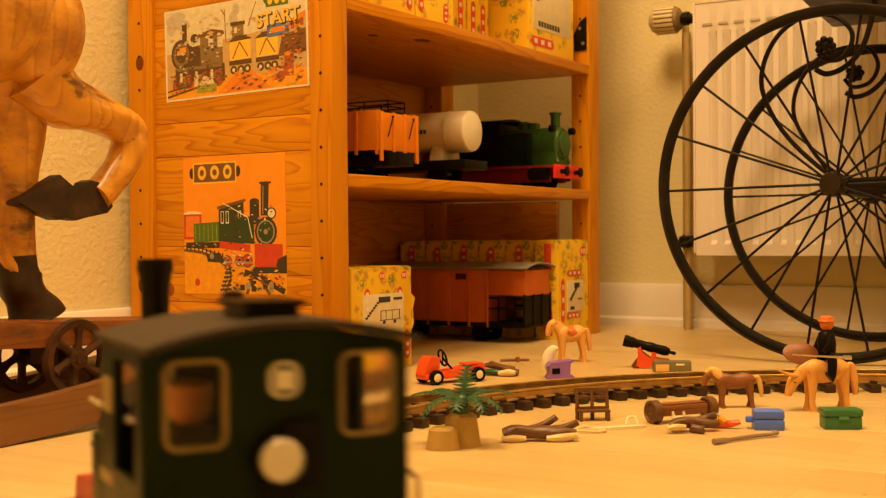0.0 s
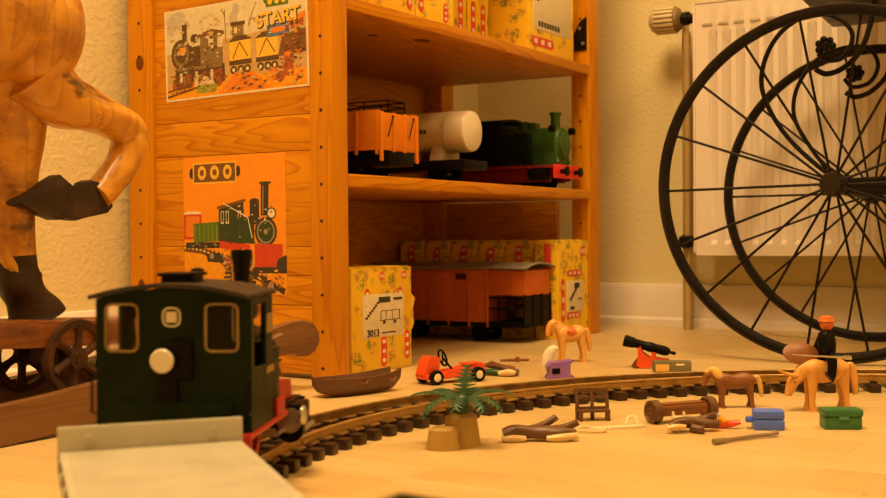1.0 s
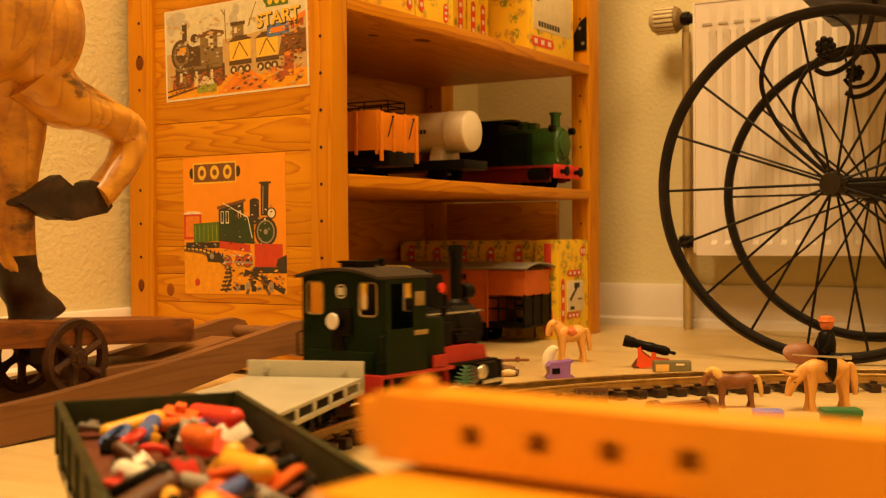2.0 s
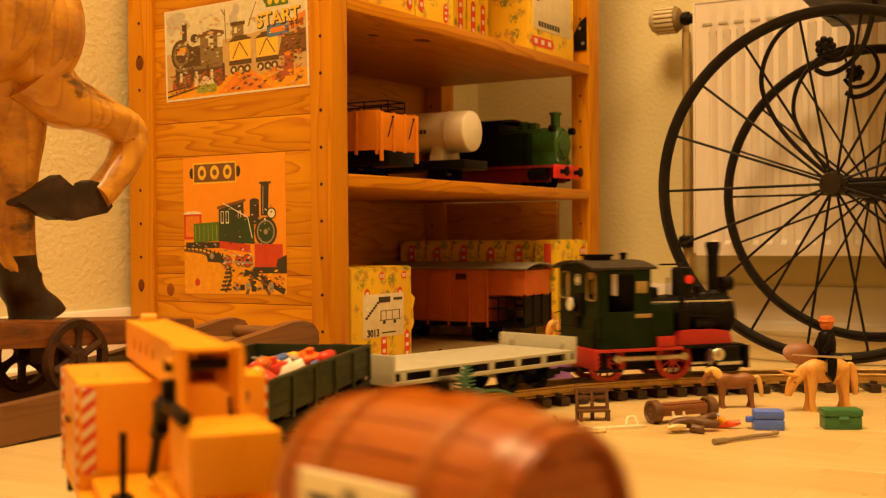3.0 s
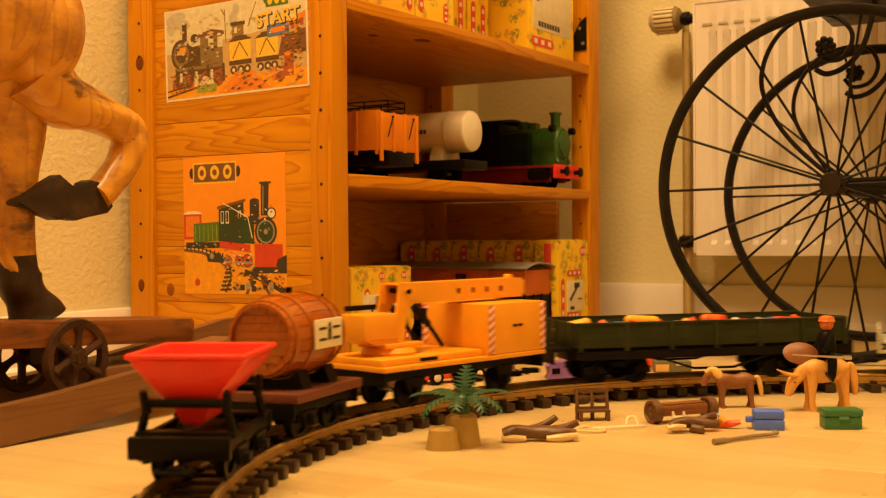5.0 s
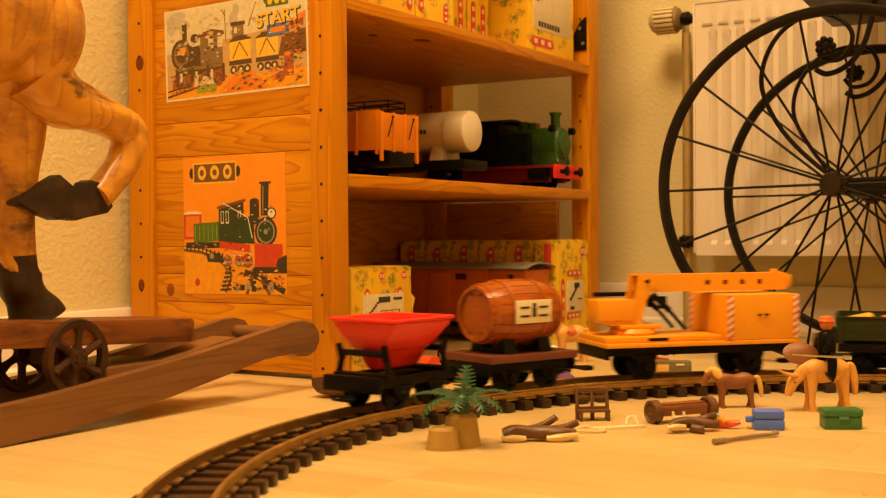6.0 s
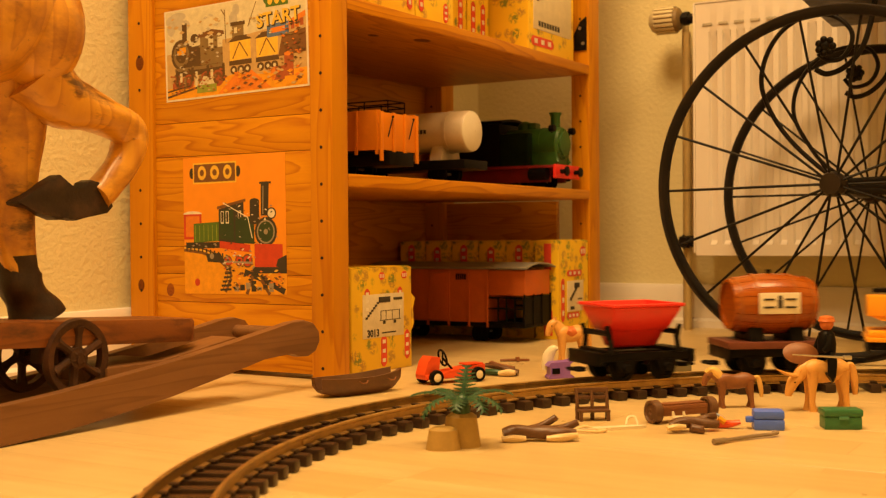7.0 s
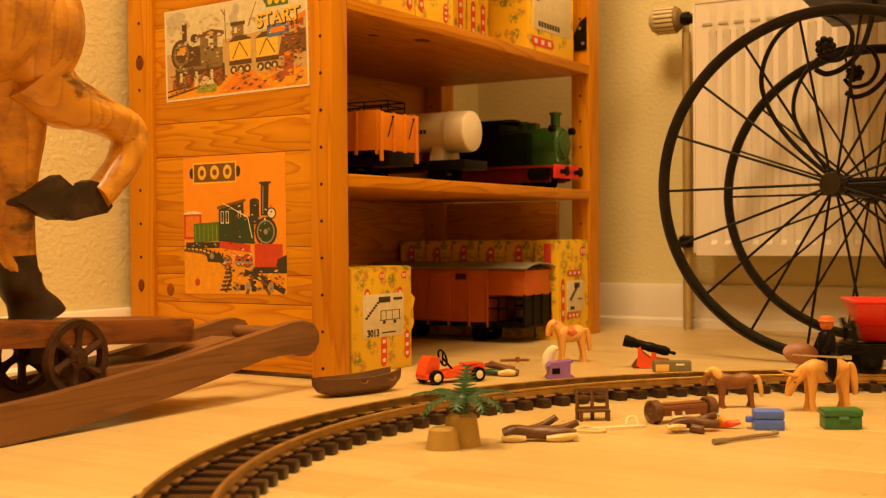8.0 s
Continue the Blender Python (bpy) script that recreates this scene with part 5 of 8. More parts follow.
    # rockers: curved beams with rounded tips, joined by bars
    outline = [(-0.75, 0.075), (-0.60, 0.046), (-0.52, 0.037), (-0.432, 0.036), (-0.370, 0.040), (-0.301, 0.047), (-0.224, 0.055), (-0.138, 0.066), (-0.062, 0.077), (-0.030, 0.082), (-0.008, 0.0835), (0.010, 0.079), (0.021, 0.068), (0.022, 0.056), (0.014, 0.045), (0.0, 0.040), (-0.018, 0.041),
               (-0.034, 0.0485), (-0.080, 0.0440), (-0.139, 0.0335), (-0.225, 0.020), (-0.302, 0.0105), (-0.370, 0.004), (-0.432, 0.001), (-0.50, 0.0), (-0.60, 0.006), (-0.75, 0.030)]
    for y0 in (-0.006, 0.100):
        bm = B()
        prism(bm, outline, y0, y0 + 0.014, bevel=0.0025)
        part("rocker", bm, OLDWOOD, t, "brown curved wooden rocker")
    bm = B()
    cyl(bm, (-0.006, 0.008, 0.066), (-0.006, 0.100, 0.066), 0.0085, seg=14)
    part("cross_bar", bm, OLDWOOD, t)
    bm = B()
    box(bm, -0.235, -0.105, 0.012, 0.050, 0.052, 0.062, 0.002, Matrix.Translation((0, 0, 0)))
    bmesh.ops.transform(bm, matrix=Matrix.Translation((-0.17, 0, 0.057)) @ Matrix.Rotation(radians(-8), 4, "Y") @ Matrix.Translation((0.17, 0, -0.057)), verts=bm.verts)
    box(bm, -0.30, -0.20, 0.0085, 0.0955, 0.040, 0.055, 0.002)
    part("cross_plank", bm, OLDWOOD, t)


rocking_horse()


# ---- posters on the shelf's side ----
PAPER_O = paint("orange_paper", (0.76, 0.275, 0.006), 0.5, vary=0.10, size=6)
PAPER_W = paint("photo_paper", (0.66, 0.60, 0.50), 0.42, vary=0.12, size=25)
INKS = {k: paint("ink_" + k, c, 0.5, vary=0.16, size=120, gloss=0.3) for k, c in dict(black=(0.045, 0.036, 0.025), green=(0.08, 0.15, 0.02), red=(0.52, 0.055, 0.02), yellow=(0.74, 0.46, 0.05), sand=(0.70, 0.31, 0.012), brown=(0.17, 0.075, 0.025),
    white=(0.72, 0.66, 0.54), blue=(0.10, 0.16, 0.34), grey=(0.30, 0.25, 0.18), smoke=(0.46, 0.41, 0.33), olive=(0.26, 0.30, 0.04), dkgreen=(0.03, 0.055, 0.022), orange=(0.66, 0.20, 0.02), tan=(0.50, 0.33, 0.14), umber=(0.10, 0.055, 0.022), dun=(0.22, 0.145, 0.06), sky=(0.60, 0.54, 0.38), rust=(0.36, 0.09, 0.03)).items()}
BOARD_X = 0.006


class Print:
    """Flat printed shapes on a sheet; a and b run 0..1 across and up the sheet."""
    def __init__(self, w, h):
        self.w, self.h, self.sets, self.level = w, h, {}, 0

    def poly(self, ink, pts):
        self.level += 1
        bm = self.sets.setdefault(ink, B())
        z = 0.00012 + 0.00000045 * self.level * 4
        vs = [bm.verts.new(((a - 0.5) * self.w, -z, b * self.h)) for a, b in pts]
        lo = [bm.verts.new(((a - 0.5) * self.w, 0.0, b * self.h)) for a, b in pts]
        bm.faces.new(vs)
        n = len(vs)
        for i in range(n):
            bm.faces.new((vs[i], vs[(i + 1) % n], lo[(i + 1) % n], lo[i]))

    def rect(self, ink, a0, b0, a1, b1, lean=0.0):
        self.poly(ink, [(a0, b0), (a1, b0 + lean), (a1, b1 + lean), (a0, b1)])

    def oval(self, ink, a, b, ra, rb, n=18, start=0, end=360):
        self.poly(ink, [(a + ra * math.cos(radians(start + (end - start) * k / n)), b + rb * math.sin(radians(start + (end - start) * k / n))) for k in range(n if end - start >= 360 else n + 1)])

    def line(self, ink, pts, w):
        for (a0, b0), (a1, b1) in zip(pts, pts[1:]):
            da, db = (a1 - a0) * self.w, (b1 - b0) * self.h
            L = math.hypot(da, db) or 1
            na, nb = -db / L * w / 2 / self.w, da / L * w / 2 / self.h
            self.poly(ink, [(a0 + na, b0 + nb), (a1 + na, b1 + nb), (a1 - na, b1 - nb), (a0 - na, b0 - nb)])

    def finish(self, parent, swap={}):
        for ink, bm in self.sets.items():
            bmesh.ops.recalc_face_normals(bm, faces=bm.faces)
            tagged(part("print_" + ink, bm, INKS[swap.get(ink, ink)], parent), kind="stuff")


def sheet(bm, w, h, curl=0.002, n=12):
    rings = []
    for i in range(n + 1):
        x = -w / 2 + w * i / n
        rings.append([(x, -0.00002 - 0.0001, 0), (x, -0.0001, h), (x, 0.0002, h), (x, 0.0002, 0)])
    loft(bm, rings)


def on_side(yc, z, lean):
    """A sheet's frame on the shelf's closed side: its x runs towards the front, its face looks out."""
    return SHELF @ Matrix.Translation((BOARD_X - 0.0004, yc, z)) @ Matrix.Rotation(radians(-90), 4, "Z") @ Matrix.Rotation(radians(lean), 4, "Y")


def poster_orange():
    w, h = 0.177, 0.184
    t = thing("orange_poster", on_side(0.1665, 0.1060, -0.6), "orange printed poster of a toy steam train", "poster")
    bm = B()
    sheet(bm, w, h)
    part("paper", bm, PAPER_O, t)
    p = Print(w, h)
    p.oval("black", 0.09, 0.885, 0.025, 0.04)
    p.oval("black", 0.55, 0.885, 0.025, 0.04)
    for ink, g in (("yellow", 0.0), ("brown", 0.012)):
        p.rect(ink, 0.10 + g, 0.805 + g, 0.535 - g, 0.960 - g)
    for a0, a1 in ((0.150, 0.235), (0.275, 0.365), (0.405, 0.49)):
        p.oval("yellow", (a0 + a1) / 2, 0.885, (a1 - a0) / 2, 0.052)
        p.oval("brown", (a0 + a1) / 2, 0.885, (a1 - a0) / 4, 0.024)
    # lower ground and track
    p.poly("sand", [(0, 0), (1, 0), (1, 0.20), (0.55, 0.28), (0, 0.31)])
    p.line("brown", [(0.0, 0.335), (0.18, 0.315), (0.34, 0.27), (0.44, 0.20), (0.46, 0.12), (0.40, 0.02)], 0.0085)
    p.line("yellow", [(0.0, 0.340), (0.18, 0.320), (0.34, 0.275), (0.435, 0.20), (0.45, 0.12), (0.39, 0.02)], 0.0022)
    for k in range(11):
        a = 0.02 + 0.04 * k
        p.rect("black", a, 0.315 - 0.0006 * k * k, a + 0.014, 0.345 - 0.0006 * k * k)
    for k in range(6):
        p.line("black", [(0.36 + 0.012 * k, 0.03 + 0.03 * k), (0.47, 0.035 + 0.03 * k)], 0.003)
    p.line("black", [(0.98, 0.02), (0.80, 0.10), (0.60, 0.16)], 0.008)
    p.line("brown", [(0.62, 0.0), (0.68, 0.13)], 0.005)
    p.line("brown", [(0.84, 0.0), (0.74, 0.13)], 0.005)
    for k in range(7):
        p.rect("black" if k % 2 else "grey", 0.50 + 0.055 * k, 0.02 + 0.008 * (k % 3), 0.545 + 0.055 * k, 0.055 + 0.014 * (k % 4))
    # wagons
    p.rect("red", 0.0, 0.40, 0.18, 0.585)
    p.oval("white", 0.09, 0.585, 0.095, 0.022, 12, 0, 180)
    p.rect("orange", 0.02, 0.42, 0.16, 0.57)
    p.rect("green", 0.10, 0.375, 0.37, 0.515, 0.01)
    for k in range(6):
        p.rect("olive", 0.115 + 0.043 * k, 0.385, 0.120 + 0.043 * k, 0.505)
    p.rect("black", 0.02, 0.335, 0.37, 0.378)
    p.poly("black", [(0.24, 0.235), (0.42, 0.225), (0.36, 0.30), (0.22, 0.29)])
    p.oval("grey", 0.28, 0.275, 0.022, 0.02)
    # locomotive
    p.poly("black", [(0.355, 0.36), (0.60, 0.345), (0.60, 0.665), (0.355, 0.615)])
    p.poly("dkgreen", [(0.365, 0.40), (0.50, 0.39), (0.50, 0.625), (0.365, 0.595)])
    for a in (0.375, 0.425, 0.545):
        p.rect("white", a, 0.51, a + 0.030, 0.60)
        p.rect("black", a + 0.005, 0.52, a + 0.025, 0.595)
    p.poly("brown", [(0.34, 0.615), (0.62, 0.665), (0.62, 0.685), (0.34, 0.635)])
    p.poly("dkgreen", [(0.52, 0.37), (0.70, 0.36), (0.70, 0.56), (0.52, 0.55)])
    p.rect("black", 0.66, 0.50, 0.75, 0.665)
    p.oval("black", 0.705, 0.665, 0.045, 0.02)
    p.oval("black", 0.81, 0.445, 0.105, 0.105)
    p.oval("grey", 0.81, 0.445, 0.085, 0.085)
    p.oval("dkgreen", 0.81, 0.445, 0.073, 0.073)
    p.oval("grey", 0.81, 0.445, 0.02, 0.02)
    p.poly("black", [(0.765, 0.56), (0.835, 0.56), (0.845, 0.79), (0.77, 0.79)])
    p.line("grey", [(0.785, 0.57), (0.790, 0.77)], 0.0016)
    p.rect("black", 0.755, 0.785, 0.865, 0.80)
    p.oval("black", 0.865, 0.575, 0.045, 0.042)
    p.oval("white", 0.865, 0.575, 0.034, 0.032)
    p.poly("red", [(0.36, 0.335), (0.66, 0.30), (0.66, 0.355), (0.36, 0.385)])
    p.poly("red", [(0.70, 0.19), (0.965, 0.175), (0.965, 0.355), (0.70, 0.36)])
    p.rect("black", 0.68, 0.15, 1.0, 0.195)
    p.poly("black", [(0.90, 0.20), (1.0, 0.18), (1.0, 0.28), (0.92, 0.25)])
    for a, r in ((0.44, 0.04), (0.55, 0.04), (0.63, 0.05)):
        p.oval("brown", a, 0.24, r, r)
        p.oval("red", a, 0.24, r * 0.75, r * 0.75)
        p.oval("black", a, 0.24, r * 0.35, r * 0.35)
    p.line("grey", [(0.40, 0.235), (0.68, 0.225)], 0.0028)
    p.line("white", [(0.40, 0.66), (0.64, 0.55), (0.68, 0.40)], 0.0014)
    p.oval("red", 0.13, 0.085, 0.026, 0.028)
    rnd = random.Random(4)
    def fleck(inks, a0, a1, b0, b1, n, size):
        for _ in range(n):
            a, b, s = rnd.uniform(a0, a1), rnd.uniform(b0, b1), rnd.uniform(0.4, 1.0) * size
            k = rnd.uniform(-0.5, 0.5)
            p.poly(rnd.choice(inks), [(a - s, b - s * k), (a, b - s * 0.4), (a + s, b + s * k), (a, b + s * 0.45)])
    fleck(("black", "grey", "red", "white"), 0.40, 0.70, 0.18, 0.33, 46, 0.020)
    fleck(("grey", "dkgreen", "black", "white"), 0.38, 0.92, 0.36, 0.66, 60, 0.014)
    fleck(("black", "brown", "orange", "yellow"), 0.40, 1.0 - 0.03, 0.03, 0.17, 60, 0.024)
    fleck(("black", "grey"), 0.04, 0.36, 0.335, 0.375, 24, 0.016)
    p.finish(t)


def poster_photo():
    w, h = 0.247, 0.124
    t = thing("photo_poster", on_side(0.1625, 0.3702, -1.4), "printed poster of steam engines with a white border", "poster")
    bm = B()
    sheet(bm, w, h)
    part("paper", bm, PAPER_W, t)
    p = Print(w, h)
    p.rect("tan", 0.012, 0.02, 0.988, 0.985)
    p.poly("white", [(0.012, 0.52), (0.988, 0.60), (0.988, 0.985), (0.012, 0.985)])
    p.poly("tan", [(0.40, 0.52), (0.988, 0.56), (0.988, 0.74), (0.80, 0.66), (0.60, 0.62), (0.40, 0.60)])
    for a, b, ra, rb in ((0.08, 0.88, 0.07, 0.07), (0.14, 0.82, 0.05, 0.06), (0.05, 0.80, 0.03, 0.08), (0.10, 0.92, 0.06, 0.05), (0.50, 0.80, 0.03, 0.09), (0.52, 0.9, 0.025, 0.06)):
        p.oval("smoke", a, b, ra, rb)
    p.poly("sand", [(0.012, 0.02), (0.988, 0.02), (0.988, 0.20), (0.70, 0.18), (0.50, 0.22), (0.30, 0.16), (0.012, 0.14)])
    p.poly("orange", [(0.38, 0.03), (0.75, 0.03), (0.62, 0.24), (0.52, 0.24)])
    # big engine
    p.poly("black", [(0.07, 0.26), (0.42, 0.26), (0.42, 0.66), (0.26, 0.66), (0.26, 0.58), (0.10, 0.56)])
    p.poly("grey", [(0.26, 0.36), (0.42, 0.36), (0.42, 0.68), (0.34, 0.72), (0.26, 0.68)])
    p.poly("brown", [(0.245, 0.66), (0.435, 0.66), (0.43, 0.70), (0.345, 0.735), (0.25, 0.70)])
    for a in (0.32, 0.385):
        p.rect("white", a, 0.53, a + 0.035, 0.64)
    p.oval("black", 0.12, 0.50, 0.075, 0.17)
    p.oval("grey", 0.12, 0.50, 0.058, 0.135)
    p.oval("black", 0.12, 0.50, 0.040, 0.09)
    p.rect("sand", 0.09, 0.50, 0.155, 0.58)
    p.rect("black", 0.13, 0.62, 0.165, 0.84)
    p.oval("black", 0.22, 0.66, 0.03, 0.05)
    p.rect("grey", 0.07, 0.32, 0.43, 0.355)
    for a, r in ((0.10, 0.075), (0.17, 0.075), (0.30, 0.085), (0.38, 0.085)):
        p.oval("red", a, 0.20, r * 0.55, r * 1.05)
        p.oval("brown", a, 0.20, r * 0.40, r * 0.76)
        p.oval("red", a, 0.20, r * 0.18, r * 0.36)
    for k in range(14):
        a = 0.05 + 0.028 * k
        p.rect(("red", "black", "white", "grey")[k % 4], a, 0.12 + 0.04 * (k % 3), a + 0.018, 0.20 + 0.05 * ((k * 7) % 4))
    p.poly("white", [(0.24, 0.08), (0.31, 0.06), (0.37, 0.09), (0.34, 0.22), (0.28, 0.24), (0.25, 0.16)])
    p.line("black", [(0.012, 0.05), (0.25, 0.13)], 0.0028)
    p.line("black", [(0.012, 0.11), (0.18, 0.15)], 0.0022)
    # small engine and two tip wagons
    p.rect("grey", 0.49, 0.60, 0.57, 0.75)
    p.rect("black", 0.48, 0.73, 0.58, 0.77)
    p.rect("white", 0.505, 0.65, 0.525, 0.71)
    for a in (0.47, 0.655):
        p.poly("black", [(a - 0.01, 0.56), (a + 0.04, 0.62), (a + 0.12, 0.62), (a + 0.155, 0.57)])
        p.poly("yellow", [(a, 0.36), (a + 0.145, 0.37), (a + 0.145, 0.57), (a, 0.56)])
        p.line("brown", [(a + 0.02, 0.38), (a + 0.07, 0.55), (a + 0.125, 0.39)], 0.0018)
        p.rect("black", a - 0.005, 0.31, a + 0.15, 0.36)
        for d in (0.025, 0.075, 0.12):
            p.oval("black", a + d, 0.26, 0.024, 0.045)
            p.oval("white", a + d, 0.26, 0.010, 0.02)
    p.poly("brown", [(0.80, 0.34), (0.985, 0.36), (0.985, 0.60), (0.83, 0.56)])
    p.poly("orange", [(0.78, 0.58), (0.985, 0.72), (0.985, 0.78), (0.76, 0.62)])
    for k in range(6):
        p.rect("red" if k % 2 else "orange", 0.80 + 0.03 * k, 0.57 + 0.012 * k, 0.822 + 0.03 * k, 0.64 + 0.013 * k)
    p.rect("red", 0.755, 0.10, 0.84, 0.24)
    p.oval("orange", 0.765, 0.17, 0.018, 0.07)
    p.rect("red", 0.84, 0.13, 0.90, 0.36)
    p.oval("orange", 0.87, 0.36, 0.030, 0.025)
    p.line("grey", [(0.40, 0.97), (0.44, 0.86)], 0.0016)
    p.line("grey", [(0.44, 0.92), (0.445, 0.56)], 0.0014)
    p.oval("white", 0.405, 0.95, 0.016, 0.035)
    p.line("grey", [(0.60, 0.70), (0.66, 0.95)], 0.0012)
    p.rect("olive", 0.23, 0.06, 0.37, 0.145)
    # header: maker's badge as plain shapes, word, blue strip
    p.oval("green", 0.80, 0.945, 0.09, 0.075)
    p.rect("green", 0.725, 0.87, 0.875, 0.995)
    for a in (0.755, 0.80, 0.845):
        p.oval("yellow", a, 0.93, 0.016, 0.04)
    p.rect("blue", 0.73, 0.55, 0.875, 0.685, 0.01)
    p.rect("orange", 0.755, 0.59, 0.85, 0.645, 0.01)
    rnd = random.Random(6)
    def fleck(inks, a0, a1, b0, b1, n, size):
        for _ in range(n):
            a, b, s = rnd.uniform(a0, a1), rnd.uniform(b0, b1), rnd.uniform(0.4, 1.0) * size
            k = rnd.uniform(-0.5, 0.5)
            p.poly(rnd.choice(inks), [(a - s, b - s * k), (a, b - s * 0.9), (a + s, b + s * k), (a, b + s)])
    fleck(("smoke", "tan", "white"), 0.03, 0.42, 0.60, 0.95, 40, 0.022)
    fleck(("grey", "black", "brown", "smoke"), 0.05, 0.42, 0.30, 0.66, 80, 0.016)
    fleck(("red", "brown", "brown", "tan"), 0.04, 0.44, 0.08, 0.30, 70, 0.014)
    fleck(("tan", "brown", "sand", "orange"), 0.42, 0.96, 0.05, 0.24, 70, 0.020)
    fleck(("tan", "white", "smoke"), 0.45, 0.96, 0.60, 0.80, 24, 0.014)
    fleck(("brown", "black", "red", "orange", "grey"), 0.82, 0.97, 0.22, 0.70, 50, 0.016)
    p.finish(t, {"black": "umber", "grey": "dun", "white": "sky", "red": "rust"})
    turn = Matrix.Rotation(radians(90), 4, "X")
    letters("START", 0.0245, INKS["black"], t, Matrix.Translation((0.0765, -0.00035, 0.0912)) @ turn @ Matrix.Rotation(radians(3), 4, "Z"), "shadow_word", 0.00005, bold=0.0012)
    letters("START", 0.0245, INKS["yellow"], t, Matrix.Translation((0.0752, -0.00050, 0.0925)) @ turn @ Matrix.Rotation(radians(3), 4, "Z"), "headline_word", 0.00005, bold=0.0006)


poster_orange()
poster_photo()

# ---- things on the shelf ----
CARTON = card("yellow_carton", ((0.78, 0.50, 0.014), (0.15, 0.20, 0.03), (0.42, 0.24, 0.035)), 46)
CARTON_RED = paint("carton_red", (0.62, 0.055, 0.025), 0.5, vary=0.15)
LABELP = paint("pale_label", (0.64, 0.56, 0.40), 0.5, vary=0.12, size=70)


def carton(name, m, w, d, h, label, spots=(), seed=1):
    """A worn yellow carton; its printed face is at y = 0, x from 0 to w. spots: red badges (x, z, width, height)."""
    t = thing("toy_carton", SHELF @ m, label, "carton", "yellow toy cartons")
    bm = B()
    box(bm, 0, w, 0, d, 0, h, 0.0018)
    rnd = random.Random(seed)
    for v in bm.verts:
        v.co += Vector((rnd.uniform(-1, 1), rnd.uniform(-1, 1), 0)) * 0.0006
    b = part("box", bm, CARTON, t)
    bm = B()
    box(bm, 0.003, w - 0.003, 0.003, d - 0.003, h + 0.0002, h + 0.0014, 0.0005)
    part("lid_flap", bm, CARTON, t)
    for x, z, sw, sh in spots:
        bm = B()
        k = min(sw, sh) * 0.35
        prism(bm, [(x + k, z), (x + sw - k, z), (x + sw, z + k), (x + sw, z + sh - k), (x + sw - k, z + sh), (x + k, z + sh), (x, z + sh - k), (x, z + k)], -0.0005, 0.0006)
        badge = part("red_badge", bm, CARTON_RED, t, "red printed badge")
        bm = B()
        n = 3
        for i in range(n):
            if sh > sw:
                zz = z + sh * (0.2 + 0.3 * i)
                box(bm, x + sw * 0.25, x + sw * 0.75, -0.0008, -0.0003, zz - sh * 0.06, zz + sh * 0.06)
            else:
                xx = x + sw * (0.2 + 0.3 * i)
                box(bm, xx - sw * 0.07, xx + sw * 0.07, -0.0008, -0.0003, z + sh * 0.25, z + sh * 0.75)
        part("badge_print", bm, CREAM, badge)
    return t


def carton_label(t, x, z, w, h, number=""):
    bm = B()
    box(bm, x, x + w, -0.0007, 0.0004, z, z + h, 0.0002)
    lab = part("paper_label", bm, LABELP, t, "pale paper label with a drawing")
    bm = B()
    box(bm, x + w * 0.38, x + w * 0.66, -0.0011, -0.0005, z + h * 0.80, z + h * 0.93, 0.0002)
    box(bm, x + w * 0.74, x + w * 0.96, -0.0011, -0.0005, z + h * 0.84, z + h * 0.90)
    for k in range(7):
        a = x + w * (0.06 + 0.045 * k)
        zz = z + h * (0.44 + 0.055 * k)
        box(bm, a, a + w * 0.05, -0.0011, -0.0005, zz, zz + h * 0.05)
    for x0, z0, x1, z1 in ((0.40, 0.38, 0.92, 0.395), (0.42, 0.60, 0.90, 0.612), (0.42, 0.38, 0.435, 0.60), (0.88, 0.38, 0.895, 0.60), (0.55, 0.40, 0.56, 0.60), (0.70, 0.40, 0.71, 0.60), (0.48, 0.30, 0.54, 0.37), (0.74, 0.30, 0.80, 0.37), (0.45, 0.08, 0.80, 0.11)):
        box(bm, x + w * x0, x + w * x1, -0.0010, -0.0005, z + h * z0, z + h * z1)
    tagged(part("label_print", bm, INK, lab), kind="stuff")
    if number:
        letters(number, 0.0135, INK, lab, Matrix.Translation((x + w * 0.24, -0.0010, z + h * 0.10)) @ Matrix.Rotation(radians(90), 4, "X"), "label_number", 0.0002, bold=0.0004)


t = carton("c", Matrix.Translation((0.058, 0.015, 0.0)) @ Matrix.Rotation(radians(-2.5), 4, "Z"), 0.136, 0.10, 0.139, "yellow printed toy carton with a pale label",
           ((0.028, 0.078, 0.012, 0.034), (0.103, 0.078, 0.010, 0.034), (0.064, 0.006, 0.013, 0.042), (0.118, 0.012, 0.012, 0.040), (0.060, 0.123, 0.013, 0.010), (0.112, 0.123, 0.013, 0.010)), 3)
carton_label(t, 0.024, 0.046, 0.092, 0.058, "3013")
bm = B()
prism(bm, [(0, 0), (0.006, 0.010), (0.004, 0.030), (0.009, 0.045), (0, 0.052)], -0.001, 0.001)
part("torn_flap", bm, CARTON, t, "", Matrix.Translation((0.1365, 0.002, 0.050)))
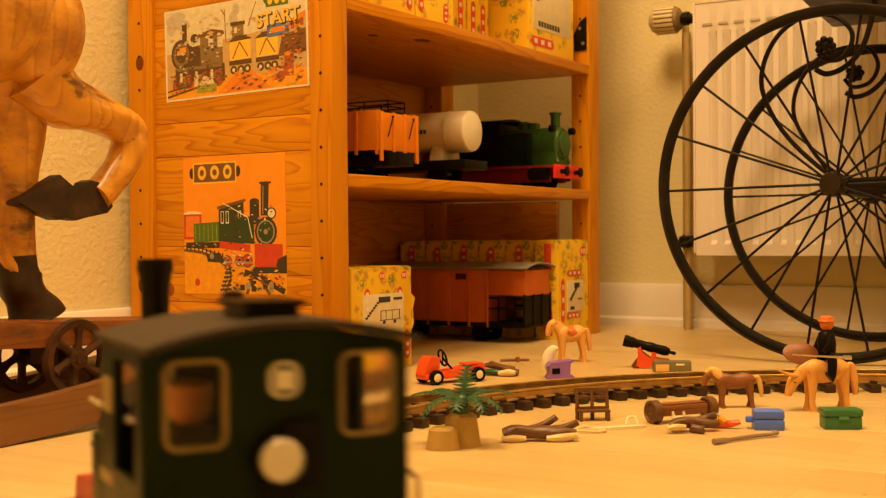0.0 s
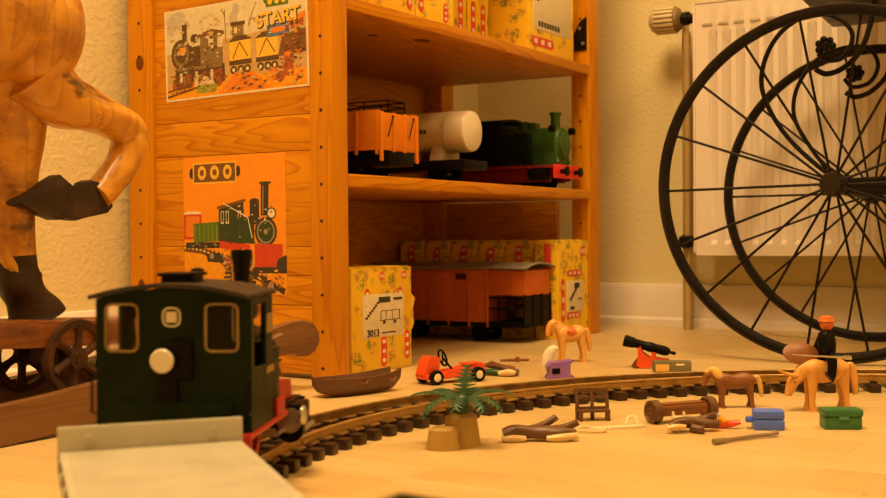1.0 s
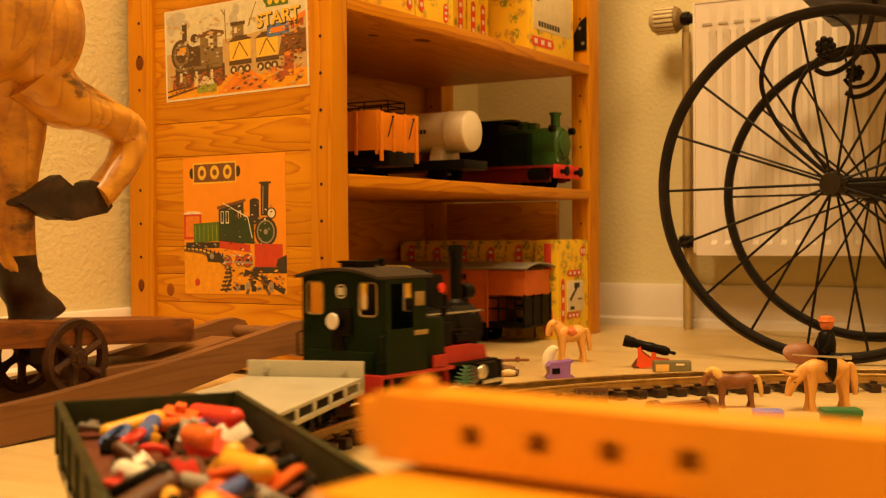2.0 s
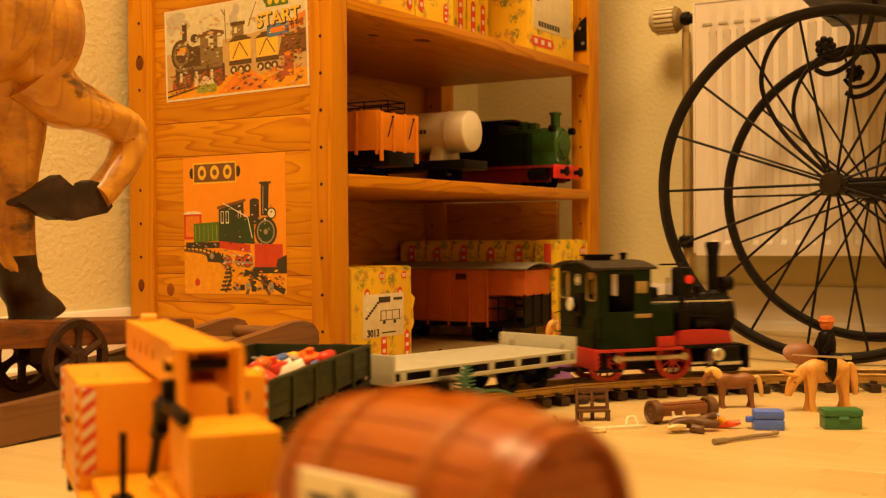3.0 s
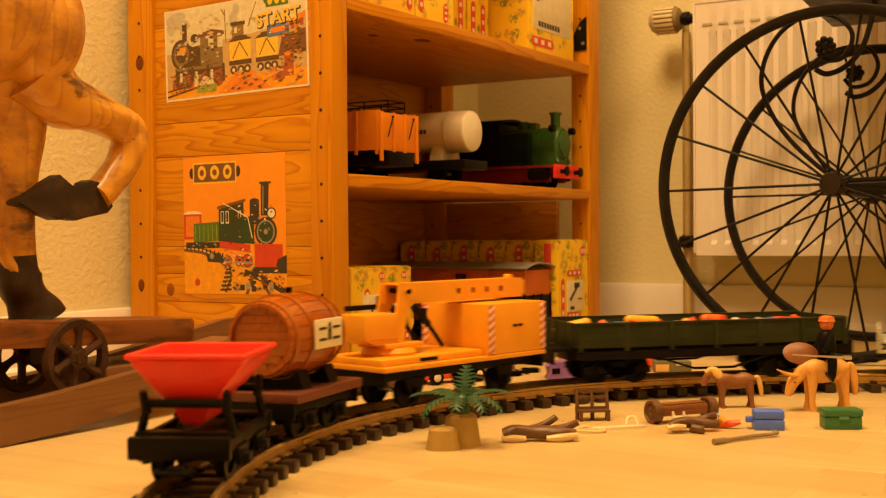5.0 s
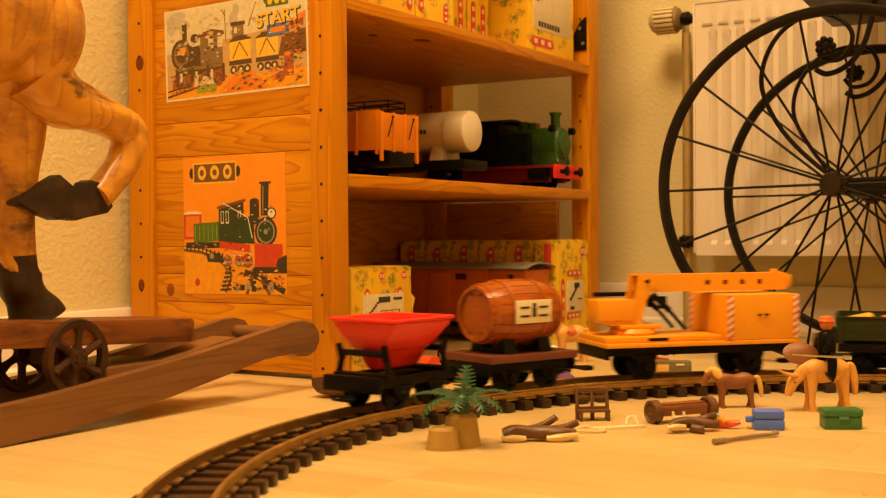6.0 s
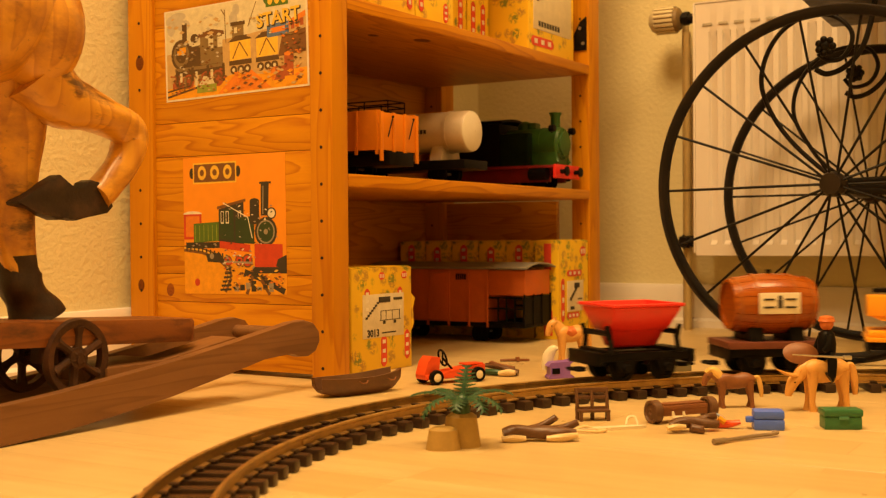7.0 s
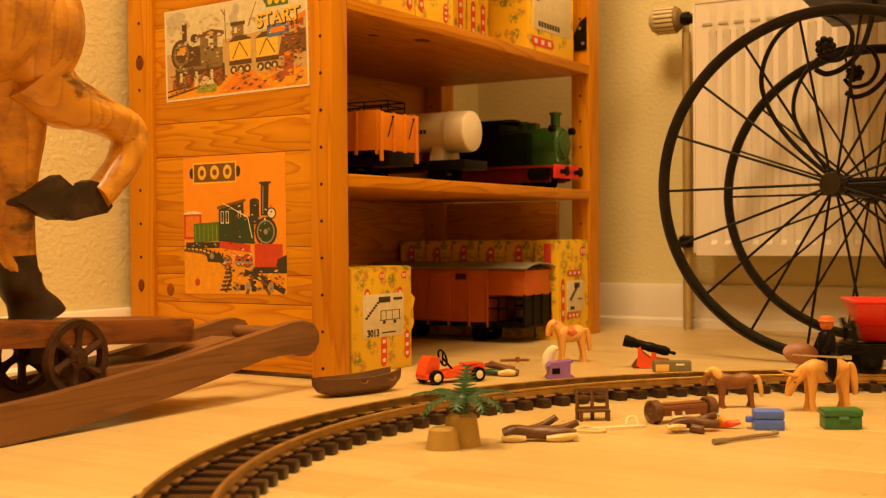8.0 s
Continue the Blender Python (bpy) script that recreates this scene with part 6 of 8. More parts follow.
# cartons standing in a row against the far end
for k in range(5):
    w = 0.0545
    y1 = 0.336 - k * 0.0563
    m = Matrix.Translation((0.664, y1, 0)) @ Matrix.Rotation(radians(-90), 4, "Z")
    c = carton("c", m, w, 0.108, 0.1695 + 0.001 * (k % 2), "yellow printed toy carton standing in a row", ((0.018, 0.118 - 0.004 * (k % 2), 0.014, 0.046),), 10 + k)
c = carton("c", Matrix.Translation((0.653, 0.003, 0)), 0.122, 0.046, 0.171, "yellow printed toy carton with a pale label beside the post", ((0.088, 0.143, 0.024, 0.017), (0.034, 0.108, 0.060, 0.011), (0.034, 0.034, 0.050, 0.010), (0.010, 0.030, 0.013, 0.075)), 20)
bm = B()
box(bm, 0.034, 0.100, -0.0007, 0.0004, 0.046, 0.100, 0.0002)
lab = part("paper_label", bm, LABELP, c, "pale paper label with a drawing")
bm = B()
for k in range(6):
    box(bm, 0.044 + 0.005 * k, 0.051 + 0.005 * k, -0.0011, -0.0005, 0.065 + 0.004 * k, 0.071 + 0.004 * k)
box(bm, 0.062, 0.084, -0.0011, -0.0005, 0.087, 0.096, 0.0003)
box(bm, 0.046, 0.062, -0.0011, -0.0005, 0.049, 0.055, 0.0003)
box(bm, 0.076, 0.094, -0.0011, -0.0005, 0.066, 0.068)
tagged(part("label_print", bm, INK, lab), kind="stuff")
sidebadge = B()
box(sidebadge, -0.0006, 0.0004, 0.014, 0.028, 0.120, 0.166, 0.0003)
part("red_badge", sidebadge, CARTON_RED, c, "red printed badge")
sidebadge = B()
box(sidebadge, -0.0006, 0.0004, 0.012, 0.028, 0.006, 0.050, 0.0003)
part("red_badge", sidebadge, CARTON_RED, c, "red printed badge")
# top shelf
ZT = 0.4885
carton("c", Matrix.Translation((0.105, 0.016, ZT)), 0.114, 0.16, 0.070, "yellow printed toy carton lying flat", ((0.094, 0.010, 0.012, 0.05),), 31)
carton("c", Matrix.Translation((0.2215, 0.016, ZT)), 0.103, 0.16, 0.075, "yellow printed toy carton lying flat", ((0.075, 0.006, 0.013, 0.028), (0.008, 0.012, 0.012, 0.05)), 32)
for k in range(3):
    carton("c", Matrix.Translation((0.345 + 0.075 * k, 0.090, ZT)), 0.072, 0.20, 0.115 + 0.004 * (k % 2), "yellow toy carton set back in the shelf's shade", ((0.012, 0.020, 0.014, 0.06), (0.045, 0.020, 0.014, 0.06)), 33 + k)
c = carton("c", Matrix.Translation((0.570, 0.016, ZT)), 0.176, 0.20, 0.125, "yellow printed toy carton with a large pale label", ((0.010, 0.012, 0.085, 0.016),), 37)
bm = B()
box(bm, 0.018, 0.166, -0.0007, 0.0004, 0.040, 0.120, 0.0002)
lab = part("paper_label", bm, LABELP, c, "large pale paper label")
bm = B()
for k in range(8):
    box(bm, 0.030 + 0.006 * k, 0.038 + 0.006 * k, -0.0011, -0.0005, 0.088 + 0.003 * k, 0.096 + 0.003 * k)
box(bm, 0.075, 0.115, -0.0011, -0.0005, 0.108, 0.118, 0.0003)
for k in range(8):
    box(bm, 0.036 + 0.0105 * k, 0.0435 + 0.0105 * k, -0.0011, -0.0005, 0.046, 0.055)
tagged(part("label_print", bm, INK, lab), kind="stuff")

ZM = 0.262


def still_axles(t, ys, z0, r=0.0145):
    for y in ys:
        bm = B()
        cyl(bm, (-0.024, y, z0 + r), (0.024, y, z0 + r), 0.0022, seg=8)
        a = part("axle", bm, SILVER, t)
        for s in (-1, 1):
            share("wheel", WHEEL, a, Matrix.Translation((s * 0.0205, y, z0 + r)) @ Matrix.Rotation(radians(90 if s > 0 else -90), 4, "Z"))


def orange_open_wagon():
    t = thing("toy_open_wagon", SHELF @ Matrix.Translation((0.172, 0.155, ZM)), "orange toy open wagon on the shelf", "toy wagon")
    L, w, z0, z1 = 0.140, 0.044, 0.036, 0.090
    for s in (-1, 1):
        bm = B()
        box(bm, s * w - 0.0015, s * w + 0.0015, -L, L, z0, z1, 0.0005)
        for k in range(9):
            y = -L + 0.004 + (2 * L - 0.008) * k / 8
            box(bm, s * (w + 0.0022) - 0.0015, s * (w + 0.0022) + 0.0015, y - 0.0022, y + 0.0022, z0 - 0.006, z1 - 0.001, 0.0004)
        part("side_wall", bm, ORANGE, t)
        bm = B()
        box(bm, -w - 0.0015, w + 0.0015, s * L - 0.0015, s * L + 0.0015, z0, z1 - 0.003, 0.0005)
        for x in (-w, -0.014, 0.014, w):
            box(bm, x - 0.003, x + 0.003, s * (L + 0.0022) - 0.0015, s * (L + 0.0022) + 0.0015, z0 - 0.015, z1 - 0.002, 0.0004)
        wl = part("end_wall", bm, ORANGE, t)
        bm = B()
        for x in (-0.026, 0.026):
            tube(bm, [(x - 0.006, s * (L + 0.005), z0 + 0.018), (x + 0.006, s * (L + 0.005), z0 + 0.046)], 0.0009, 6)
            ball(bm, (x + 0.006, s * (L + 0.005), z0 + 0.046), 0.0018, seg=8)
        part("grab_iron", bm, BLACK, wl, "thin black grab irons")
    bm = B()
    box(bm, -w, w, -L, L, z0 - 0.002, z0 + 0.004, 0.0005)
    box(bm, -0.030, 0.030, -L - 0.006, L + 0.006, 0.016, z0 - 0.002, 0.001)
    part("underframe", bm, BLACK, t)
    still_axles(t, (-0.07, 0.07), 0.0)


def tank_wagon():
    t = thing("toy_tank_wagon", SHELF @ Matrix.Translation((0.378, 0.134, ZM)), "cream toy tank wagon on the shelf", "toy wagon")
    tan = paint("tank_cream", (0.52, 0.42, 0.30), 0.4, vary=0.08)
    bm = B()
    r, zc, L = 0.0318, 0.0785, 0.118
    turn = Matrix.Translation((0, 0, zc)) @ Matrix.Rotation(radians(90), 4, "X")
    lathe(bm, [(0.001, -L - 0.005), (0.020, -L - 0.004), (r - 0.002, -L), (r, -L + 0.003), (r, L - 0.003), (r - 0.002, L), (0.020, L + 0.004), (0.001, L + 0.005)], 36, turn)
    for y in (-0.085, 0.085):
        lathe(bm, [(r, y - 0.003), (r + 0.001, y - 0.003), (r + 0.001, y + 0.003), (r, y + 0.003)], 36, turn, caps=False)
    tank = part("tank", bm, tan, t)
    bm = B()
    turn2 = Matrix.Translation((0, -L + 0.0, zc)) @ Matrix.Rotation(radians(90), 4, "X")
    lathe(bm, [(0.001, 0.0062), (0.020, 0.0052), (r - 0.0015, 0.0012), (r - 0.001, 0.0002)], 36, turn2, caps=False)
    part("tank_end", bm, paint("tank_white", (0.70, 0.64, 0.54), 0.35, vary=0.05), tank, "whiter tank end")
    bm = B()
    for k in range(10):
        y = -0.055 + 0.006 * k
        box(bm, -r - 0.0006, -r + 0.0004, y, y + 0.0042, zc - 0.003, zc + 0.003)
    part("side_print", bm, INK, tank)
    for y in (-0.07, 0.07):
        bm = B()
        prism(bm, [(-0.030, 0.034), (0.030, 0.034), (0.022, zc - 0.020), (-0.022, zc - 0.020)], y - 0.010, y + 0.010)
        part("saddle", bm, tan if y < 0 else BLACK, t)
    bm = B()
    box(bm, -0.036, 0.036, -0.125, 0.125, 0.020, 0.034, 0.001)
    part("underframe", bm, BLACK, t)
    still_axles(t, (-0.07, 0.07), 0.0)
    bm = B()
    pts = [(-0.024, 0.02), (0.024, 0.02), (0.024, 0.11), (-0.024, 0.11)]
    for z in (zc + r + 0.004, zc + r + 0.013, zc + r + 0.022):
        tube(bm, [(x, y, z) for x, y in pts], 0.0011, 6, closed=True)
    for x, y in pts + [(-0.024, 0.065), (0.024, 0.065)]:
        cyl(bm, (x, y, zc + r * 0.6), (x, y, zc + r + 0.022), 0.0011, seg=6)
    part("roof_railing", bm, BLACK, tank, "thin black railing")


def shelf_locomotive():
    t = thing("toy_shelf_locomotive", SHELF @ Matrix.Translation((0.712, 0.136, ZM)), "green and black toy tank engine with red frames on the shelf", "toy train")
    green = paint("bright_loco_green", (0.026, 0.100, 0.014), 0.4, vary=0.2)
    bm = B()
    box(bm, -0.050, 0.050, -0.118, 0.125, 0.036, 0.041, 0.001)
    for x in (-0.030, 0.030):
        box(bm, x - 0.003, x + 0.003, -0.105, 0.12, 0.012, 0.036, 0.001)
    part("frame", bm, paint("dark_frame_red", (0.20, 0.010, 0.012), 0.45, vary=0.25), t, "dark red frame")
    bm = B()
    box(bm, -0.050, 0.050, -0.124, -0.1185, 0.018, 0.042, 0.0015)
    part("buffer_beam", bm, REDBRIGHT, t, "bright red buffer beam")
    for x in (-0.028, 0.028):
        bm = B()
        cyl(bm, (x, -0.124, 0.030), (x, -0.134, 0.030), 0.004, seg=10)
        lathe(bm, [(0.001, 0.0), (0.0085, 0.0), (0.0085, 0.003), (0.001, 0.004)], 14, Matrix.Translation((x, -0.134, 0.030)) @ Matrix.Rotation(radians(90), 4, "X"))
        part("buffer", bm, BLACK, t)
    bm = B()
    turn = Matrix.Translation((0, 0, 0.080)) @ Matrix.Rotation(radians(90), 4, "X")
    lathe(bm, [(0.001, -0.03), (0.030, -0.03), (0.030, 0.112), (0.027, 0.116), (0.010, 0.118), (0.001, 0.118)], 32, turn)
    box(bm, -0.026, 0.026, -0.114, 0.03, 0.041, 0.070, 0.002)
    for x in (-0.024, 0.024):
        cyl(bm, (x, -0.116, 0.046), (x * 0.8, -0.106, 0.066), 0.003, seg=8)
    for y in (-0.078, -0.030, 0.005):
        lathe(bm, [(0.030, -y), (0.0308, -y), (0.0308, -y + 0.003), (0.030, -y + 0.003)], 32, turn, caps=False)
    boiler = part("boiler", bm, green, t)
    bm = B()
    lathe(bm, [(0.010, 0.105), (0.0085, 0.112), (0.0085, 0.128), (0.011, 0.134), (0.011, 0.136), (0.007, 0.136), (0.001, 0.130)], 20, Matrix.Translation((0, -0.100, 0)))
    lathe(bm, [(0.014, 0.104), (0.013, 0.116), (0.008, 0.122), (0.001, 0.124)], 20, Matrix.Translation((0, -0.040, 0)))
    box(bm, -0.010, 0.010, -0.066, -0.050, 0.105, 0.120, 0.003)
    part("chimney_and_dome", bm, green, boiler)
    bm = B()
    lathe(bm, [(0.022, 0.1165), (0.0215, 0.1195), (0.008, 0.1215), (0.001, 0.1215)], 24, turn)
    for k in range(8):
        a = 2 * math.pi * k / 8
        ball(bm, (0.025 * math.cos(a), -0.1170, 0.080 + 0.025 * math.sin(a)), 0.0016, seg=6)
    part("smokebox_door", bm, green, boiler)
    for s in (-1, 1):
        bm = B()
        box(bm, s * 0.040 - 0.009, s * 0.040 + 0.009, -0.070, -0.014, 0.041, 0.099, 0.002)
        part("side_tank", bm, GREEN, t)
        bm = B()
        cyl(bm, (s * 0.044, -0.105, 0.026), (s * 0.044, -0.072, 0.026), 0.011, seg=16)
        part("cylinder", bm, BLACK, t)
        bm = B()
        cyl(bm, (s * 0.040, -0.118, 0.105), (s * 0.040, -0.108, 0.105), 0.006, seg=12)
        cyl(bm, (s * 0.036, -0.110, 0.098), (s * 0.040, -0.112, 0.104), 0.002, seg=6)
        part("lamp", bm, BLACK, t)
    bm = B()
    box(bm, -0.048, 0.048, -0.012, 0.122, 0.041, 0.118, 0.002)
    cab = part("cab", bm, BLACK, t)
    bm = B()
    sec = [(-0.053 + 0.0106 * k, 0.124 - 0.006 * ((k - 5) / 5) ** 2) for k in range(11)]
    sec += [(x, z + 0.004) for x, z in reversed(sec)]
    loft(bm, [[(x, y, z) for x, z in sec] for y in (-0.020, 0.130)])
    part("cab_roof", bm, BLACK, cab)
    still_axles(t, (-0.075, -0.02, 0.035, 0.09), 0.0)


def boxcar_on_floor():
    t = thing("toy_boxcar", SHELF @ Matrix.Translation((0.600, 0.175, 0.0)), "orange-brown toy boxcar with a grey roof under the shelf", "toy wagon")
    oc = paint("boxcar_orange", (0.52, 0.115, 0.018), 0.42, vary=0.12)
    w, z0, z1, y0, y1 = 0.048, 0.034, 0.1235, -0.088, 0.150
    bm = B()
    box(bm, -w, w, y0, y1, z0, z1, 0.001)
    body = part("body", bm, oc, t)
    for s in (-1, 1):
        for y in (-0.088, -0.052, -0.012, 0.030, 0.075, 0.12):
            bm = B()
            box(bm, s * (w + 0.001) - 0.0015, s * (w + 0.001) + 0.0015, y - 0.0018, y + 0.0018, z0 - 0.008, z1 - 0.002, 0.0004)
            part("side_rib", bm, oc, body)
        bm = B()
        box(bm, s * (w + 0.002) - 0.0012, s * (w + 0.002) + 0.0012, -0.010, 0.028, z0 + 0.003, z1 - 0.006, 0.0006)
        part("sliding_door", bm, oc, body)
        bm = B()
        for k in range(5):
            box(bm, s * (w + 0.001), s * (w + 0.0018), -0.046 + 0.0042 * k, -0.0435 + 0.0042 * k, 0.106, 0.116)
        part("vent_louvre", bm, BLACK, body, "dark louvre")
        bm = B()
        tube(bm, [(s * (w + 0.002), 0.060, z0), (s * (w + 0.004), 0.060, 0.022), (s * (w + 0.004), 0.098, 0.022), (s * (w + 0.002), 0.098, z0)], 0.0012, 6)
        part("step_rail", bm, oc, body)
    bm = B()
    box(bm, -w + 0.002, w - 0.002, y0 - 0.070, y0 - 0.001, 0.0800, z1 - 0.001, 0.001)
    part("platform_hood", bm, oc, body)
    bm = B()
    box(bm, -w, w, y0 - 0.070, y1, 0.026, 0.0335, 0.001)
    platform = part("brake_platform", bm, BLACK, t, "black end platform with railing")
    bm = B()
    box(bm, -w, w, y0 - 0.070, y0 - 0.066, 0.0336, 0.078)
    part("end_panel", bm, BLACK, platform)
    for x in (-w, -0.016, 0.016, w):
        bm = B()
        box(bm, x - 0.0015, x + 0.0015, y0 - 0.0715, y0 - 0.0685, 0.030, 0.082)
        part("railing_post", bm, BLACK, platform)
    for s in (-1, 1):
        for z in (0.035, 0.058, 0.076):
            bm = B()
            box(bm, s * w - 0.0012, s * w + 0.0012, y0 - 0.0655, y0 - 0.001, z - 0.0015, z + 0.0015)
            part("railing_bar", bm, BLACK, platform)
        for y in (-0.020, -0.036, -0.052):
            bm = B()
            box(bm, s * w - 0.0014, s * w + 0.0014, y0 + y - 0.001, y0 + y + 0.001, 0.033, 0.078)
            part("railing_upright", bm, BLACK, platform)
    bm = B()
    sec = [(-0.056 + 0.0112 * k, 0.1330 - 0.0085 * ((k - 5) / 5) ** 2) for k in range(11)]
    sec += [(x, z + 0.0022) for x, z in reversed(sec)]
    loft(bm, [[(x, y, z) for x, z in sec] for y in (y0 - 0.078, y1 + 0.006)])
    part("roof", bm, paint("roof_grey", (0.26, 0.24, 0.20), 0.45, vary=0.15), t, "grey curved roof")
    still_axles(t, (-0.06, 0.09), 0.0)


orange_open_wagon()
tank_wagon()
shelf_locomotive()
boxcar_on_floor()


# ---- small toys on the floor ----
TAN = paint("toy_tan", (0.66, 0.34, 0.085), 0.42, vary=0.08)
BLOND = paint("toy_blond", (0.70, 0.43, 0.12), 0.45, vary=0.1)
CHEST = paint("toy_chestnut", (0.21, 0.075, 0.024), 0.42, vary=0.15)
DARKB = paint("toy_dark_brown", (0.105, 0.044, 0.018), 0.42, vary=0.2)
CRM = paint("toy_cream", (0.70, 0.52, 0.27), 0.45, vary=0.08)
IVORY = paint("toy_ivory", (0.74, 0.66, 0.48), 0.42, vary=0.06)
PURPLE = paint("toy_purple", (0.24, 0.11, 0.44), 0.42, vary=0.1)
BLUE = paint("toy_blue", (0.075, 0.16, 0.82), 0.38, vary=0.08)
CHESTG = paint("toy_green", (0.028, 0.150, 0.058), 0.38, vary=0.08)
KART = paint("kart_orange", (0.70, 0.075, 0.015), 0.36, vary=0.08)
FERN = paint("fern_green", (0.020, 0.078, 0.034), 0.42, vary=0.25)
ROCKM = paint("sand_rock", (0.40, 0.255, 0.065), 0.55, vary=0.12, relief=0.3)
STICKM = paint("stick_grey", (0.22, 0.16, 0.10), 0.4, vary=0.2)
SKIN = paint("figure_orange", (0.58, 0.15, 0.03), 0.45)


def put(x, y, rz=0.0, z=0.0):
    return pose(x, y, z, 0, 0, rz)


def rowing_boat():
    t = thing("toy_boat", put(-0.100, 1.3620, 43), "dark brown toy rowing boat", "toy boat")
    L = 0.058
    def half(s):
        return 0.0185 * max(0.0, 1 - abs(s) ** 2.6) ** 0.5 + 0.0015
    bm = B()
    rings = []
    for k in range(15):
        s = -0.995 + 1.99 * k / 14
        x, w = s * L, half(s * 0.93)
        top = 0.0205 + (0.0055 * max(0, s) ** 2) + 0.002 * max(0, -s) ** 2
        b = 0.0 + 0.006 * abs(s) ** 4
        rings.append([(x * 0.93, -w * 0.55, b), (x, -w, top * 0.55), (x * 1.02, -w * 1.06, top), (x * 0.98, -w + 0.0022, top), (x * 0.95, -w * 0.5, b + 0.003), (x * 0.95, w * 0.5, b + 0.003), (x * 0.98, w - 0.0022, top), (x * 1.02, w * 1.06, top), (x, w, top * 0.55), (x * 0.93, w * 0.55, b)])
    loft(bm, rings)
    part("hull", bm, DARKB, t)
    for x in (-0.022, 0.004, 0.028):
        bm = B()
        w = half(x / L) - 0.0018
        box(bm, x - 0.004, x + 0.004, -w, w, 0.0125, 0.0145, 0.0005)
        part("thwart", bm, DARKB, t)
    for x in (-0.008, 0.036):
        bm = B()
        w = half(x / L * 0.93) * 1.06
        tube(bm, [(x - 0.006, -w - 0.0003, 0.017), (x - 0.003, -w - 0.002, 0.0145), (x + 0.003, -w - 0.002, 0.0145), (x + 0.006, -w - 0.0003, 0.017)], 0.0008, 6)
        part("rope_loop", bm, CHEST, t)


def go_kart():
    t = thing("toy_go_kart", put(0.0085, 1.462, 33), "orange-red toy go-kart with white-hubbed wheels", "toy car")
    bm = B()
    box(bm, -0.044, 0.044, -0.012, 0.012, 0.006, 0.0125, 0.002)
    prism(bm, [(-0.018, 0.0120), (0.044, 0.0120), (0.044, 0.021), (0.020, 0.0185), (-0.010, 0.0150)], -0.0115, 0.0115)
    box(bm, 0.018, 0.043, -0.009, 0.009, 0.0205, 0.0225, 0.0006)
    part("chassis", bm, KART, t)
    bm = B()
    prism(bm, [(-0.045, 0.012), (-0.024, 0.012), (-0.022, 0.033), (-0.034, 0.0345), (-0.040, 0.028)], -0.0105, 0.0105)
    part("seat", bm, KART, t)
    bm = B()
    tube(bm, [(-0.012 + 0.0085 * 0.35 * math.sin(a) * -1, 0.0085 * math.cos(a), 0.031 + 0.0098 * math.sin(a)) for a in [2 * math.pi * k / 20 for k in range(20)]], 0.0014, 6, closed=True)
    tube(bm, [(-0.012, 0, 0.0395), (-0.012, 0, 0.0215)], 0.0012, 6)
    tube(bm, [(-0.012, 0, 0.031), (0.002, 0, 0.016)], 0.0014, 6)
    part("steering_wheel", bm, BLACK, t)
    for x in (-0.031, 0.031):
        for s in (-1, 1):
            bm = B()
            turn = Matrix.Translation((x, s * 0.0155, 0.0092)) @ Matrix.Rotation(radians(90), 4, "X")
            lathe(bm, [(0.0055, -0.0035), (0.0085, -0.0035), (0.0092, -0.002), (0.0092, 0.002), (0.0085, 0.0035), (0.0055, 0.0035), (0.0055, -0.0035)], 22, turn, caps=False)
            w = part("wheel", bm, BLACK, t)
            bm = B()
            lathe(bm, [(0.001, -0.0038), (0.0030, -0.0038), (0.0058, -0.0028), (0.0058, 0.0028), (0.0030, 0.0038), (0.001, 0.0038)], 18, turn)
            part("hub", bm, IVORY, w, "white wheel hub")


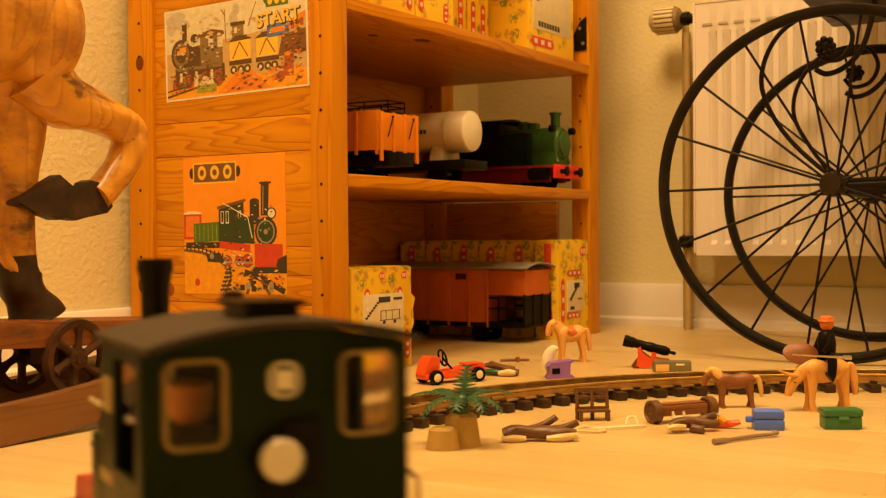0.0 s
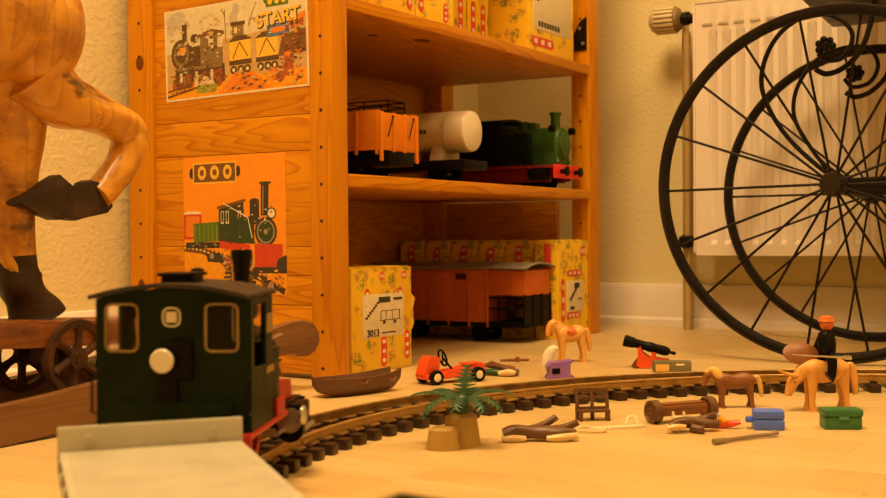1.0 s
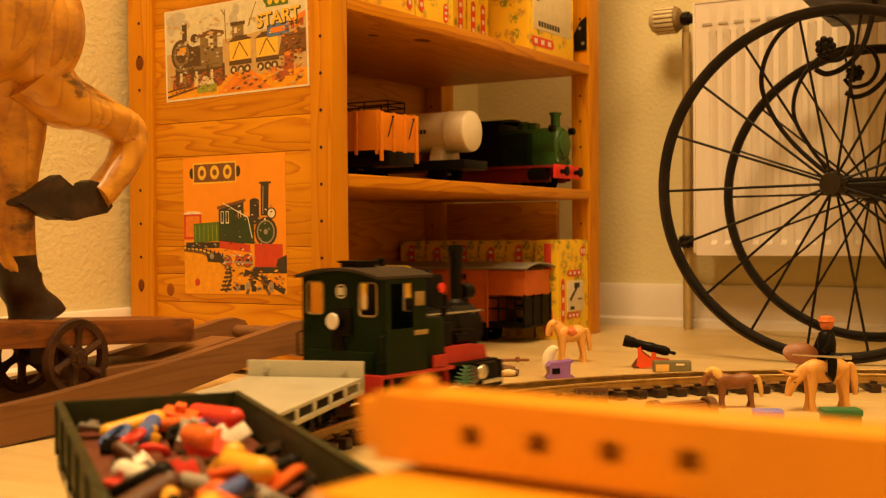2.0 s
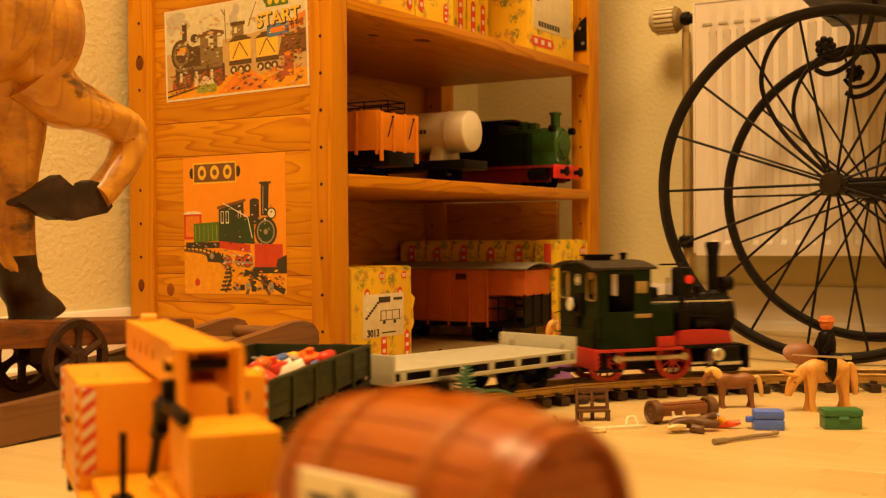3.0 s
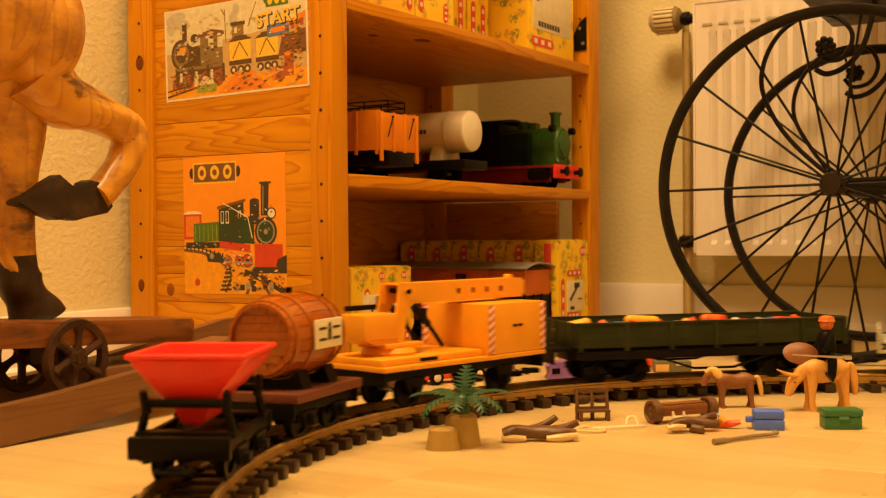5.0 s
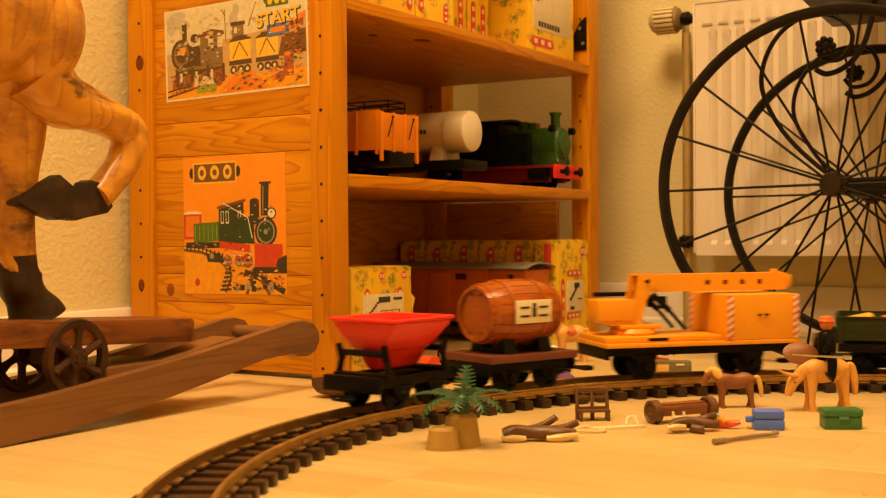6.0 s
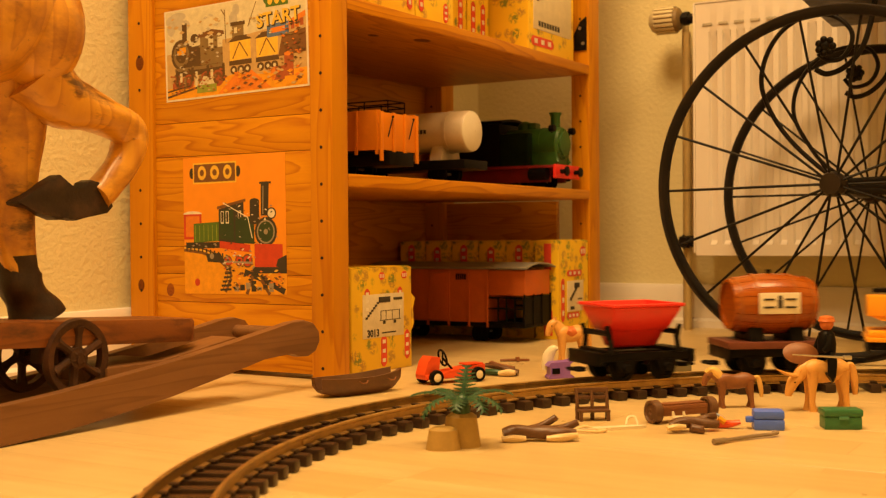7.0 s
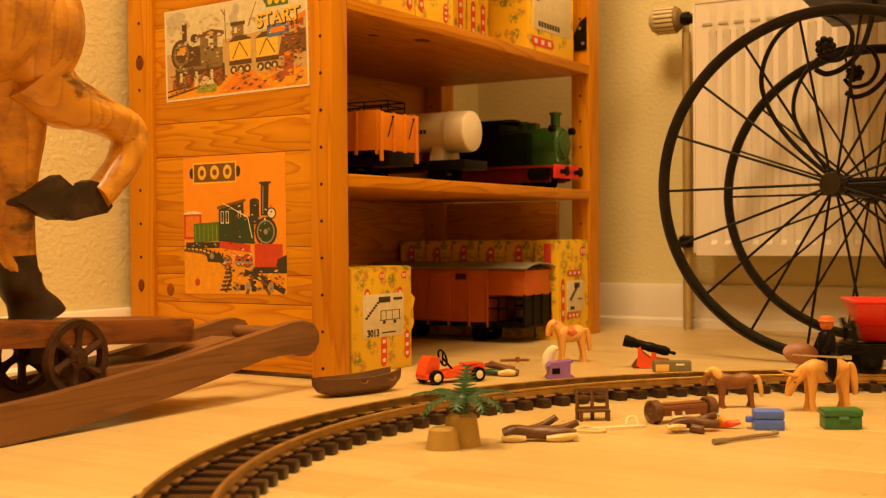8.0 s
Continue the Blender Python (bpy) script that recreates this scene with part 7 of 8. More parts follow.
def fern():
    t = thing("toy_palm", put(0.0095, 1.016, 0), "green plastic toy fern on a two-lobed sandy rock", "toy plant")
    bm = B()
    for x, y, r0, r1, h in ((-0.0105, -0.010, 0.0150, 0.0118, 0.0190), (0.0060, 0.004, 0.0172, 0.0128, 0.0292)):
        seg = 18
        rings = []
        for f, z in ((1.0, 0), (0.97, 0.2), (0.93, 0.55), (0.88, 0.88), (0.76, 0.98), (0.4, 1.0)):
            rad = (r0 + (r1 - r0) * z) * (f if z > 0.9 else 1)
            rings.append([(x + rad * (1 + 0.06 * math.sin(3 * a + x * 900)) * math.cos(a), y + rad * 0.9 * (1 + 0.05 * math.cos(2 * a)) * math.sin(a), z * h) for a in [2 * math.pi * k / seg for k in range(seg)]])
        loft(bm, rings)
    part("rock", bm, ROCKM, t)
    bm = B()
    lathe(bm, [(0.0075, 0.0285), (0.0080, 0.031), (0.0065, 0.038), (0.0042, 0.043), (0.001, 0.045)], 14, Matrix.Translation((0.0055, 0.004, 0)))
    part("stem", bm, FERN, t)
    for az, rise, L, droop in ((70, 1.30, 0.027, 0.25), (8, 0.62, 0.037, 1.1), (172, 0.55, 0.036, 1.0), (205, 0.42, 0.034, 1.7), (-28, 0.48, 0.034, 1.5), (260, 0.55, 0.026, 1.5), (60, 0.7, 0.030, 1.2), (135, 0.7, 0.030, 1.2), (305, 0.5, 0.028, 1.6)):
        bm = B()
        a = radians(az)
        n = 9
        p, ang = Vector((0.0055 + 0.004 * math.cos(a), 0.004 + 0.004 * math.sin(a), 0.0395)), rise
        stations = []
        for k in range(n + 1):
            stations.append((p.copy(), ang))
            st = 1.14 * L / n
            p = p + Vector((math.cos(a) * math.cos(ang), math.sin(a) * math.cos(ang), math.sin(ang))) * st
            ang -= droop / n
        side = Vector((-math.sin(a), math.cos(a), 0))
        if rise > 1.2:
            side = Vector((1, 0, 0))
        tube(bm, [q for q, _ in stations], [0.0014 - 0.0009 * k / n for k in range(n + 1)], 6)
        for k in range(n):
            q, an = stations[k]
            wl = 0.0102 * math.sin(math.pi * (0.22 + 0.72 * k / n))
            fwd = (stations[k + 1][0] - q)
            for s in (-1, 1):
                tip = q + side * s * wl + fwd * 1.3 + Vector((0, 0, -0.0012))
                nrm = fwd.cross(side).normalized() * 0.0005
                v = [bm.verts.new(c) for c in (q + nrm, q + fwd * 1.05 + nrm, tip + fwd * 0.2, tip, q - nrm, q + fwd * 1.05 - nrm)]
                bm.faces.new((v[0], v[1], v[2], v[3]))
                bm.faces.new((v[4], v[3], v[2], v[5]))
        part("frond", bm, FERN, t)


def beast(name, m, coat, h, L, label, head_down=0.0, mane=None, horn=False, saddle=None):
    """Small moulded toy animal looking along -x: body, neck and head, legs, tail."""
    t = thing(name, m, label, "toy animal")
    b = h * 0.62
    bm = B()
    limb(bm, [(-L * 0.36, 0, b * 1.0, h * 0.14, h * 0.13), (-L * 0.24, 0, b * 1.02, h * 0.19, h * 0.155), (0, 0, b * 0.98, h * 0.17, h * 0.15), (L * 0.22, 0, b * 1.04, h * 0.185, h * 0.16), (L * 0.38, 0, b * 1.02, h * 0.12, h * 0.12)], 18)
    part("body", bm, coat, t)
    bm = B()
    nx, nz = -L * 0.50, h * (0.92 - 0.42 * head_down)
    limb(bm, [(-L * 0.26, 0, b * 1.08, h * 0.15, h * 0.12), (-L * 0.40, 0, (b + nz) / 2 + h * 0.06, h * 0.115, h * 0.095), (nx, 0, nz, h * 0.095, h * 0.085)], 16)
    limb(bm, [(nx + h * 0.05, 0, nz + h * 0.03, h * 0.085, h * 0.085), (nx - h * 0.06, 0, nz - h * 0.05, h * 0.095, h * 0.085), (nx - h * 0.13, 0, nz - h * 0.20, h * 0.07, h * 0.065), (nx - h * 0.14, 0, nz - h * 0.28, h * 0.05, h * 0.05)], 16)
    for s in (-1, 1):
        limb(bm, [(nx + h * 0.02, s * h * 0.06, nz + h * 0.07, h * 0.022, h * 0.02), (nx + h * 0.03, s * h * 0.075, nz + h * 0.14, h * 0.012, h * 0.012)], 8)
    head = part("head", bm, coat, t)
    bm = B()
    for s in (-1, 1):
        ball(bm, (nx - h * 0.07, s * h * 0.082, nz - h * 0.06), h * 0.014, seg=8)
    part("eye", bm, BLACK, head)
    for x, dx in ((-L * 0.25, -0.02), (L * 0.29, 0.05)):
        for s in (-1, 1):
            bm = B()
            off = s * h * 0.085
            limb(bm, [(x, off, b * 1.0, h * 0.11, h * 0.075), (x + dx * h * 0.6, off, b * 0.55, h * 0.062, h * 0.055), (x + dx * h, off, b * 0.25, h * 0.048, h * 0.048), (x + dx * h * 0.8 - s * h * 0.02, off, 0.0, h * 0.062, h * 0.058)], 12)
            part("leg", bm, coat, t)
    if mane:
        bm = B()
        limb(bm, [(nx - h * 0.10, 0, nz + h * 0.02, h * 0.05, h * 0.06), (nx + h * 0.02, 0, nz + h * 0.09, h * 0.085, h * 0.10), (nx + h * 0.14, 0, nz + h * 0.02, h * 0.12, h * 0.125), (nx + h * 0.24, 0, nz - h * 0.12, h * 0.10, h * 0.115), (nx + h * 0.28, 0, nz - h * 0.26, h * 0.03, h * 0.04)], 14)
        part("mane", bm, mane, t, "blond moulded mane")
    bm = B()
    limb(bm, [(L * 0.40, 0, b * 1.15, h * 0.03, h * 0.03), (L * 0.48, 0, b * 1.12, h * 0.055, h * 0.05), (L * 0.53, 0, b * 0.75, h * 0.062, h * 0.05), (L * 0.55, 0, b * 0.40, h * 0.04, h * 0.035)], 12)
    part("tail", bm, mane or coat, t)
    if horn:
        for s in (-1, 1):
            bm = B()
            tube(bm, [(nx - h * 0.02, s * h * 0.05, nz + h * 0.04), (nx - h * 0.16, s * h * 0.09, nz + h * 0.06), (nx - h * 0.30, s * h * 0.08, nz + h * 0.13)], [h * 0.035, h * 0.026, h * 0.008], 8)
            part("horn", bm, coat, head)
    if saddle:
        bm = B()
        limb(bm, [(-L * 0.16, 0, b * 1.12, h * 0.13, h * 0.165), (-L * 0.02, 0, b * 1.05, h * 0.155, h * 0.175), (L * 0.12, 0, b * 1.10, h * 0.13, h * 0.165)], 14)
        part("saddle", bm, saddle, t, "orange-brown saddle")
    return t


def rider():
    """Toy figure as one plain moulded shape."""
    bm = B()
    lathe(bm, [(0.0045, 0.0), (0.0090, 0.001), (0.0095, 0.010), (0.0080, 0.020), (0.0050, 0.0235), (0.0030, 0.0245)], 16)
    for s in (-1, 1):
        limb(bm, [(0.0, s * 0.009, 0.020, 0.004, 0.004), (-0.003, s * 0.012, 0.010, 0.0036, 0.0036), (-0.008, s * 0.011, 0.003, 0.003, 0.003)], 8)
        limb(bm, [(0.0, s * 0.007, 0.002, 0.0055, 0.004), (0.0, s * 0.0125, -0.006, 0.0052, 0.0035), (-0.001, s * 0.0130, -0.0200, 0.0050, 0.0035), (-0.004, s * 0.0130, -0.0235, 0.0070, 0.0035)], 8)
    nbody = len(bm.faces)
    ball(bm, (0, 0, 0.0305), 0.0072, (1, 1, 1.05), 14)
    lathe(bm, [(0.0079, 0.0320), (0.0088, 0.0330), (0.0079, 0.0345), (0.0074, 0.0370), (0.0040, 0.0385), (0.001, 0.0388)], 14)
    bm.faces.ensure_lookup_table()
    for f in bm.faces[nbody:]:
        f.material_index = 1
    return single("toy_figure", bm, (BLACK, SKIN), put(0.3920, 1.2060, 8, 0.0590), "plain black and orange moulded toy rider", "toy figure")


def loose_bits():
    # chest and case
    t = thing("toy_chest", put(0.3700, 1.0990, -3), "green toy chest with a lighter latch", "toy chest")
    bm = B()
    box(bm, -0.0170, 0.0170, -0.0105, 0.0105, 0.0, 0.0118, 0.0012)
    part("base", bm, CHESTG, t)
    bm = B()
    box(bm, -0.0180, 0.0180, -0.0115, 0.0115, 0.0120, 0.0186, 0.0018)
    part("lid", bm, CHESTG, t)
    bm = B()
    box(bm, -0.0045, 0.0045, -0.0124, -0.0106, 0.0092, 0.0124, 0.0005)
    part("latch", bm, paint("latch_green", (0.06, 0.21, 0.12), 0.4), t, "lighter green latch")
    t = thing("toy_case", put(0.3020, 1.0980, -8), "blue toy case with a small knob", "toy case")
    bm = B()
    box(bm, -0.0138, 0.0138, -0.011, 0.011, 0.0, 0.0098, 0.0014)
    part("base", bm, BLUE, t)
    bm = B()
    box(bm, -0.0138, 0.0138, -0.011, 0.011, 0.0102, 0.0178, 0.0018)
    part("lid", bm, BLUE, t)
    bm = B()
    box(bm, -0.0205, -0.0137, -0.004, 0.004, 0.006, 0.0115, 0.0015)
    part("knob", bm, BLUE, t)
    # stick
    bm = B()
    tube(bm, smooth_path([(-0.037, 0, 0.003), (-0.015, 0.002, 0.0026), (0.015, 0.003, 0.0026), (0.034, 0.0, 0.003), (0.039, 0.001, 0.004)]), [0.0026] * 5 + [0.0018] * 16 + [0.0021] * 4, 8)
    ball(bm, (0.039, 0.001, 0.0036), 0.0028, (1.4, 1, 0.8), seg=10)
    single("toy_stick", bm, STICKM, put(0.264, 1.034, 31), "grey-brown toy stick lying on the floor", "toy stick")
    # axle cart
    t = thing("toy_cart", put(0.2310, 1.146, 24), "brown wooden-look toy cart with dark end wheels", "toy cart")
    bm = B()
    box(bm, -0.0255, 0.0255, -0.008, 0.008, 0.0070, 0.0170, 0.0012)
    box(bm, -0.0240, 0.0240, -0.0058, 0.0058, 0.0168, 0.0188, 0.0006)
    for k in range(1, 3):
        box(bm, -0.0255, 0.0255, -0.0083, 0.0083, 0.0070 + 0.0034 * k - 0.0002, 0.0070 + 0.0034 * k + 0.0002)
    part("body", bm, CHEST, t)
    bm = B()
    cyl(bm, (-0.035, 0, 0.0112), (0.035, 0, 0.0112), 0.0032, seg=10)
    part("axle", bm, DARKB, t)
    for s in (-1, 1):
        bm = B()
        lathe(bm, [(0.001, -0.0025), (0.0030, -0.0042), (0.0075, -0.0030), (0.0092, -0.0048), (0.0112, -0.0040), (0.0112, 0.0040), (0.0092, 0.0048), (0.0075, 0.0030), (0.0030, 0.0042), (0.001, 0.0025)], 22, Matrix.Translation((s * 0.0320, 0, 0.0112)) @ Matrix.Rotation(radians(90), 4, "Y"))
        part("wheel", bm, DARKB, t)
    # ladder-back chair
    t = thing("toy_chair", put(0.1460, 1.160, 6), "dark brown toy chair frame with a slatted back", "toy chair")
    for x in (-0.0150, 0.0, 0.0150):
        bm = B()
        limb(bm, [(x, 0.0, 0.0 if x else -0.0, 0.0022, 0.0022), (x, 0.001, 0.016, 0.0019, 0.0019), (x, 0.004, 0.0295, 0.0017, 0.0017)], 8)
        part("post", bm, DARKB, t)
    for z, hh in ((0.0285, 0.0024), (0.0215, 0.0016), (0.0105, 0.0022)):
        bm = B()
        y = 0.001 + 0.003 * z / 0.03
        box(bm, -0.0168, 0.0168, y - 0.0015, y + 0.0015, z - hh, z + hh, 0.0006)
        part("slat", bm, DARKB, t)
    bm = B()
    box(bm, -0.0155, 0.0155, -0.012, 0.0, 0.0085, 0.0108, 0.0006)
    for x in (-0.0135, 0.0135):
        box(bm, x - 0.0016, x + 0.0016, -0.0118, -0.0088, 0.0, 0.0086)
    part("seat", bm, DARKB, t)
    # forked branch with cut, pale faces
    t = thing("toy_branch", put(0.0830, 1.043, 6), "dark brown forked toy branch with pale cut faces", "toy branch")
    bm = B()
    limb(bm, [(-0.031, 0.0, 0.0065, 0.0050, 0.0060), (-0.020, 0.001, 0.0085, 0.0065, 0.0075), (-0.006, 0.0, 0.0075, 0.0055, 0.0065), (0.008, -0.002, 0.0075, 0.0062, 0.0070), (0.022, -0.004, 0.0075, 0.0050, 0.0060), (0.033, -0.005, 0.0070, 0.0035, 0.0045)], 14)
    limb(bm, [(-0.010, 0.001, 0.008, 0.005, 0.005), (0.004, 0.004, 0.0125, 0.0035, 0.004), (0.016, 0.006, 0.0185, 0.0030, 0.0035), (0.0165, 0.006, 0.0190, 0.0032, 0.0036)], 12)
    limb(bm, [(0.008, -0.001, 0.008, 0.005, 0.005), (0.024, 0.002, 0.0105, 0.0038, 0.004), (0.037, 0.004, 0.0150, 0.0030, 0.003)], 12)
    part("wood", bm, DARKB, t)
    bm = B()
    limb(bm, [(-0.033, -0.0045, 0.0030, 0.0025, 0.0035), (-0.024, -0.006, 0.0035, 0.0035, 0.0032), (-0.012, -0.0055, 0.0032, 0.0022, 0.003)], 10)
    limb(bm, [(0.006, -0.008, 0.0032, 0.0026, 0.003), (0.020, -0.010, 0.0040, 0.0036, 0.0032), (0.034, -0.009, 0.0060, 0.0020, 0.0025)], 10)
    part("cut_face", bm, CRM, t, "pale cut wood")
    # ivory saw and strap
    bm = B()
    blade = [(-0.038, 0.000), (-0.028, -0.0050), (0.036, -0.0030), (0.043, 0.0015), (0.030, 0.0060), (0.022, 0.0050), (-0.024, 0.0060)]
    loft(bm, [[(x, y, z) for x, y in blade] for z in (0.0, 0.0016, 0.0030)])
    tube(bm, smooth_path([(0.024, 0.005, 0.003), (0.027, 0.008, 0.009), (0.033, 0.007, 0.010), (0.035, 0.003, 0.003)]), 0.0013, 8)
    single("toy_saw", bm, IVORY, put(0.1490, 1.0960, 14), "ivory-coloured toy saw blade on the floor", "toy tool")
    bm = B()
    tube(bm, smooth_path([(-0.018, 0.004, 0.0018), (-0.006, 0.009, 0.0045), (0.004, 0.008, 0.0018), (0.012, 0.002, 0.0018), (0.004, -0.004, 0.0018), (-0.008, -0.003, 0.0022), (-0.018, 0.004, 0.0018)]), 0.0013, 8)
    tube(bm, smooth_path([(-0.022, 0.010, 0.0015), (-0.018, 0.014, 0.007), (-0.012, 0.010, 0.0015)]), 0.0013, 8)
    single("toy_strap", bm, CRM, put(0.1370, 1.0820, 6), "pale curled toy strap", "toy strap")
    # second brown piece with ivory ears
    t = thing("toy_branch", put(0.2290, 1.084, 4), "dark brown forked toy branch with ivory tips", "toy branch")
    bm = B()
    limb(bm, [(-0.021, 0.0, 0.006, 0.004, 0.005), (-0.012, 0.001, 0.0085, 0.0055, 0.006), (0.002, 0.001, 0.0085, 0.0052, 0.006), (0.014, 0.0, 0.0075, 0.0045, 0.005), (0.024, 0.001, 0.0065, 0.0035, 0.004)], 12)
    limb(bm, [(0.004, 0.004, 0.009, 0.004, 0.004), (0.016, 0.006, 0.0125, 0.0035, 0.0035), (0.024, 0.007, 0.0135, 0.003, 0.003)], 10)
    limb(bm, [(-0.004, -0.006, 0.005, 0.004, 0.004), (0.004, -0.012, 0.004, 0.004, 0.004), (0.006, -0.014, 0.004, 0.0035, 0.0035)], 10)
    part("wood", bm, DARKB, t)
    bm = B()
    limb(bm, [(-0.026, -0.007, 0.0050, 0.0022, 0.003), (-0.018, -0.0085, 0.0060, 0.0032, 0.003), (-0.009, -0.008, 0.0060, 0.002, 0.0025)], 10)
    part("cut_face", bm, CRM, t, "pale cut wood")
    bm = B()
    for x in (-0.016, -0.006):
        tube(bm, [(x, 0.006, 0.011), (x - 0.001, 0.006, 0.018)], [0.0022, 0.0010], 8)
    box(bm, -0.018, -0.004, 0.003, 0.009, 0.010, 0.0135, 0.0012)
    part("tip", bm, IVORY, t, "ivory tips")
    # red bird with blue and yellow
    t = thing("toy_bird", put(0.2590, 1.1030, -14), "red toy bird with blue and yellow wings", "toy bird")
    bm = B()
    limb(bm, [(-0.012, 0, 0.003, 0.0028, 0.003), (0.0, 0, 0.0042, 0.0040, 0.004), (0.010, 0, 0.0045, 0.0032, 0.0035), (0.018, 0, 0.0065, 0.0022, 0.003)], 12)
    part("body", bm, KART, t)
    bm = B()
    limb(bm, [(-0.014, 0.004, 0.011, 0.0012, 0.003), (-0.004, 0.003, 0.0125, 0.0014, 0.003), (0.003, 0.0, 0.0085, 0.0014, 0.003)], 8)
    part("wing", bm, paint("bird_blue", (0.22, 0.30, 0.45), 0.45), t, "pale blue wing")
    bm = B()
    limb(bm, [(-0.002, -0.002, 0.010, 0.0030, 0.0025), (0.004, -0.003, 0.0060, 0.0030, 0.0025)], 8)
    part("wing", bm, YELLOW, t, "yellow wing")
    # crossbow, purple throne, cannon, crate
    bm = B()
    limb(bm, [(-0.021, 0, 0.002, 0.0016, 0.0016), (0.0, 0, 0.0022, 0.0022, 0.0022), (0.021, 0, 0.002, 0.0016, 0.0016)], 8)
    cyl(bm, (0.004, -0.012, 0.0022), (0.004, 0.012, 0.0022), 0.0018, seg=8)
    box(bm, 0.001, 0.007, -0.003, 0.003, 0.0005, 0.0065, 0.001)
    single("toy_crossbow", bm, CHEST, put(0.1020, 1.693, 2), "brown toy crossbow on the floor", "toy weapon")
    t = thing("toy_saddle_seat", put(0.1450, 1.487, 8), "purple toy seat with an ivory cushion behind", "toy seat")
    bm = B()
    sec = [(-0.0155, 0.003), (-0.0150, 0.0), (0.012, 0.0), (0.0185, 0.003), (0.0125, 0.007), (0.0125, 0.019), (0.0165, 0.0225), (0.0155, 0.0245), (0.0080, 0.0225), (-0.0120, 0.0215), (-0.0165, 0.0170), (-0.0130, 0.0160), (-0.0130, 0.0060)]
    prism(bm, sec, -0.011, 0.011)
    part("shell", bm, PURPLE, t)
    bm = B()
    box(bm, -0.0110, -0.0010, -0.0118, -0.0108, 0.0075, 0.0145, 0.001)
    part("dark_slot", bm, BLACK, t)
    bm = B()
    limb(bm, [(-0.013, 0.012, 0.010, 0.006, 0.005), (-0.011, 0.013, 0.026, 0.008, 0.005), (-0.004, 0.013, 0.036, 0.0055, 0.004), (0.002, 0.013, 0.037, 0.002, 0.003)], 12)
    part("cushion", bm, IVORY, t, "ivory curled cushion")
    t = thing("toy_cannon", put(0.2780, 1.600, -12), "black toy cannon on an orange carriage", "toy cannon")
    bm = B()
    d = Matrix.Translation((0.002, 0, 0.0285)) @ Matrix.Rotation(radians(14), 4, "Y") @ Matrix.Rotation(radians(-90), 4, "Y")
    lathe(bm, [(0.0055, 0.036), (0.0078, 0.036), (0.0082, 0.031), (0.0074, 0.029), (0.0074, 0.023), (0.0062, 0.021), (0.0060, 0.004), (0.0068, 0.002), (0.0068, -0.004), (0.0060, -0.006), (0.0066, -0.020), (0.0050, -0.026), (0.0020, -0.028), (0.0026, -0.034), (0.0005, -0.036)], 20, d)
    part("barrel", bm, BLACK, t)
    for s in (-1, 1):
        bm = B()
        prism(bm, [(-0.016, 0.004), (-0.010, 0.0), (0.026, 0.006), (0.028, 0.012), (0.010, 0.014), (0.010, 0.022), (0.005, 0.022), (0.003, 0.014), (-0.008, 0.022), (-0.010, 0.030), (-0.014, 0.028), (-0.014, 0.016)], s * 0.0085 - 0.0015, s * 0.0085 + 0.0015)
        part("cheek", bm, KART, t)
    bm = B()
    limb(bm, [(-0.018, 0, 0.0, 0.006, 0.010), (-0.012, 0, 0.010, 0.005, 0.008), (-0.006, 0, 0.017, 0.004, 0.006)], 10)
    part("foot", bm, OXRED, t)
    t = thing("toy_crate", put(0.3010, 1.556, -2), "olive-grey toy crate with a yellow label", "toy crate")
    bm = B()
    box(bm, -0.0245, 0.0245, -0.010, 0.010, 0.0, 0.0145, 0.0012)
    part("body", bm, paint("crate_grey", (0.16, 0.14, 0.075), 0.45, vary=0.12), t)
    bm = B()
    box(bm, -0.0225, -0.0050, -0.0108, -0.0098, 0.0012, 0.0105, 0.0003)
    part("label", bm, BLOND, t, "yellow label")
    bm = B()
    box(bm, 0.004, 0.015, -0.0108, -0.0098, 0.0090, 0.0115, 0.0003)
    part("mark", bm, IVORY, t)
    t = thing("toy_rifle_heap", put(0.0740, 1.530, -20), "brown and dark green toy pieces heaped together", "toy pieces")
    bm = B()
    limb(bm, [(-0.022, 0.004, 0.012, 0.003, 0.004), (-0.004, 0.003, 0.010, 0.004, 0.005), (0.012, 0.0, 0.006, 0.005, 0.006), (0.024, -0.002, 0.004, 0.004, 0.005)], 12)
    part("stock", bm, DARKB, t)
    bm = B()
    limb(bm, [(-0.020, -0.008, 0.005, 0.004, 0.004), (-0.004, -0.010, 0.005, 0.004, 0.005), (0.006, -0.010, 0.004, 0.003, 0.004)], 10)
    part("sleeve", bm, FERN, t, "dark green piece")
    bm = B()
    limb(bm, [(0.002, -0.015, 0.004, 0.003, 0.004), (0.014, -0.014, 0.0055, 0.0045, 0.005), (0.023, -0.012, 0.0050, 0.003, 0.004)], 12)
    part("sole", bm, CRM, t, "pale tan piece")
    bm = B()
    limb(bm, [(-0.012, 0.012, 0.004, 0.003, 0.003), (-0.018, 0.014, 0.014, 0.003, 0.003), (-0.006, 0.012, 0.011, 0.003, 0.003), (0.016, 0.008, 0.008, 0.003, 0.003)], 10)
    part("strap", bm, CHEST, t, "brown strap")
    bm = B()
    box(bm, -0.005, 0.005, -0.004, 0.004, 0.0, 0.004, 0.0012)
    ball(bm, (0.003, 0.001, 0.004), 0.003, seg=8)
    single("toy_fragment", bm, IVORY, put(-0.0660, 1.082, 20), "small white plastic toy fragment", "toy piece")


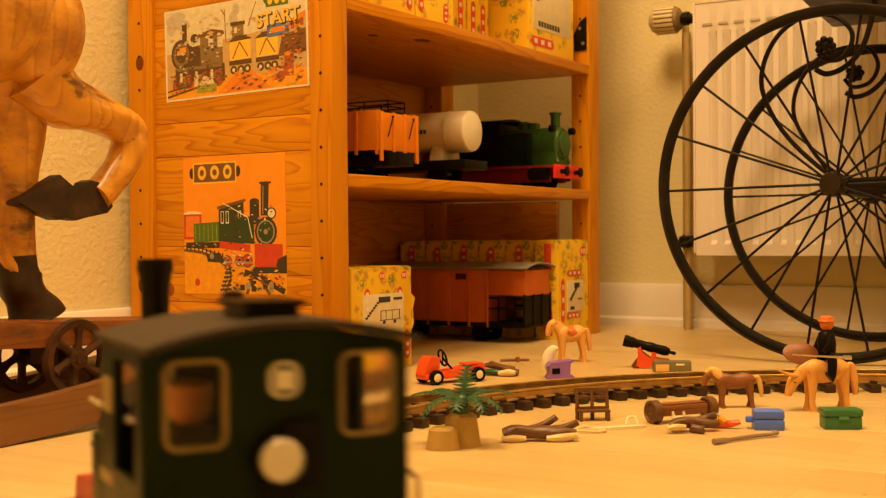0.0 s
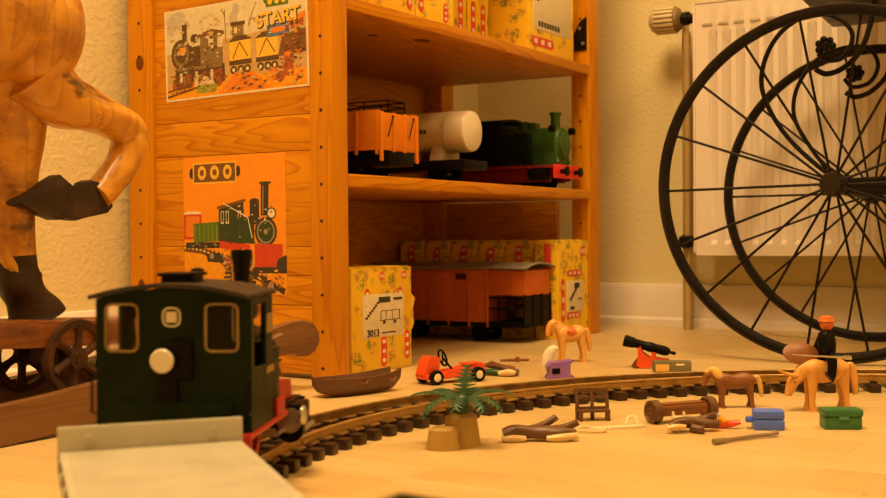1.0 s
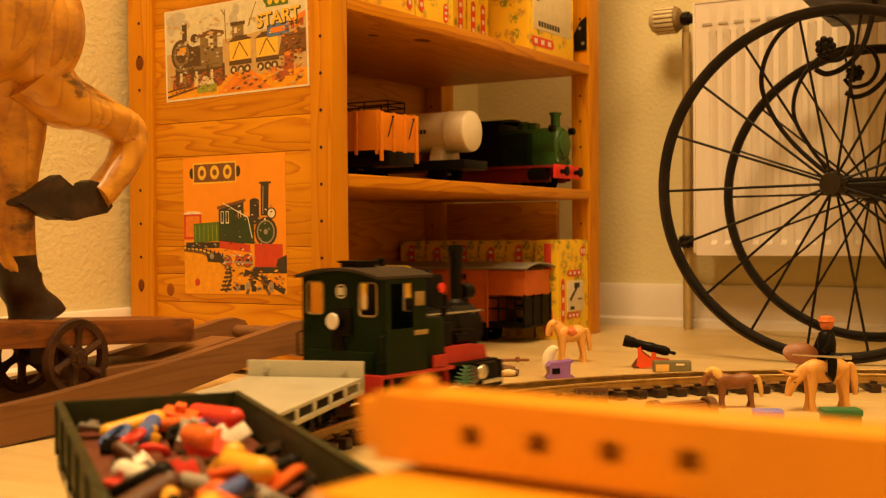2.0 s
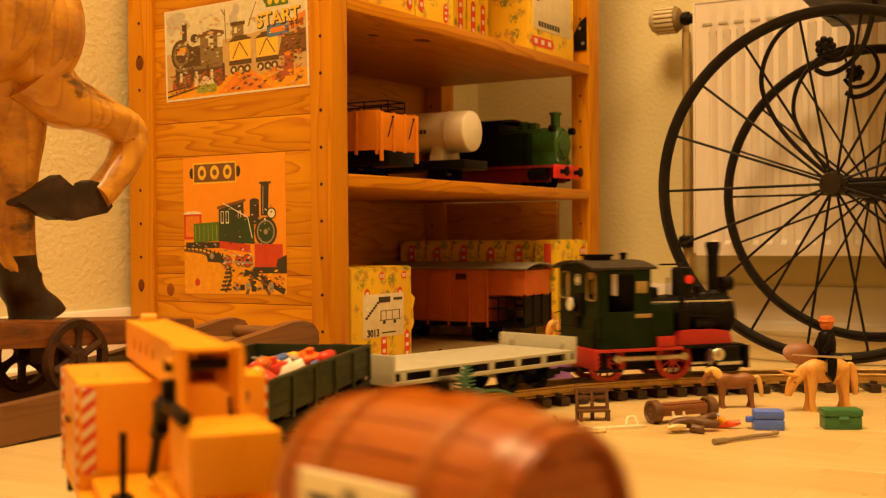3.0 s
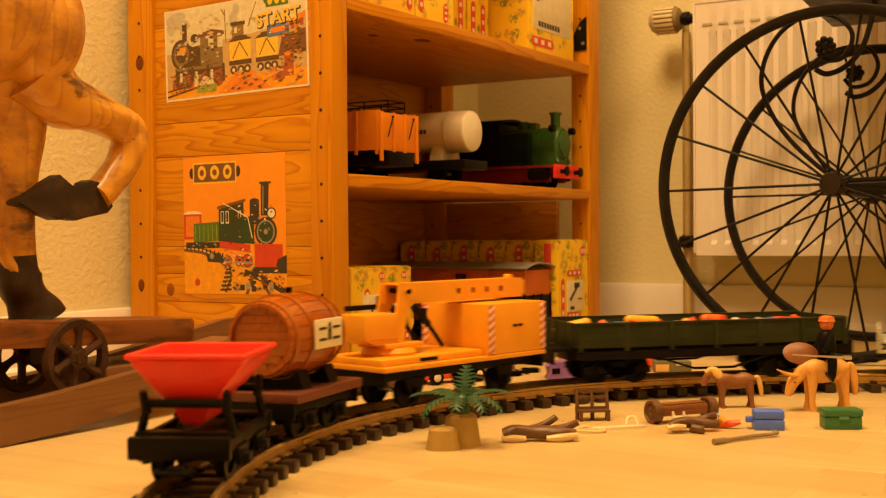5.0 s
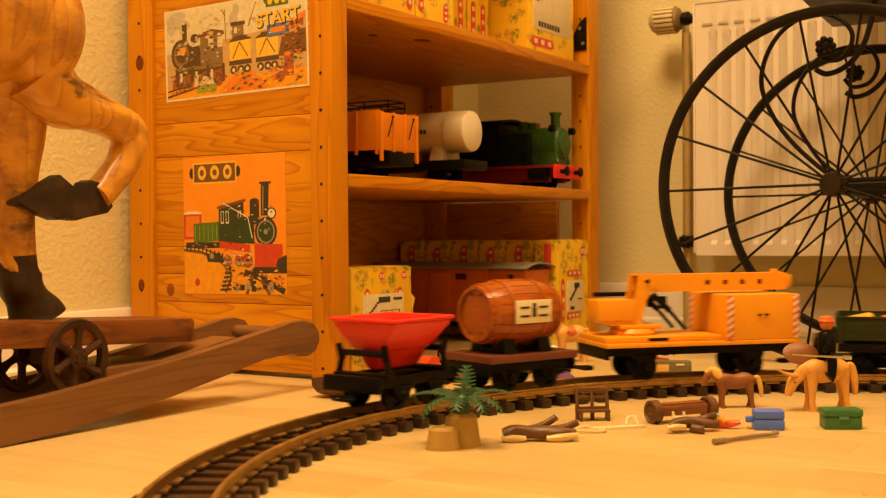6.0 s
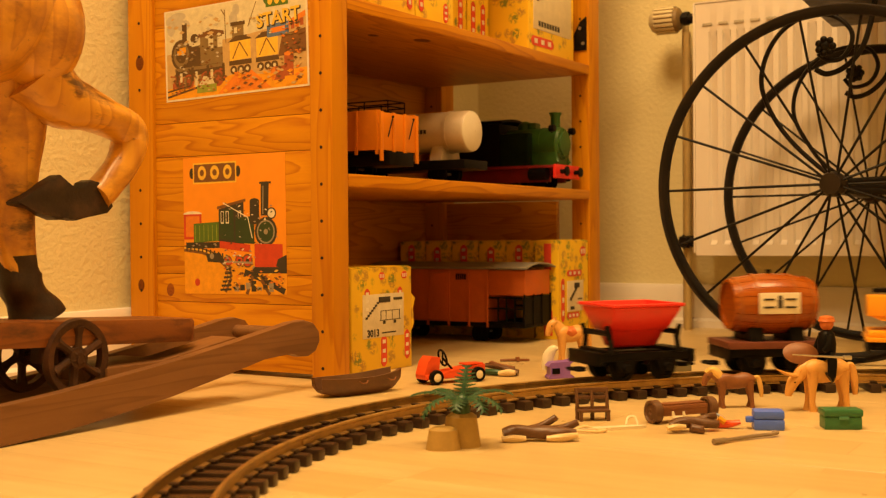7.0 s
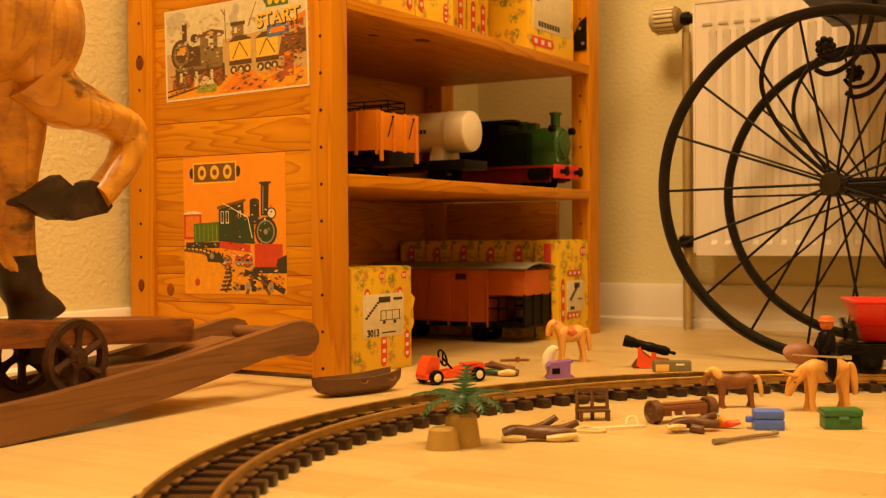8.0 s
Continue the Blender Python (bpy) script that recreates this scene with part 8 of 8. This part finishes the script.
rowing_boat()
go_kart()
fern()
beast("toy_pony", put(0.3040, 1.232, 3), CHEST, 0.0445, 0.052, "chestnut toy pony with a blond mane", 0.28, BLOND)
beast("toy_ox", put(0.3905, 1.207, 5), TAN, 0.0655, 0.0585, "tan toy ox with its head lowered", 0.95, None, True)
beast("toy_horse", put(0.1815, 1.680, 10), TAN, 0.0640, 0.050, "tan toy horse with an orange-brown saddle", 0.10, None, False, SKIN)
rider()
bm = B()
tube(bm, [(-0.034, 0, 0.0035), (0.020, 0, 0.0)], [0.0006, 0.0014], 8)
box(bm, 0.018, 0.026, -0.003, 0.003, -0.002, 0.002, 0.0008)
single("toy_sword", bm, SILVER, put(0.3860, 1.1905, 2, 0.0560), "silver toy sword held by the rider", "toy weapon")
bm = B()
lathe(bm, [(0.001, 0.0030), (0.010, 0.0024), (0.0165, 0.0), (0.0160, -0.0012), (0.001, 0.0016)], 22, Matrix.Diagonal((1.15, 0.75, 1, 1)))
single("toy_shield", bm, CHEST, put(0.3660, 1.208, 6, 0.0590) @ Matrix.Rotation(radians(60), 4, "X"), "brown oval toy shield beside the rider", "toy weapon")
loose_bits()


# ---- laminate boards ----
def laminate():
    m, nt, b = nodes_of("birch_laminate")
    tc = nt.nodes.new("ShaderNodeTexCoord")
    info = nt.nodes.new("ShaderNodeObjectInfo")
    off = nt.nodes.new("ShaderNodeVectorMath")
    off.operation = "MULTIPLY_ADD"
    nt.links.new(info.outputs["Random"], off.inputs[0])
    off.inputs[1].default_value = (7.3, 3.1, 0.0)
    nt.links.new(tc.outputs["Object"], off.inputs[2])
    br = add(nt, "ShaderNodeTexBrick", Scale=1.0, Mortar_Size=0.0006, Brick_Width=0.42, Row_Height=0.064)
    br.inputs["Color1"].default_value = (0.64, 0.49, 0.245, 1)
    br.inputs["Color2"].default_value = (0.57, 0.42, 0.19, 1)
    br.inputs["Mortar"].default_value = (0.50, 0.35, 0.15, 1)
    br.offset = 0.37
    nt.links.new(off.outputs[0], br.inputs["Vector"])
    mp = nt.nodes.new("ShaderNodeMapping")
    mp.inputs["Scale"].default_value = (1.6, 22, 1)
    nt.links.new(off.outputs[0], mp.inputs[0])
    n1 = add(nt, "ShaderNodeTexNoise", Scale=3.0, Detail=6.0, Roughness=0.65)
    nt.links.new(mp.outputs[0], n1.inputs["Vector"])
    g = ramp(nt, n1.outputs[0], [(0.3, (0.86, 0.80, 0.72)), (0.7, (1.0, 1.0, 1.0))])
    c = mixc(nt, 0.75, br.outputs[0], g, "MULTIPLY")
    n2 = add(nt, "ShaderNodeTexNoise", Scale=9.0, Detail=5.0)
    nt.links.new(tc.outputs["Object"], n2.inputs["Vector"])
    nt.links.new(c, b.inputs["Base Color"])
    nt.links.new(ramp(nt, n2.outputs[0], [(0.3, (0.26,) * 3), (0.7, (0.42,) * 3)]), b.inputs["Roughness"])
    bump(nt, b, n1.outputs[0], 0.08, 0.0004)
    return m


LAM = laminate()
ALONG = 148.77
rows = 27
rnd = random.Random(9)
PLW, PLL = 0.192, 1.28
cache = {}
ROOM = [Vector((*p, 0)) for p in (tuple(WC)[:2], tuple(WB0)[:2], (-1.42, -1.5), (2.1, -1.5), tuple(WA1)[:2])]


def indoors(p, margin=0.14):
    """True inside the room's outline, widened to the middle of its walls."""
    for a, b in zip(ROOM, ROOM[1:] + ROOM[:1]):
        d = (b - a).normalized()
        if d.x * (p.y - a.y) - d.y * (p.x - a.x) < -margin:
            return False
    return True


for i in range(-13, 14):
    shift_x = rnd.uniform(0, PLL)
    for j in range(-3, 4):
        x0 = j * PLL + shift_x - 0.6
        mtx = Matrix.Translation((0.3, 0.8, 0)) @ Matrix.Rotation(radians(ALONG), 4, "Z") @ Matrix.Translation((x0 + PLL / 2, i * PLW, 0))
        held = [k for k in range(65) if indoors(mtx @ Vector((-PLL / 2 + PLL * k / 64, 0, 0)))]
        if not held:
            continue
        key = (held[0], held[-1])
        if key not in cache:
            bm = B()
            box(bm, -PLL / 2 + PLL * key[0] / 64 + 0.0002, -PLL / 2 + PLL * key[1] / 64 - 0.0002, -PLW / 2 + 0.0002, PLW / 2 - 0.0002, -0.0078, 0.0, 0.0004, seg=1)
            cache[key] = mesh_of("floor_board", bm, LAM)
        share("floor_board", cache[key], FLOOR, mtx)
motions()
